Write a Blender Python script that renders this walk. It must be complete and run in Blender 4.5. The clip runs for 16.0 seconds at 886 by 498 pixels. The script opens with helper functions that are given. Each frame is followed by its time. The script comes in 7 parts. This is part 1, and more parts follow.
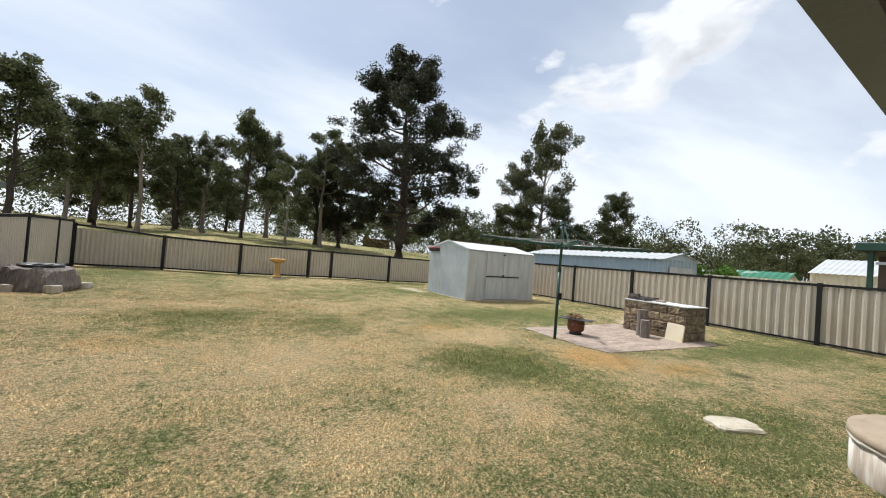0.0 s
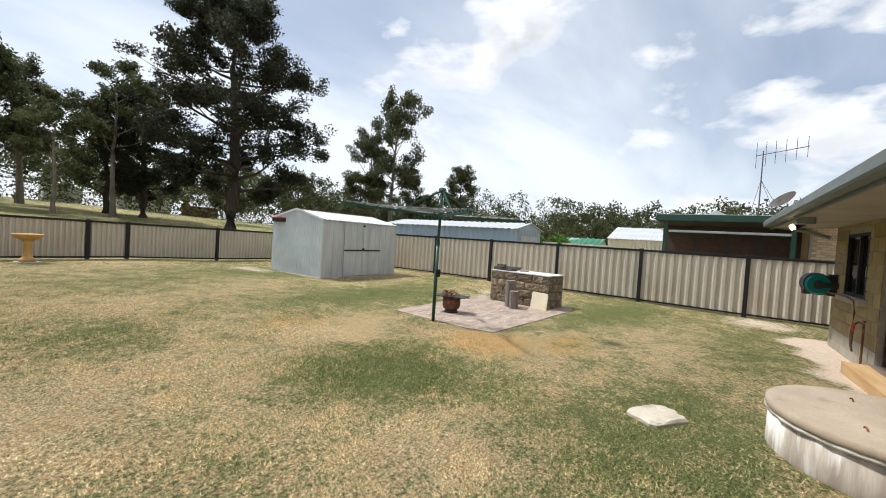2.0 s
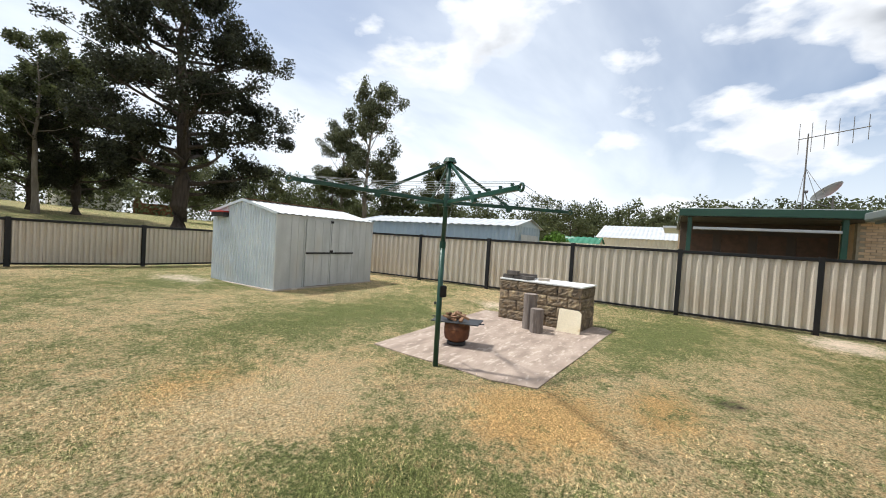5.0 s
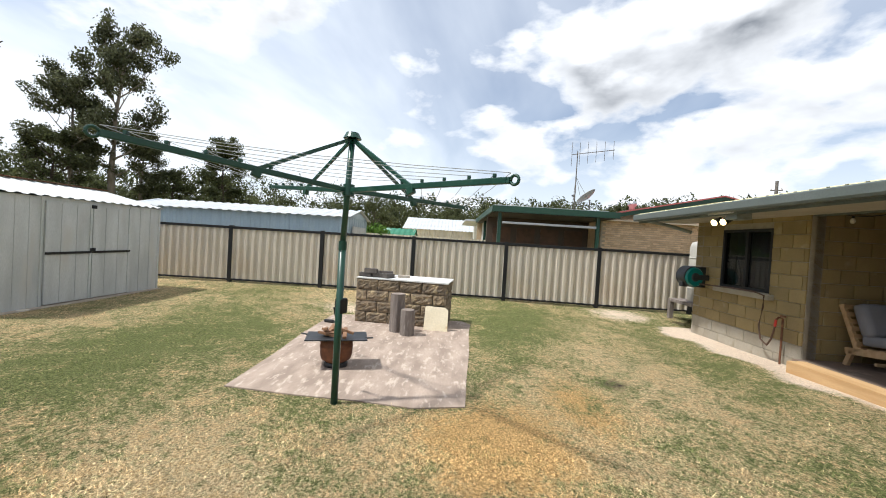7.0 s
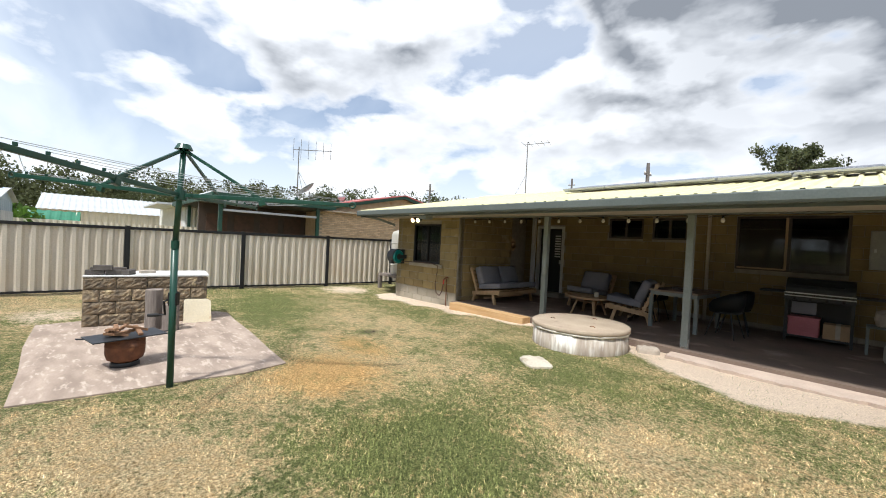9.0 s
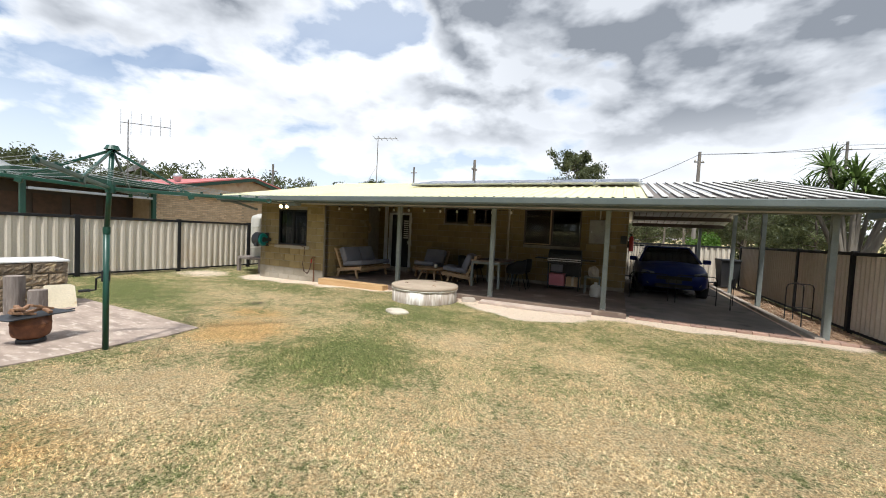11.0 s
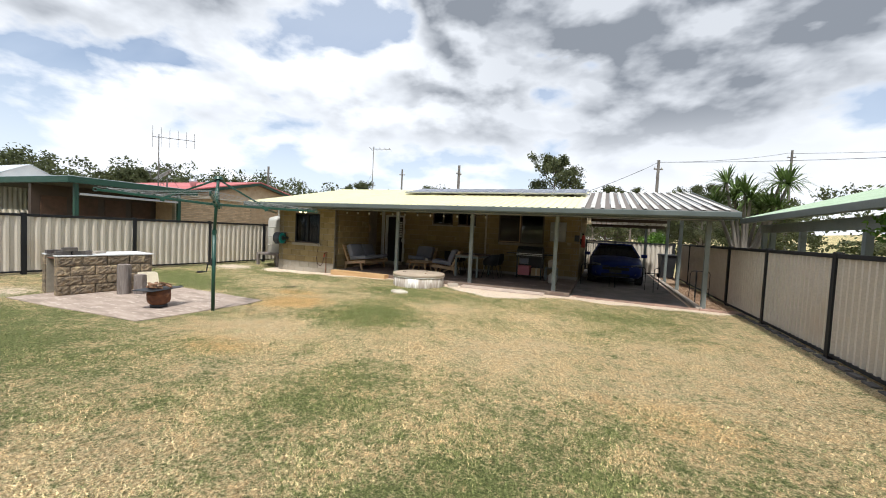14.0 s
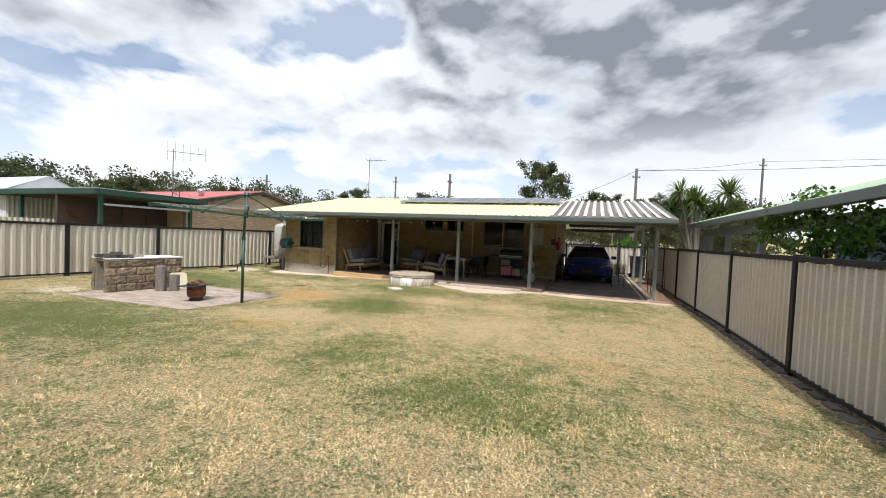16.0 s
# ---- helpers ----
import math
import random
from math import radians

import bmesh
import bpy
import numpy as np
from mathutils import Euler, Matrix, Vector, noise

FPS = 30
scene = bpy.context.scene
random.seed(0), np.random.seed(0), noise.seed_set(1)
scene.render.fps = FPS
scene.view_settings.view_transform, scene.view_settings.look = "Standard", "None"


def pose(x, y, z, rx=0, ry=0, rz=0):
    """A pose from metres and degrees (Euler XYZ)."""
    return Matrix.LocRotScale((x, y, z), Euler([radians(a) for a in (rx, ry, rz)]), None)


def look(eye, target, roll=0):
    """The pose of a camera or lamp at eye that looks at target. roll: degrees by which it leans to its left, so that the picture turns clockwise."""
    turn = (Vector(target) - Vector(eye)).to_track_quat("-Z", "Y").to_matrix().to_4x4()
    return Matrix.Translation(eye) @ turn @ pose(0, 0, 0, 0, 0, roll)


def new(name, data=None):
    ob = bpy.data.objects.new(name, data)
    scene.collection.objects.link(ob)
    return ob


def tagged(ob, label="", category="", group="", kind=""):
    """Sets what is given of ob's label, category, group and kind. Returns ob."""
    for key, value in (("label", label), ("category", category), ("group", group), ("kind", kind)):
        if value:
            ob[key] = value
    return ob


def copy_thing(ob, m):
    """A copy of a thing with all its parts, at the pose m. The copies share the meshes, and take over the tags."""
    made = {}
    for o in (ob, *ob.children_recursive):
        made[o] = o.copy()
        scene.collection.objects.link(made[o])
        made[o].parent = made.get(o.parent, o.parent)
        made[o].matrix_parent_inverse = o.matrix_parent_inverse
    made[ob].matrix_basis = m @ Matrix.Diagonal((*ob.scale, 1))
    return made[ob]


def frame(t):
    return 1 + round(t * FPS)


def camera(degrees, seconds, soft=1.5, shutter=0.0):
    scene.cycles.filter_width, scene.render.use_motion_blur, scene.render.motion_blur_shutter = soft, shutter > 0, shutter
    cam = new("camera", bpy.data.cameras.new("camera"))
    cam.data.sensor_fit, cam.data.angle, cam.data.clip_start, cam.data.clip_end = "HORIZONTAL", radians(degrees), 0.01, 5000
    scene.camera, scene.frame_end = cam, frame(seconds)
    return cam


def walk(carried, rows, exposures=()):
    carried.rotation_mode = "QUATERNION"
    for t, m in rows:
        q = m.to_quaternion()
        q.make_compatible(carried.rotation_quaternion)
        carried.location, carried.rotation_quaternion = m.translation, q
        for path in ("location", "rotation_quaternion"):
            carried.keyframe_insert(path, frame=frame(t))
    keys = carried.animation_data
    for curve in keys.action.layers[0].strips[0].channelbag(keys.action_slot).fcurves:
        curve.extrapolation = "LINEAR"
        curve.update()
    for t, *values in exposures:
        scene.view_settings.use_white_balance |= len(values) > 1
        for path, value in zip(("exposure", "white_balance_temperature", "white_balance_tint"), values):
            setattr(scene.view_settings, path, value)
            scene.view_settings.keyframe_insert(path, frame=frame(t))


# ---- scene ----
cam = camera(97.9, 16.0, soft=1.0)
PATH = [
    (0, (-0.066, -0.028, 1.44), (1.027, 1.646, 1.483), 4.5),
    (0.5, (-0.003, 0.358, 1.459), (1.405, 1.778, 1.432), 4.1),
    (1, (0.146, 0.687, 1.442), (1.7, 1.944, 1.378), 4.0),
    (1.5, (0.338, 0.997, 1.441), (1.955, 2.171, 1.378), 3.7),
    (2, (0.613, 1.276, 1.471), (2.262, 2.406, 1.414), 3.7),
    (2.5, (0.957, 1.538, 1.452), (2.624, 2.643, 1.408), 3.7),
    (3, (1.274, 1.836, 1.45), (2.957, 2.917, 1.408), 3.6),
    (5.5, (2.729, 3.326, 1.427), (4.478, 4.293, 1.365), 3.5),
    (6, (2.898, 3.657, 1.416), (4.735, 4.445, 1.359), 3.6),
    (6.5, (2.907, 3.988, 1.45), (4.849, 4.463, 1.397), 3.6),
    (7, (2.892, 4.348, 1.465), (4.891, 4.378, 1.423), 3.5),
    (7.5, (2.709, 4.705, 1.466), (4.669, 4.305, 1.437), 3.4),
    (8, (2.337, 5.094, 1.486), (4.174, 4.304, 1.461), 3.4),
    (8.5, (1.99, 5.462, 1.524), (3.668, 4.374, 1.498), 3.3),
    (9, (1.706, 5.92, 1.528), (3.179, 4.566, 1.492), 2.9),
    (9.5, (1.433, 6.354, 1.528), (2.687, 4.796, 1.487), 2.9),
    (10, (1.222, 6.827, 1.498), (2.269, 5.124, 1.45), 2.8),
    (12.5, (0.222, 8.976, 1.609), (0.986, 7.13, 1.513), 2.8),
    (13, (0.032, 9.305, 1.599), (0.806, 7.463, 1.512), 2.7),
    (13.5, (-0.047, 9.671, 1.594), (0.729, 7.83, 1.512), 2.7),
    (14, (-0.097, 10.102, 1.58), (0.662, 8.254, 1.489), 2.8),
    (14.5, (-0.164, 10.464, 1.594), (0.585, 8.612, 1.496), 2.8),
    (15, (-0.281, 10.914, 1.611), (0.448, 9.054, 1.513), 2.7),
    (15.5, (-0.532, 11.21, 1.604), (0.194, 9.349, 1.516), 2.6),
    (16, (-0.801, 11.508, 1.589), (-0.071, 9.647, 1.525), 2.5),
]
EXPOSURES = [(0.0, 0.10, 6250, 10), (3.0, 0.16, 6250, 10), (6.0, 0.26, 6250, 10), (10.0, 0.32, 6150, 10), (16.0, 0.22, 6150, 10)]
walk(cam, [(t, look(eye, target, roll)) for t, eye, target, roll in PATH], EXPOSURES)

# ---- sky and sun ----
SUN_WAY = Vector((-0.17, 0.52, 1.0)).normalized()
SUN_ELEV = math.asin(SUN_WAY.z)
SUN_ROT = math.atan2(SUN_WAY.x, SUN_WAY.y)


def build_world():
    world = bpy.data.worlds.new("sky")
    scene.world = world
    world.use_nodes = True
    nt = world.node_tree
    nt.nodes.clear()
    N, L = nt.nodes.new, nt.links.new

    def math_node(op, a, b=None, clamp=False):
        n = N("ShaderNodeMath")
        n.operation, n.use_clamp = op, clamp
        for i, v in enumerate((a, b)):
            if v is None:
                continue
            if isinstance(v, (int, float)):
                n.inputs[i].default_value = v
            else:
                L(v, n.inputs[i])
        return n.outputs[0]

    def noise_node(vec, scale, detail, rough=0.55, dist=0.0):
        n = N("ShaderNodeTexNoise")
        n.inputs["Scale"].default_value, n.inputs["Detail"].default_value = scale, detail
        n.inputs["Roughness"].default_value, n.inputs["Distortion"].default_value = rough, dist
        L(vec, n.inputs["Vector"])
        return n.outputs["Fac"]

    def ramp(val, lo, hi):
        n = N("ShaderNodeMapRange")
        n.interpolation_type = "SMOOTHSTEP"
        n.inputs[1].default_value, n.inputs[2].default_value = lo, hi
        L(val, n.inputs[0])
        return n.outputs[0]

    out = N("ShaderNodeOutputWorld")
    sky = N("ShaderNodeTexSky")
    sky.sky_type, sky.sun_disc = "NISHITA", False
    sky.sun_elevation, sky.sun_rotation = SUN_ELEV, SUN_ROT
    sky.dust_density, sky.ozone_density = 1.5, 1.0
    blue = N("ShaderNodeBackground")
    blue.inputs["Strength"].default_value = 0.11
    L(sky.outputs[0], blue.inputs["Color"])
    tc = N("ShaderNodeTexCoord")
    sep = N("ShaderNodeSeparateXYZ")
    L(tc.outputs["Generated"], sep.inputs[0])
    # high streaked veil, as a flat deck seen in perspective
    up = math_node("MAXIMUM", math_node("ADD", sep.outputs[2], 0.22), 0.03)
    deck = N("ShaderNodeCombineXYZ")
    L(math_node("DIVIDE", sep.outputs[0], up), deck.inputs[0])
    L(math_node("DIVIDE", sep.outputs[1], up), deck.inputs[1])
    mp = N("ShaderNodeMapping")
    mp.inputs["Scale"].default_value = (0.42, 0.85, 1.0)
    mp.inputs["Rotation"].default_value = (0, 0, 0.35)
    mp.inputs["Location"].default_value = (1.15, 0.62, 0.0)
    L(deck.outputs[0], mp.inputs[0])
    veil = noise_node(mp.outputs[0], 1.0, 6, 0.5, 0.35)
    # heaped cumulus with level bases
    heap = N("ShaderNodeMapping")
    heap.inputs["Scale"].default_value = (1.25, 1.25, 2.5)
    heap.inputs["Location"].default_value = (0.35, 0.10, 0.22)
    L(tc.outputs["Generated"], heap.inputs[0])
    above = N("ShaderNodeVectorMath")
    above.operation = "ADD"
    above.inputs[1].default_value = (-0.02, 0.03, 0.11)
    L(heap.outputs[0], above.inputs[0])
    cumulus = noise_node(heap.outputs[0], 2.7, 9, 0.50, 0.10)
    higher = noise_node(above.outputs[0], 2.7, 5, 0.50, 0.10)
    # the dark bank stands over the south-west
    aim = N("ShaderNodeVectorMath")
    aim.operation = "DOT_PRODUCT"
    aim.inputs[1].default_value = (-0.17, -0.86, 0.48)
    L(tc.outputs["Generated"], aim.inputs[0])
    bank = ramp(aim.outputs["Value"], 0.74, 0.97)
    side = ramp(sep.outputs[1], -0.50, 0.35)
    lo = math_node("ADD", math_node("MULTIPLY", side, 0.17), 0.455)
    lo = math_node("SUBTRACT", lo, math_node("MULTIPLY", bank, 0.13))
    c_mask = math_node("MULTIPLY", math_node("SUBTRACT", cumulus, lo), 17.0, True)
    v_mask = math_node("MULTIPLY", ramp(veil, 0.30, 0.60), math_node("ADD", math_node("MULTIPLY", side, 0.45), 0.50), True)
    v_mask = math_node("ADD", math_node("MULTIPLY", v_mask, 0.80), math_node("MULTIPLY", side, 0.30), True)
    v_mask = math_node("MAXIMUM", v_mask, math_node("MULTIPLY", ramp(sep.outputs[2], 0.45, 0.0), 0.75))
    thick = math_node("MULTIPLY", math_node("SUBTRACT", cumulus, lo), 7.0, True)
    base = math_node("ADD", math_node("MULTIPLY", math_node("SUBTRACT", higher, cumulus), 5.0), 0.35, True)
    dark = math_node("MULTIPLY", thick, math_node("ADD", base, math_node("MULTIPLY", bank, 0.42)), True)
    dark = math_node("MULTIPLY", dark, ramp(sep.outputs[2], 0.08, 0.32))
    c_col = N("ShaderNodeMix")
    c_col.data_type = "RGBA"
    c_col.inputs["A"].default_value = (0.98, 0.99, 1.0, 1)
    c_col.inputs["B"].default_value = (0.27, 0.29, 0.32, 1)
    L(dark, c_col.inputs["Factor"])
    veil_bg = N("ShaderNodeBackground")
    veil_bg.inputs["Color"].default_value = (0.91, 0.955, 1.0, 1)
    veil_bg.inputs["Strength"].default_value = 1.0
    cum_bg = N("ShaderNodeBackground")
    cum_bg.inputs["Strength"].default_value = 0.95
    L(c_col.outputs["Result"], cum_bg.inputs["Color"])
    m1, m2 = N("ShaderNodeMixShader"), N("ShaderNodeMixShader")
    L(v_mask, m1.inputs[0])
    L(blue.outputs[0], m1.inputs[1])
    L(veil_bg.outputs[0], m1.inputs[2])
    L(c_mask, m2.inputs[0])
    L(m1.outputs[0], m2.inputs[1])
    L(cum_bg.outputs[0], m2.inputs[2])
    L(m2.outputs[0], out.inputs["Surface"])


build_world()
sun_lamp = bpy.data.lights.new("sun", "SUN")
sun_lamp.energy, sun_lamp.angle, sun_lamp.color = 3.9, radians(3.0), (1.0, 0.965, 0.90)
sun = new("sun", sun_lamp)
sun.matrix_world = look(SUN_WAY * 60, (0, 0, 0))

# ---- materials ----


def mat(name, a, b, scale=4.0, fine=70.0, rough=0.8, bump=0.15, metal=0.0, vary=0.0, stretch=(1, 1, 1), lo=0.35, hi=0.65,
        stain=None, stain_scale=1.3, stain_at=0.58, spec=0.5, dist=0.004):
    """Two colours mixed by a broad noise, a fine grain with relief, and stains of a third colour."""
    m = bpy.data.materials.new(name)
    m.use_nodes = True
    nt = m.node_tree
    N, L = nt.nodes.new, nt.links.new
    bsdf = nt.nodes["Principled BSDF"]
    tc, mp = N("ShaderNodeTexCoord"), N("ShaderNodeMapping")
    mp.inputs["Scale"].default_value = stretch
    L(tc.outputs["Object"], mp.inputs[0])
    vec = mp.outputs[0]
    info = N("ShaderNodeObjectInfo")
    if vary:
        ad = N("ShaderNodeVectorMath")
        ad.operation = "ADD"
        sc = N("ShaderNodeMath")
        sc.operation = "MULTIPLY"
        sc.inputs[1].default_value = 31.0
        L(info.outputs["Random"], sc.inputs[0])
        L(vec, ad.inputs[0])
        L(sc.outputs[0], ad.inputs[1])
        vec = ad.outputs[0]

    def nz(s, d):
        n = N("ShaderNodeTexNoise")
        n.inputs["Scale"].default_value, n.inputs["Detail"].default_value = s, d
        L(vec, n.inputs["Vector"])
        return n.outputs["Fac"]

    def rng(v, x0, x1, y0=0.0, y1=1.0):
        n = N("ShaderNodeMapRange")
        n.inputs[1].default_value, n.inputs[2].default_value = x0, x1
        n.inputs[3].default_value, n.inputs[4].default_value = y0, y1
        L(v, n.inputs[0])
        return n.outputs[0]

    def mix(f, c0, c1, kind="MIX"):
        n = N("ShaderNodeMix")
        n.data_type, n.blend_type = "RGBA", kind
        for key, c in (("A", c0), ("B", c1)):
            if isinstance(c, tuple):
                n.inputs[key].default_value = (*c, 1)
            else:
                L(c, n.inputs[key])
        if isinstance(f, float):
            n.inputs["Factor"].default_value = f
        else:
            L(f, n.inputs["Factor"])
        return n.outputs["Result"]

    broad, grain = nz(scale, 6), nz(fine, 4)
    col = mix(rng(broad, lo, hi), a, b)
    col = mix(rng(grain, 0.3, 0.7, 0.0, 0.35), col, tuple(0.55 * c for c in a))
    if stain:
        col = mix(rng(nz(stain_scale, 8), stain_at, stain_at + 0.12), col, stain)
    if vary:
        hs = N("ShaderNodeHueSaturation")
        L(rng(info.outputs["Random"], 0, 1, 1 - vary, 1 + vary), hs.inputs["Value"])
        L(col, hs.inputs["Color"])
        col = hs.outputs[0]
    L(col, bsdf.inputs["Base Color"])
    L(rng(broad, 0.3, 0.7, max(rough - 0.1, 0.02), min(rough + 0.1, 1)), bsdf.inputs["Roughness"])
    bsdf.inputs["Metallic"].default_value = metal
    bsdf.inputs["Specular IOR Level"].default_value = spec
    if bump:
        bp = N("ShaderNodeBump")
        bp.inputs["Strength"].default_value, bp.inputs["Distance"].default_value = bump, dist
        L(grain, bp.inputs["Height"])
        L(bp.outputs[0], bsdf.inputs["Normal"])
    return m


def glass_mat(name, tint=(0.8, 0.85, 0.85), rough=0.02):
    m = bpy.data.materials.new(name)
    m.use_nodes = True
    b = m.node_tree.nodes["Principled BSDF"]
    b.inputs["Base Color"].default_value = (*tint, 1)
    b.inputs["Transmission Weight"].default_value = 1.0
    b.inputs["Roughness"].default_value = rough
    b.inputs["IOR"].default_value = 1.45
    return m


def glow_mat(name, col, power):
    m = bpy.data.materials.new(name)
    m.use_nodes = True
    b = m.node_tree.nodes["Principled BSDF"]
    b.inputs["Base Color"].default_value = (*col, 1)
    b.inputs["Emission Color"].default_value = (*col, 1)
    b.inputs["Emission Strength"].default_value = power
    return m


def leaf_mat(name, a, b):
    m = mat(name, a, b, scale=0.9, fine=9.0, rough=0.6, bump=0.0, spec=0.25)
    bs = m.node_tree.nodes["Principled BSDF"]
    nt = m.node_tree
    geo = nt.nodes.new("ShaderNodeNewGeometry")
    hs = nt.nodes.new("ShaderNodeHueSaturation")
    mr = nt.nodes.new("ShaderNodeMapRange")
    mr.inputs[3].default_value, mr.inputs[4].default_value = 0.55, 1.5
    nt.links.new(geo.outputs["Random Per Island"], mr.inputs[0])
    nt.links.new(mr.outputs[0], hs.inputs["Value"])
    old = bs.inputs["Base Color"].links[0].from_socket
    nt.links.new(old, hs.inputs["Color"])
    nt.links.new(hs.outputs[0], bs.inputs["Base Color"])
    thin, both = nt.nodes.new("ShaderNodeBsdfTranslucent"), nt.nodes.new("ShaderNodeMixShader")
    both.inputs[0].default_value = 0.4
    nt.links.new(hs.outputs[0], thin.inputs["Color"])
    nt.links.new(bs.outputs[0], both.inputs[1])
    nt.links.new(thin.outputs[0], both.inputs[2])
    nt.links.new(both.outputs[0], nt.nodes["Material Output"].inputs["Surface"])
    return m


def lawn_mat(name, blades=False):
    """Lawn coloured by the patches stored on the mesh: red dry, green bare sand, blue orange scorch."""
    m = bpy.data.materials.new(name)
    m.use_nodes = True
    nt = m.node_tree
    N, L = nt.nodes.new, nt.links.new
    bsdf = nt.nodes["Principled BSDF"]
    at = N("ShaderNodeAttribute")
    at.attribute_name = "patches"
    sep = N("ShaderNodeSeparateColor")
    L(at.outputs["Color"], sep.inputs[0])
    geo = N("ShaderNodeNewGeometry")

    def nz(s, d, r=0.6):
        n = N("ShaderNodeTexNoise")
        n.inputs["Scale"].default_value, n.inputs["Detail"].default_value, n.inputs["Roughness"].default_value = s, d, r
        L(geo.outputs["Position"], n.inputs["Vector"])
        return n.outputs["Fac"]

    def mm(op, a, b):
        n = N("ShaderNodeMath")
        n.operation = op
        for i, v in enumerate((a, b)):
            if isinstance(v, (int, float)):
                n.inputs[i].default_value = v
            else:
                L(v, n.inputs[i])
        return n.outputs[0]

    def rng(v, x0, x1, y0=0.0, y1=1.0):
        n = N("ShaderNodeMapRange")
        n.inputs[1].default_value, n.inputs[2].default_value = x0, x1
        n.inputs[3].default_value, n.inputs[4].default_value = y0, y1
        L(v, n.inputs[0])
        return n.outputs[0]

    def mix(f, c0, c1):
        n = N("ShaderNodeMix")
        n.data_type = "RGBA"
        for key, c in (("A", c0), ("B", c1)):
            if isinstance(c, tuple):
                n.inputs[key].default_value = (*c, 1)
            else:
                L(c, n.inputs[key])
        L(f, n.inputs["Factor"])
        return n.outputs["Result"]

    tuft = nz(17.0, 5, 0.7)
    grain = rng(nz(52.0, 8, 0.80), 0.40, 0.60)
    mid = nz(2.6, 6, 0.7)
    wob = mm("ADD", mm("MULTIPLY", mm("SUBTRACT", tuft, 0.5), 2.4), mm("MULTIPLY", mm("SUBTRACT", mid, 0.5), 1.9))
    if blades:
        wob = mm("ADD", wob, mm("MULTIPLY", mm("SUBTRACT", geo.outputs["Random Per Island"], 0.5), 0.75))
    dry = rng(mm("ADD", mm("ADD", sep.outputs[0], wob), mm("MULTIPLY", mm("SUBTRACT", grain, 0.5), 0.35)), 0.25, 0.86)
    green = mix(grain, (0.062, 0.082, 0.024), (0.315, 0.335, 0.115))
    straw = mix(grain, (0.25, 0.165, 0.07), (0.98, 0.80, 0.49))
    scorch = mix(grain, (0.30, 0.17, 0.06), (0.92, 0.61, 0.26))
    straw = mix(rng(mm("ADD", sep.outputs[2], mm("MULTIPLY", wob, 0.4)), 0.15, 0.75), straw, scorch)
    col = mix(dry, green, straw)
    if not blades:
        col = mix(rng(tuft, 0.40, 0.24), col, (0.13, 0.09, 0.045))
        sand = mix(grain, (0.58, 0.45, 0.335), (0.94, 0.78, 0.61))
        col = mix(rng(mm("ADD", sep.outputs[1], mm("MULTIPLY", wob, 0.5)), 0.30, 0.75), col, sand)
        bp = N("ShaderNodeBump")
        bp.inputs["Strength"].default_value, bp.inputs["Distance"].default_value = 0.9, 0.03
        L(mm("MULTIPLY", mm("ADD", mm("MULTIPLY", grain, 0.6), tuft), rng(sep.outputs[1], 0.2, 0.8, 1.0, 0.45)), bp.inputs["Height"])
        L(bp.outputs[0], bsdf.inputs["Normal"])
    else:
        hs = N("ShaderNodeHueSaturation")
        shade = N("ShaderNodeMath")
        shade.operation = "FRACT"
        L(mm("MULTIPLY", geo.outputs["Random Per Island"], 37.0), shade.inputs[0])
        L(rng(shade.outputs[0], 0, 1, 0.45, 1.55), hs.inputs["Value"])
        L(col, hs.inputs["Color"])
        col = hs.outputs[0]
    col = mix(rng(mm("ADD", mm("SUBTRACT", 1.0, at.outputs["Alpha"]), mm("MULTIPLY", wob, 0.40)), 0.30, 0.62), col, (0.055, 0.042, 0.032))
    L(col, bsdf.inputs["Base Color"])
    bsdf.inputs["Roughness"].default_value = 0.9
    bsdf.inputs["Specular IOR Level"].default_value = 0.2
    return m


M_LAWN, M_BLADE = lawn_mat("lawn"), lawn_mat("grass_blades", True)
M_SHEET = mat("cream_sheet", (0.60, 0.54, 0.45), (0.55, 0.49, 0.40), 1.2, 40, 0.5, 0.04, stain=(0.50, 0.43, 0.34), stain_scale=0.8)
M_BLACK = mat("black_steel", (0.012, 0.012, 0.013), (0.02, 0.02, 0.021), 3, 60, 0.6, 0.05, spec=0.3)
M_GALV = mat("galvanised_sheet", (0.66, 0.72, 0.76), (0.54, 0.60, 0.65), 1.5, 40, 0.5, 0.05, metal=0.08, stain=(0.56, 0.58, 0.58), stain_scale=0.9)
M_GALV2 = mat("aged_zinc_door", (0.60, 0.62, 0.62), (0.47, 0.49, 0.49), 1.8, 40, 0.55, 0.05, metal=0.08, stretch=(2.5, 2.5, 0.5), stain=(0.50, 0.50, 0.48), stain_scale=1.1)
M_RUST = mat("rust", (0.19, 0.075, 0.032), (0.09, 0.04, 0.025), 9, 60, 0.9, 0.4, stain=(0.30, 0.14, 0.06), stain_scale=6)
M_GREEN = mat("green_enamel", (0.008, 0.050, 0.032), (0.012, 0.065, 0.042), 3, 50, 0.35, 0.03, stain=(0.04, 0.08, 0.06), stain_scale=5, stain_at=0.66)
M_WIRE = mat("line_wire", (0.45, 0.47, 0.47), (0.35, 0.37, 0.37), 5, 60, 0.4, 0.0)
M_SLAB = mat("weathered_slab", (0.43, 0.335, 0.265), (0.28, 0.215, 0.17), 2.6, 24, 0.9, 0.5, stain=(0.49, 0.40, 0.325), stain_scale=9, stain_at=0.55, stretch=(0.7, 2.0, 1))
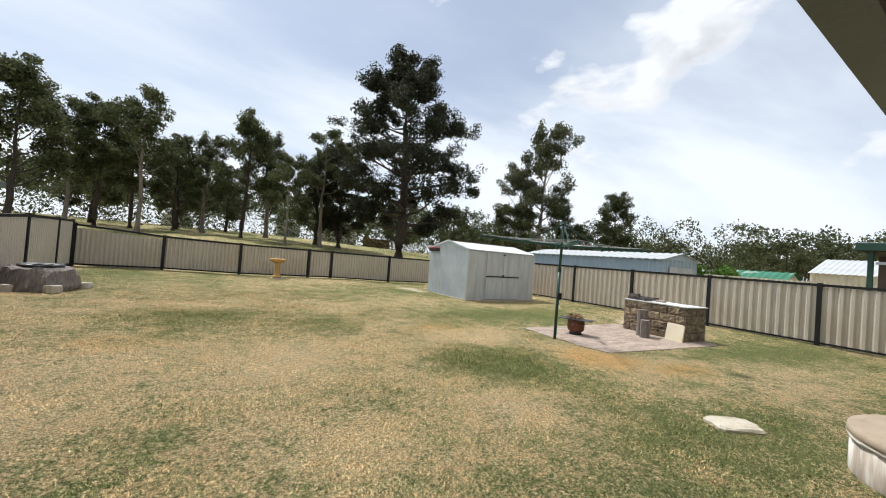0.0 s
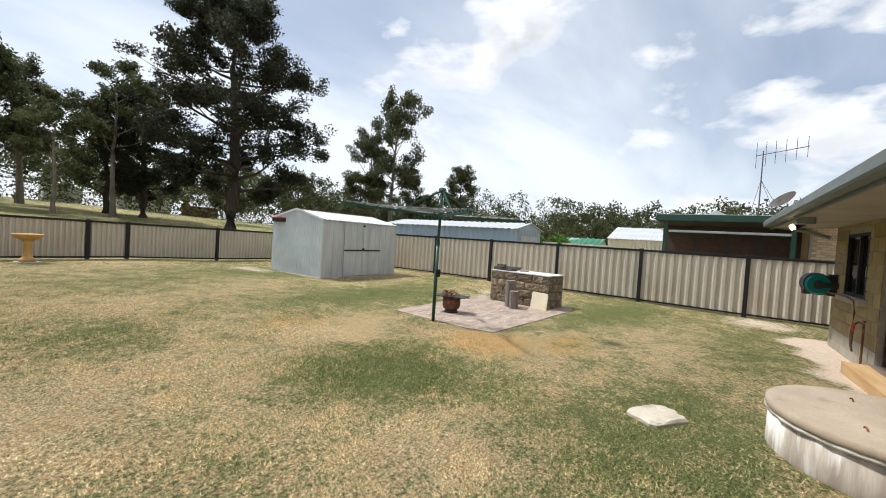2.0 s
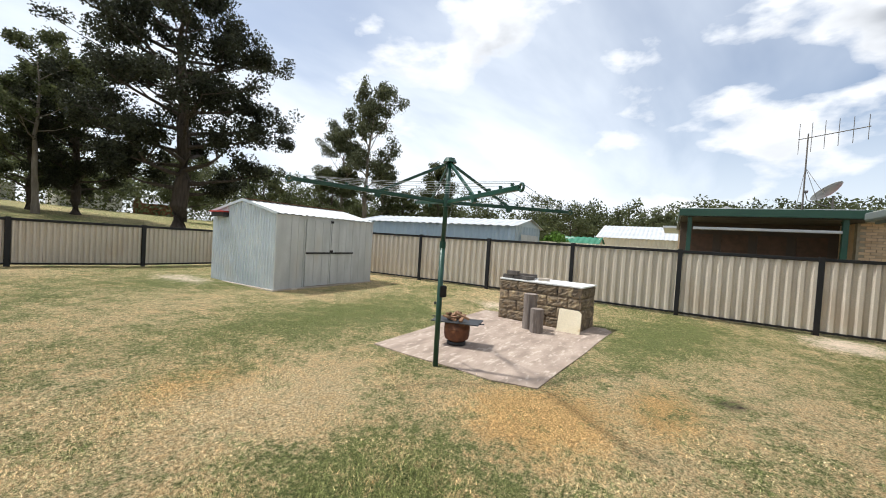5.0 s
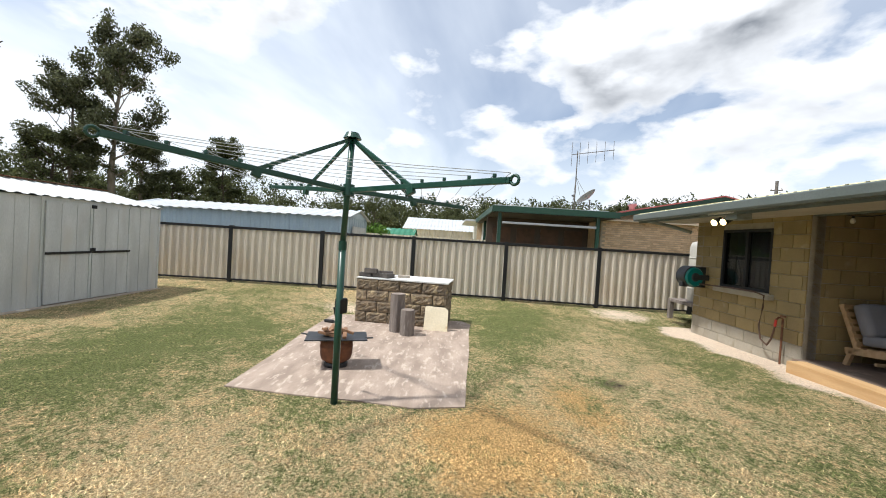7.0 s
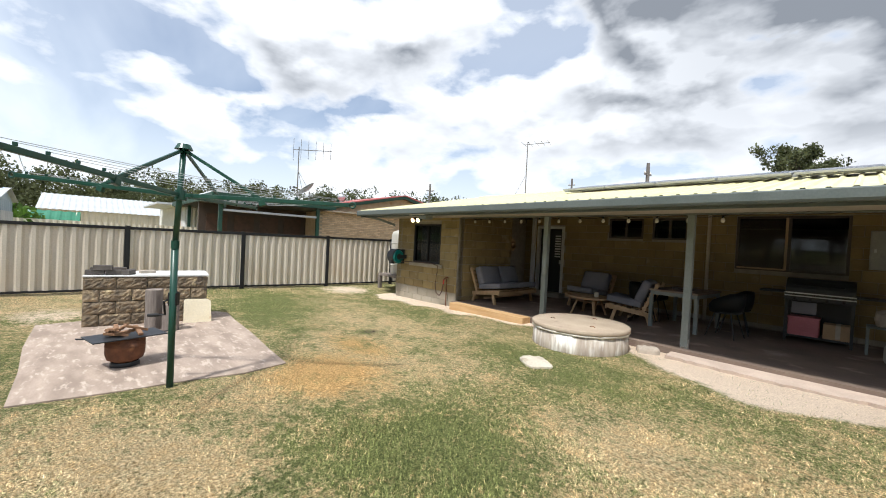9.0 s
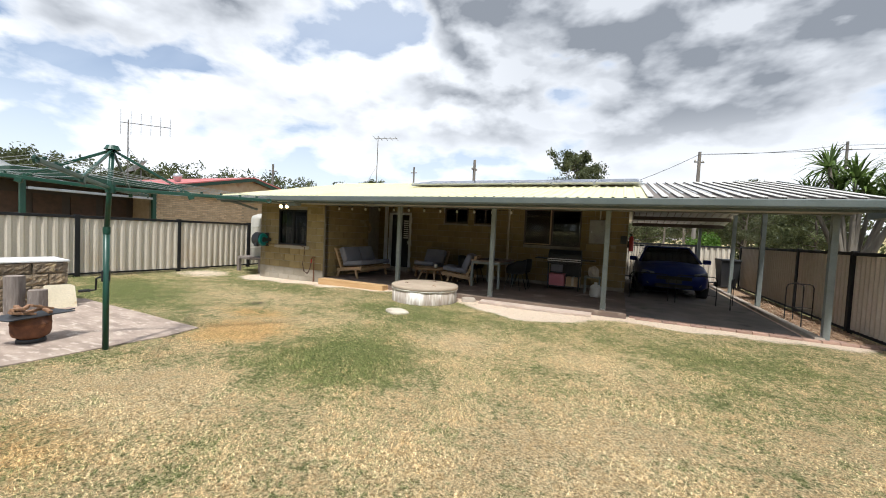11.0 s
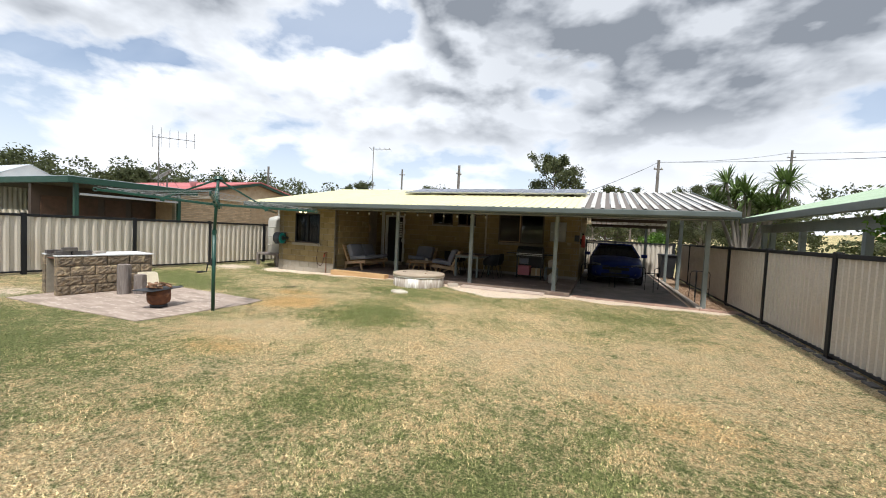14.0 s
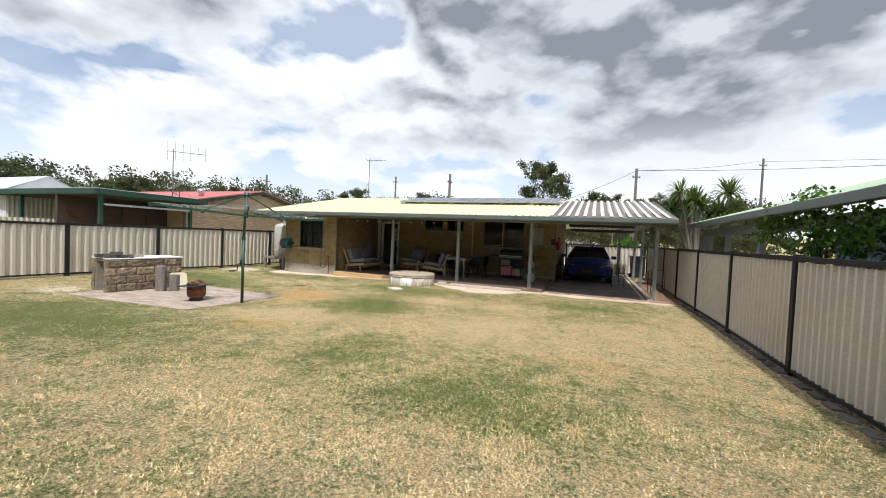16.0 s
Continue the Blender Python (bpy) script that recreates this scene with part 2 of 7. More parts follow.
M_SPLIT = mat("split_face_block", (0.30, 0.225, 0.14), (0.10, 0.082, 0.064), 11, 38, 0.95, 1.0, vary=0.28, stain=(0.38, 0.30, 0.18), stain_scale=7, dist=0.02)
M_CORED = mat("dark_cored_brick", (0.13, 0.115, 0.10), (0.08, 0.07, 0.065), 8, 50, 0.95, 0.4, vary=0.2)
M_MORTAR = mat("mortar", (0.36, 0.32, 0.25), (0.28, 0.25, 0.20), 8, 60, 0.95, 0.3)
M_BLOCK = mat("ochre_block", (0.315, 0.235, 0.105), (0.26, 0.192, 0.09), 2.5, 55, 0.93, 0.3, vary=0.12, stain=(0.38, 0.32, 0.22), stain_scale=2.4, stain_at=0.62)
M_BLOCKG = mat("grey_footing", (0.40, 0.36, 0.29), (0.33, 0.29, 0.22), 2.5, 50, 0.95, 0.3, vary=0.08, stain=(0.30, 0.25, 0.17), stain_scale=2)
M_BRICK = mat("cream_brick", (0.62, 0.47, 0.32), (0.52, 0.38, 0.25), 4, 50, 0.9, 0.25, vary=0.18, stain=(0.42, 0.25, 0.14), stain_scale=2.2, stain_at=0.64)
M_PAVER = mat("clay_paver", (0.42, 0.27, 0.20), (0.36, 0.24, 0.19), 4, 50, 0.92, 0.25, vary=0.2)
M_TOP = mat("white_slab_top", (0.74, 0.74, 0.72), (0.62, 0.62, 0.60), 3, 50, 0.6, 0.08, stain=(0.50, 0.48, 0.44), stain_scale=3, stain_at=0.66)
M_CONC = mat("old_concrete", (0.50, 0.435, 0.355), (0.38, 0.32, 0.26), 3, 45, 0.92, 0.3, stain=(0.60, 0.55, 0.47), stain_scale=3, stain_at=0.55, stretch=(1, 1, 0.5))
M_LID = mat("concrete_lid", (0.46, 0.37, 0.27), (0.38, 0.30, 0.22), 2.5, 45, 0.92, 0.25, stain=(0.26, 0.20, 0.15), stain_scale=3.5, stain_at=0.6)
M_WHITEWASH = mat("lime_bleed", (0.70, 0.66, 0.58), (0.60, 0.54, 0.45), 8, 45, 0.9, 0.4)
M_STONE = mat("pale_stone", (0.60, 0.54, 0.43), (0.50, 0.44, 0.34), 6, 40, 0.95, 0.5, stain=(0.36, 0.30, 0.22), stain_scale=6)
M_LOG = mat("grey_log", (0.25, 0.215, 0.19), (0.15, 0.125, 0.11), 9, 60, 0.9, 0.6, stretch=(3, 3, 0.35), dist=0.01, stain=(0.32, 0.28, 0.25), stain_scale=8)
M_SAWN = mat("grey_end_grain", (0.30, 0.25, 0.21), (0.20, 0.16, 0.135), 14, 60, 0.9, 0.4)
M_LOGCUT = mat("split_log_face", (0.30, 0.17, 0.09), (0.20, 0.10, 0.055), 9, 60, 0.85, 0.4, stretch=(3, 3, 0.35))
M_BOARD = mat("cream_stone_board", (0.84, 0.75, 0.56), (0.78, 0.68, 0.48), 4, 40, 0.8, 0.1, stain=(0.60, 0.43, 0.24), stain_scale=4, stain_at=0.66)
M_PINE = mat("pine_sleeper", (0.60, 0.39, 0.19), (0.50, 0.30, 0.13), 3, 50, 0.8, 0.25, stretch=(0.4, 4, 4))
M_TEAK = mat("blond_timber", (0.50, 0.34, 0.19), (0.42, 0.27, 0.14), 4, 50, 0.6, 0.15, stretch=(0.6, 4, 4))
M_CUSHION = mat("grey_fabric", (0.22, 0.22, 0.245), (0.18, 0.18, 0.205), 3, 220, 0.95, 0.25)
M_PATIO = mat("patio_paving", (0.22, 0.16, 0.12), (0.165, 0.12, 0.095), 1.6, 45, 0.85, 0.2, stain=(0.35, 0.27, 0.21), stain_scale=2.2)
M_DRIVE = mat("carport_concrete", (0.24, 0.21, 0.185), (0.17, 0.15, 0.135), 1.5, 45, 0.9, 0.2, stain=(0.11, 0.10, 0.09), stain_scale=1.8)
M_TRIM = mat("grey_green_trim", (0.105, 0.125, 0.115), (0.13, 0.15, 0.14), 2, 40, 0.45, 0.04)
M_POST = mat("grey_green_post", (0.19, 0.215, 0.20), (0.235, 0.26, 0.245), 3, 50, 0.6, 0.06, stain=(0.15, 0.16, 0.15), stain_scale=4)
M_SOFFIT = mat("cream_soffit", (0.58, 0.52, 0.42), (0.52, 0.46, 0.37), 2, 40, 0.7, 0.05)
M_ROOF = mat("primrose_roof", (0.82, 0.77, 0.45), (0.76, 0.71, 0.43), 1.2, 40, 0.45, 0.05, stain=(0.66, 0.60, 0.34), stain_scale=1.5)
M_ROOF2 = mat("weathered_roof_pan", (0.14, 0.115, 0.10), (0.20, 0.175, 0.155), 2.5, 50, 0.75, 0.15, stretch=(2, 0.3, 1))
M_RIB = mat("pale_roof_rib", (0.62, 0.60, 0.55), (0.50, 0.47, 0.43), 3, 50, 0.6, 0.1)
M_WHITE = mat("white_paint", (0.72, 0.72, 0.69), (0.66, 0.66, 0.63), 3, 50, 0.5, 0.04)
M_METER = mat("dull_grey_enamel", (0.36, 0.36, 0.34), (0.30, 0.30, 0.285), 4, 50, 0.6, 0.05, stain=(0.24, 0.235, 0.22), stain_scale=6)
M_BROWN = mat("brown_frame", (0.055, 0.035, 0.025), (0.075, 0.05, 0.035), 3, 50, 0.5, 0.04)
# near-black stand-in for unlit interiors and undersides
M_DARK = mat("painted_dark_room", (0.06, 0.055, 0.05), (0.05, 0.045, 0.04), 3, 50, 0.8, 0.0)
M_CURTAIN = mat("grey_curtain", (0.22, 0.23, 0.25), (0.16, 0.17, 0.19), 6, 60, 0.9, 0.1, stretch=(5, 5, 0.4))
M_GLASS = glass_mat("window_glass", (0.30, 0.32, 0.34))
M_DGLASS = mat("dark_car_glass", (0.012, 0.013, 0.015), (0.016, 0.017, 0.02), 2, 40, 0.08, 0.0)
M_PANEL = mat("solar_cells", (0.035, 0.05, 0.09), (0.05, 0.07, 0.12), 3, 50, 0.15, 0.0)
M_ALU = mat("aluminium", (0.60, 0.61, 0.62), (0.52, 0.53, 0.54), 4, 60, 0.4, 0.05, metal=0.8)
M_CARBLUE = mat("blue_car_paint", (0.006, 0.018, 0.13), (0.008, 0.022, 0.15), 3, 90, 0.4, 0.0, metal=0.1, spec=0.3)
M_RUBBER = mat("black_rubber", (0.02, 0.02, 0.02), (0.03, 0.03, 0.03), 8, 80, 0.85, 0.2)
M_LAMP = mat("headlight_glass", (0.20, 0.21, 0.23), (0.15, 0.16, 0.18), 8, 60, 0.1, 0.0)
M_TEAL = mat("teal_plastic", (0.0, 0.15, 0.14), (0.0, 0.175, 0.16), 3, 60, 0.35, 0.03)
M_CHAR = mat("charcoal_plastic", (0.02, 0.022, 0.025), (0.03, 0.032, 0.035), 3, 60, 0.5, 0.05)
M_PINK = mat("pink_plastic", (0.62, 0.22, 0.25), (0.55, 0.19, 0.22), 4, 60, 0.6, 0.1)
M_CARD = mat("cardboard", (0.50, 0.36, 0.22), (0.45, 0.32, 0.19), 4, 60, 0.85, 0.1)
M_BATH = mat("yellow_stone_bath", (0.58, 0.35, 0.12), (0.50, 0.29, 0.09), 5, 50, 0.8, 0.2, stain=(0.40, 0.30, 0.18), stain_scale=4)
M_CHIP = mat("wood_chip_mulch", (0.38, 0.25, 0.15), (0.26, 0.16, 0.10), 12, 60, 0.95, 0.9, dist=0.02, stain=(0.50, 0.38, 0.25), stain_scale=14, stain_at=0.55)
M_EGREEN = mat("dark_green_fascia", (0.012, 0.055, 0.035), (0.018, 0.07, 0.045), 2, 40, 0.5, 0.04)
M_TARP = mat("green_tarp", (0.03, 0.20, 0.11), (0.02, 0.15, 0.08), 1.2, 30, 0.6, 0.1, stain=(0.55, 0.60, 0.55), stain_scale=0.6, stain_at=0.55)
M_ZINC = mat("pale_zinc_roof", (0.62, 0.64, 0.65), (0.54, 0.56, 0.57), 1.2, 40, 0.5, 0.05, metal=0.2)
M_BLUEWALL = mat("pale_blue_sheet", (0.40, 0.50, 0.58), (0.36, 0.46, 0.54), 1.5, 40, 0.5, 0.05)
M_PINKROOF = mat("faded_red_roof", (0.52, 0.14, 0.13), (0.44, 0.11, 0.105), 1.5, 40, 0.6, 0.08)
M_CREAM = mat("cream_weatherboard", (0.66, 0.60, 0.48), (0.60, 0.54, 0.42), 2, 40, 0.7, 0.06)
M_BARK = mat("dark_bark", (0.075, 0.058, 0.045), (0.045, 0.035, 0.028), 3, 18, 0.95, 0.8, stretch=(3, 3, 0.5), dist=0.04)
M_BARKG = mat("pale_gum_bark", (0.26, 0.23, 0.19), (0.15, 0.125, 0.10), 2, 18, 0.9, 0.4, stretch=(2, 2, 0.5), dist=0.02)
M_PINELEAF = leaf_mat("pine_needles", (0.048, 0.053, 0.030), (0.027, 0.032, 0.018))
M_GUMLEAF = leaf_mat("gum_leaves", (0.13, 0.14, 0.075), (0.085, 0.095, 0.05))
M_SHRUB = leaf_mat("bright_leaves", (0.11, 0.20, 0.03), (0.06, 0.13, 0.02))
M_PALM = leaf_mat("strap_leaves", (0.13, 0.19, 0.05), (0.075, 0.12, 0.03))
M_WOODS = leaf_mat("far_woods_leaves", (0.125, 0.14, 0.062), (0.07, 0.083, 0.037))
M_POLE = mat("grey_power_pole", (0.17, 0.155, 0.14), (0.12, 0.11, 0.10), 3, 30, 0.9, 0.2, stretch=(3, 3, 0.3))
M_BULB = mat("milky_bulb", (0.72, 0.68, 0.58), (0.68, 0.63, 0.52), 5, 60, 0.2, 0.0)
M_GLOW = glow_mat("flood_lamp_face", (1.0, 0.72, 0.35), 6.0)
M_RED = mat("red_plastic", (0.45, 0.03, 0.02), (0.40, 0.03, 0.02), 4, 60, 0.5, 0.03)
M_HOSE = mat("hose", (0.10, 0.05, 0.03), (0.07, 0.04, 0.025), 6, 60, 0.6, 0.05)
M_TANK = mat("cream_tank", (0.52, 0.50, 0.44), (0.46, 0.44, 0.39), 2, 50, 0.5, 0.04)
M_STRIP = mat("pale_cement_strip", (0.60, 0.48, 0.39), (0.48, 0.38, 0.31), 3, 50, 0.95, 0.4, stain=(0.48, 0.38, 0.30), stain_scale=4, stain_at=0.62)
# dark brown chosen to cut the light bounced into the patio
M_CEIL = mat("light_cutting_lining", (0.09, 0.075, 0.06), (0.07, 0.058, 0.047), 2, 40, 0.8, 0.05)
# M_SOFFIT's cream again, darkened by the shade under the eave
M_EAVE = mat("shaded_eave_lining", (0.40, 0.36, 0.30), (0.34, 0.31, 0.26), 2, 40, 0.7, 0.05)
M_RISER = mat("streaked_riser", (0.52, 0.45, 0.37), (0.36, 0.29, 0.23), 5, 45, 0.92, 0.35, stretch=(3, 3, 0.35), stain=(0.74, 0.71, 0.64), stain_scale=3.0, stain_at=0.50)

# ---- building helpers ----


def thing(name, label, category, m=None, group="", kind=""):
    ob = new(name)
    ob.empty_display_size = 0.2
    if m is not None:
        ob.matrix_world = m
    return tagged(ob, label, category, group, kind)


def mesh_of(name, bm, material, smooth=False):
    me = bpy.data.meshes.new(name)
    bm.to_mesh(me)
    bm.free()
    me.materials.append(material)
    if smooth:
        me.polygons.foreach_set("use_smooth", [True] * len(me.polygons))
    return me


def part(name, bm, material, parent, label="", smooth=False, m=None):
    ob = new(name, mesh_of(name, bm, material, smooth))
    ob.parent = parent
    if m is not None:
        ob.matrix_basis = m
    return tagged(ob, label)


def solo(name, bm, material, label, category, kind="", group="", smooth=False, m=None):
    ob = new(name, mesh_of(name, bm, material, smooth))
    if m is not None:
        ob.matrix_basis = m
    return tagged(ob, label, category, group, kind)


def shared(name, me, parent, m, label=""):
    ob = new(name, me)
    ob.parent = parent
    ob.matrix_basis = m
    return tagged(ob, label)


def raw_mesh(name, verts, faces, material):
    me = bpy.data.meshes.new(name)
    me.from_pydata(verts, [], faces)
    me.materials.append(material)
    return me


def box(x0, x1, y0, y1, z0, z1, bevel=0.0, bm=None, m=None):
    bm = bm or bmesh.new()
    c = Matrix.LocRotScale(((x0 + x1) / 2, (y0 + y1) / 2, (z0 + z1) / 2), None, (abs(x1 - x0), abs(y1 - y0), abs(z1 - z0)))
    if m is not None:
        c = m @ c
    r = bmesh.ops.create_cube(bm, size=1.0, matrix=c)
    if bevel:
        es = list({e for v in r["verts"] for e in v.link_edges})
        bmesh.ops.bevel(bm, geom=es, offset=bevel, segments=2, affect="EDGES", profile=0.6)
    return bm


def rod(p, q, r0, r1=None, seg=12, bm=None, caps=True):
    bm = bm or bmesh.new()
    p, q = Vector(p), Vector(q)
    r1 = r0 if r1 is None else r1
    d = q - p
    m = Matrix.Translation((p + q) / 2) @ d.to_track_quat("Z", "Y").to_matrix().to_4x4()
    bmesh.ops.create_cone(bm, cap_ends=caps, segments=seg, radius1=r0, radius2=r1, depth=d.length, matrix=m)
    return bm


def bar(p, q, w, h, bevel=0.0, bm=None):
    """A square bar from p to q, w wide and h high."""
    bm = bm or bmesh.new()
    p, q = Vector(p), Vector(q)
    d = q - p
    m = Matrix.Translation((p + q) / 2) @ d.to_track_quat("X", "Z").to_matrix().to_4x4()
    return box(-d.length / 2, d.length / 2, -w / 2, w / 2, -h / 2, h / 2, bevel, bm, m)


def tube(points, r, seg=8, bm=None):
    """A bent pipe through points."""
    bm = bm or bmesh.new()
    pts = [Vector(p) for p in points]
    rings = []
    for i, p in enumerate(pts):
        d = (pts[min(i + 1, len(pts) - 1)] - pts[max(i - 1, 0)]).normalized()
        q = d.to_track_quat("Z", "Y")
        rings.append([bm.verts.new(p + q @ Vector((r * math.cos(2 * math.pi * k / seg), r * math.sin(2 * math.pi * k / seg), 0))) for k in range(seg)])
    for a, b in zip(rings, rings[1:]):
        for k in range(seg):
            bm.faces.new((a[k], a[(k + 1) % seg], b[(k + 1) % seg], b[k]))
    bm.faces.new(rings[0][::-1])
    bm.faces.new(rings[-1])
    return bm


def lathe(profile, seg=32, bm=None, wob=0.0, seed=0):
    """Turns (radius, height) pairs round z; closed at radius 0."""
    bm = bm or bmesh.new()
    rng = random.Random(seed)
    rings = []
    for r, z in profile:
        if r < 1e-5:
            rings.append([bm.verts.new((0, 0, z))])
        else:
            rings.append([bm.verts.new((rr * math.cos(2 * math.pi * k / seg), rr * math.sin(2 * math.pi * k / seg), z + rng.uniform(-wob, wob) * 0.4))
                          for k in range(seg) for rr in (r * (1 + rng.uniform(-wob, wob)),)])
    for a, b in zip(rings, rings[1:]):
        for k in range(seg):
            j = (k + 1) % seg
            if len(a) == 1 and len(b) > 1:
                bm.faces.new((a[0], b[k], b[j]))
            elif len(b) == 1 and len(a) > 1:
                bm.faces.new((a[k], a[j], b[0]))
            elif len(a) > 1:
                bm.faces.new((a[k], a[j], b[j], b[k]))
    bmesh.ops.recalc_face_normals(bm, faces=bm.faces)
    return bm


def ribbed(length, height, pitch, depth, flat=0.3, thick=0.004, phase=0.0):
    """A standing ribbed sheet along x: trapezoid ribs in y, from z 0 to height."""
    bm = bmesh.new()
    xs, ys = [], []
    x = -phase
    while x < length + pitch:
        for f, d in ((0.0, 0.0), (flat, 0.0), (0.5, depth), (0.5 + flat, depth)):
            xs.append(x + f * pitch)
            ys.append(d)
        x += pitch
    pts = [(min(max(a, 0), length), b) for a, b in zip(xs, ys)]
    keep = [pts[0]]
    for p in pts[1:]:
        if p[0] > keep[-1][0] + 1e-5:
            keep.append(p)
    rows = []
    for z in (0.0, height):
        rows.append([[bm.verts.new((a, b + o, z)) for a, b in keep] for o in (0.0, thick)])
    n = len(keep)
    for i in range(n - 1):
        bm.faces.new((rows[0][0][i], rows[0][0][i + 1], rows[1][0][i + 1], rows[1][0][i]))
        bm.faces.new((rows[1][1][i], rows[1][1][i + 1], rows[0][1][i + 1], rows[0][1][i]))
        for z in (0, 1):
            bm.faces.new((rows[z][0][i], rows[z][0][i + 1], rows[z][1][i + 1], rows[z][1][i]))
    for i in (0, n - 1):
        bm.faces.new((rows[0][0][i], rows[0][1][i], rows[1][1][i], rows[1][0][i]))
    bmesh.ops.recalc_face_normals(bm, faces=bm.faces)
    return bm


# ---- ground ----
SPOTS = ((0, 0, 0.0, 3), (6.3, 5.3, -0.02, 1.5), (6.5, 4.3, -0.05, 1), (9.5, 5, -0.09, 2), (10.9, -0.7, -0.09, 1.5), (13, 0.4, -0.04, 1.5), (13, 5, 0.02, 2),
         (13, 9, 0.04, 2), (9.6, 11, 0.0, 2), (-3.2, 1.8, 0.04, 2), (4, 16, 0.16, 2.5), (-3, 16, 0.26, 2.5), (9, 16, 0.07, 2), (-2, -1, 0.0, 2), (5, -0.5, 0.0, 1.5))


def ground_z(x, y):
    s = w = 0.0
    for px, py, pz, r in SPOTS:
        k = 1.0 / (((x - px) ** 2 + (y - py) ** 2) / r ** 2 + 0.15) ** 1.6
        s, w = s + k * pz, w + k
    z = s / w
    out = math.hypot(max(6.45 - x, x - 10.4, 0), max(4.05 - y, y - 6.45, 0))
    if out < 0.6:
        plane = -0.052 - 0.011 * (x - 6.4)
        if 6.62 < x < 10.2 and 4.3 < y < 6.22:
            plane -= 0.05
        f = min(max((0.6 - out) / 0.45, 0), 1)
        z += (plane - z) * f * f * (3 - 2 * f)
    if y > 17.5:
        t = min((y - 17.5) / 70.0, 1.0)
        f = min(max((24.0 - (x - 14) * 0.35 - 0) / 24.0, 0.15), 1.0) if x > 14 else 1.0
        z += 3.3 * f * (t * (1.7 - 0.7 * t))
    if x > 40:
        z += min((x - 40) / 200, 1) * 2.0
    if x < -25 and y < 15:
        f = min((-25 - x) / 90, 1)
        z += 11.0 * f * f * (3 - 2 * f)
    return z


# x, y, radius x, radius y, amount of dry (below 0 green)
PATCHES = ((3.75, 4.2, 1.0, 1.0, -0.95), (5.1, 1.5, 1.2, 0.55, -0.7), (7.8, 0.7, 1.4, 0.6, -0.6), (10.6, 2.8, 1.4, 1.0, -0.8), (7.2, 7.9, 2.4, 0.9, -0.8), (8.6, 3.4, 1.5, 0.5, -0.6),
           (2.3, 6.9, 0.5, 1.0, -0.5), (0.1, 8.2, 0.9, 0.5, -0.75), (-0.7, 1.6, 1.4, 0.5, -0.5), (7.6, 12.4, 1.6, 1.0, -0.6), (-2.4, 13.9, 1.8, 1.5, -0.4),
           (1.0, 5.1, 1.5, 1.1, 0.7), (1.2, 2.6, 1.0, 0.7, 0.45), (-1.5, 5.4, 1.3, 1.9, 0.6), (5.75, 3.95, 0.75, 0.8, 0.9), (4.5, 5.6, 0.9, 0.5, 0.7), (3.0, 2.9, 0.8, 0.6, 0.6),
           (2.8, 9.2, 1.5, 0.8, 0.5), (7.2, 3.2, 0.7, 0.4, 0.6), (-0.6, 9.2, 0.9, 0.5, 0.5))


def patch_values(x, y):
    big = noise.noise((x * 0.32 + 3.1, y * 0.32, 0.4)) + 0.6 * noise.noise((x * 0.9, y * 0.9, 5.0))
    dry = 0.55 + 0.34 * big
    for px, py, rx, ry, a in PATCHES:
        dry += a * math.exp(-((x - px) / rx) ** 2 - ((y - py) / ry) ** 2) * 0.72
    wobble = 0.25 * noise.noise((x * 1.1, y * 1.1, 2.0))
    sand = 0.0
    if y < 2:
        edge = -0.22 + 1.6 * wobble + (0.95 * math.exp(-((x - 2.5) / 1.1) ** 2) + 0.15 * math.exp(-((x - 9) / 1.6) ** 2))
        sand = min(max((edge - y) / 0.35 + 0.5, 0), 1) if -3.1 < x < 11.2 else 0.0
    sand = max(sand, 0.75 * math.exp(-((x - 12.2) / 0.9) ** 2 - ((y - 0.2) / 0.9) ** 2))
    sand = max(sand, 0.62 * math.exp(-((x - 7.4) / 0.7) ** 2 - ((y - 13.4) / 1.3) ** 2))
    burnt = 0.62 * math.exp(-((x - 7.25) / 0.24) ** 2 - ((y - 2.42) / 0.26) ** 2)
    sand = max(sand, 0.6 * math.exp(-((x - 10.9) / 0.6) ** 2 - ((y - 6.4) / 0.8) ** 2))
    scorch = max(math.exp(-((x - 5.8) / 0.9) ** 2 - ((y - 3.9) / 0.8) ** 2), 0.8 * math.exp(-((x - 6.6) / 0.9) ** 2 - ((y - 3.0) / 0.4) ** 2),
                 0.6 * math.exp(-((x - 4.4) / 0.9) ** 2 - ((y - 6.7) / 0.5) ** 2), 0.45 * math.exp(-((x + 0.8) / 1.2) ** 2 - ((y - 6.3) / 0.8) ** 2), 0.25)
    if y > 17:
        dry = 0.42 + 0.3 * big
    return min(max(dry, 0), 1), sand, scorch, 1 - burnt


def axis(a, b, step, tail):
    v = list(np.arange(a, b + 1e-6, step))
    return [a - t for t in reversed(tail)] + v + [b + t for t in tail]


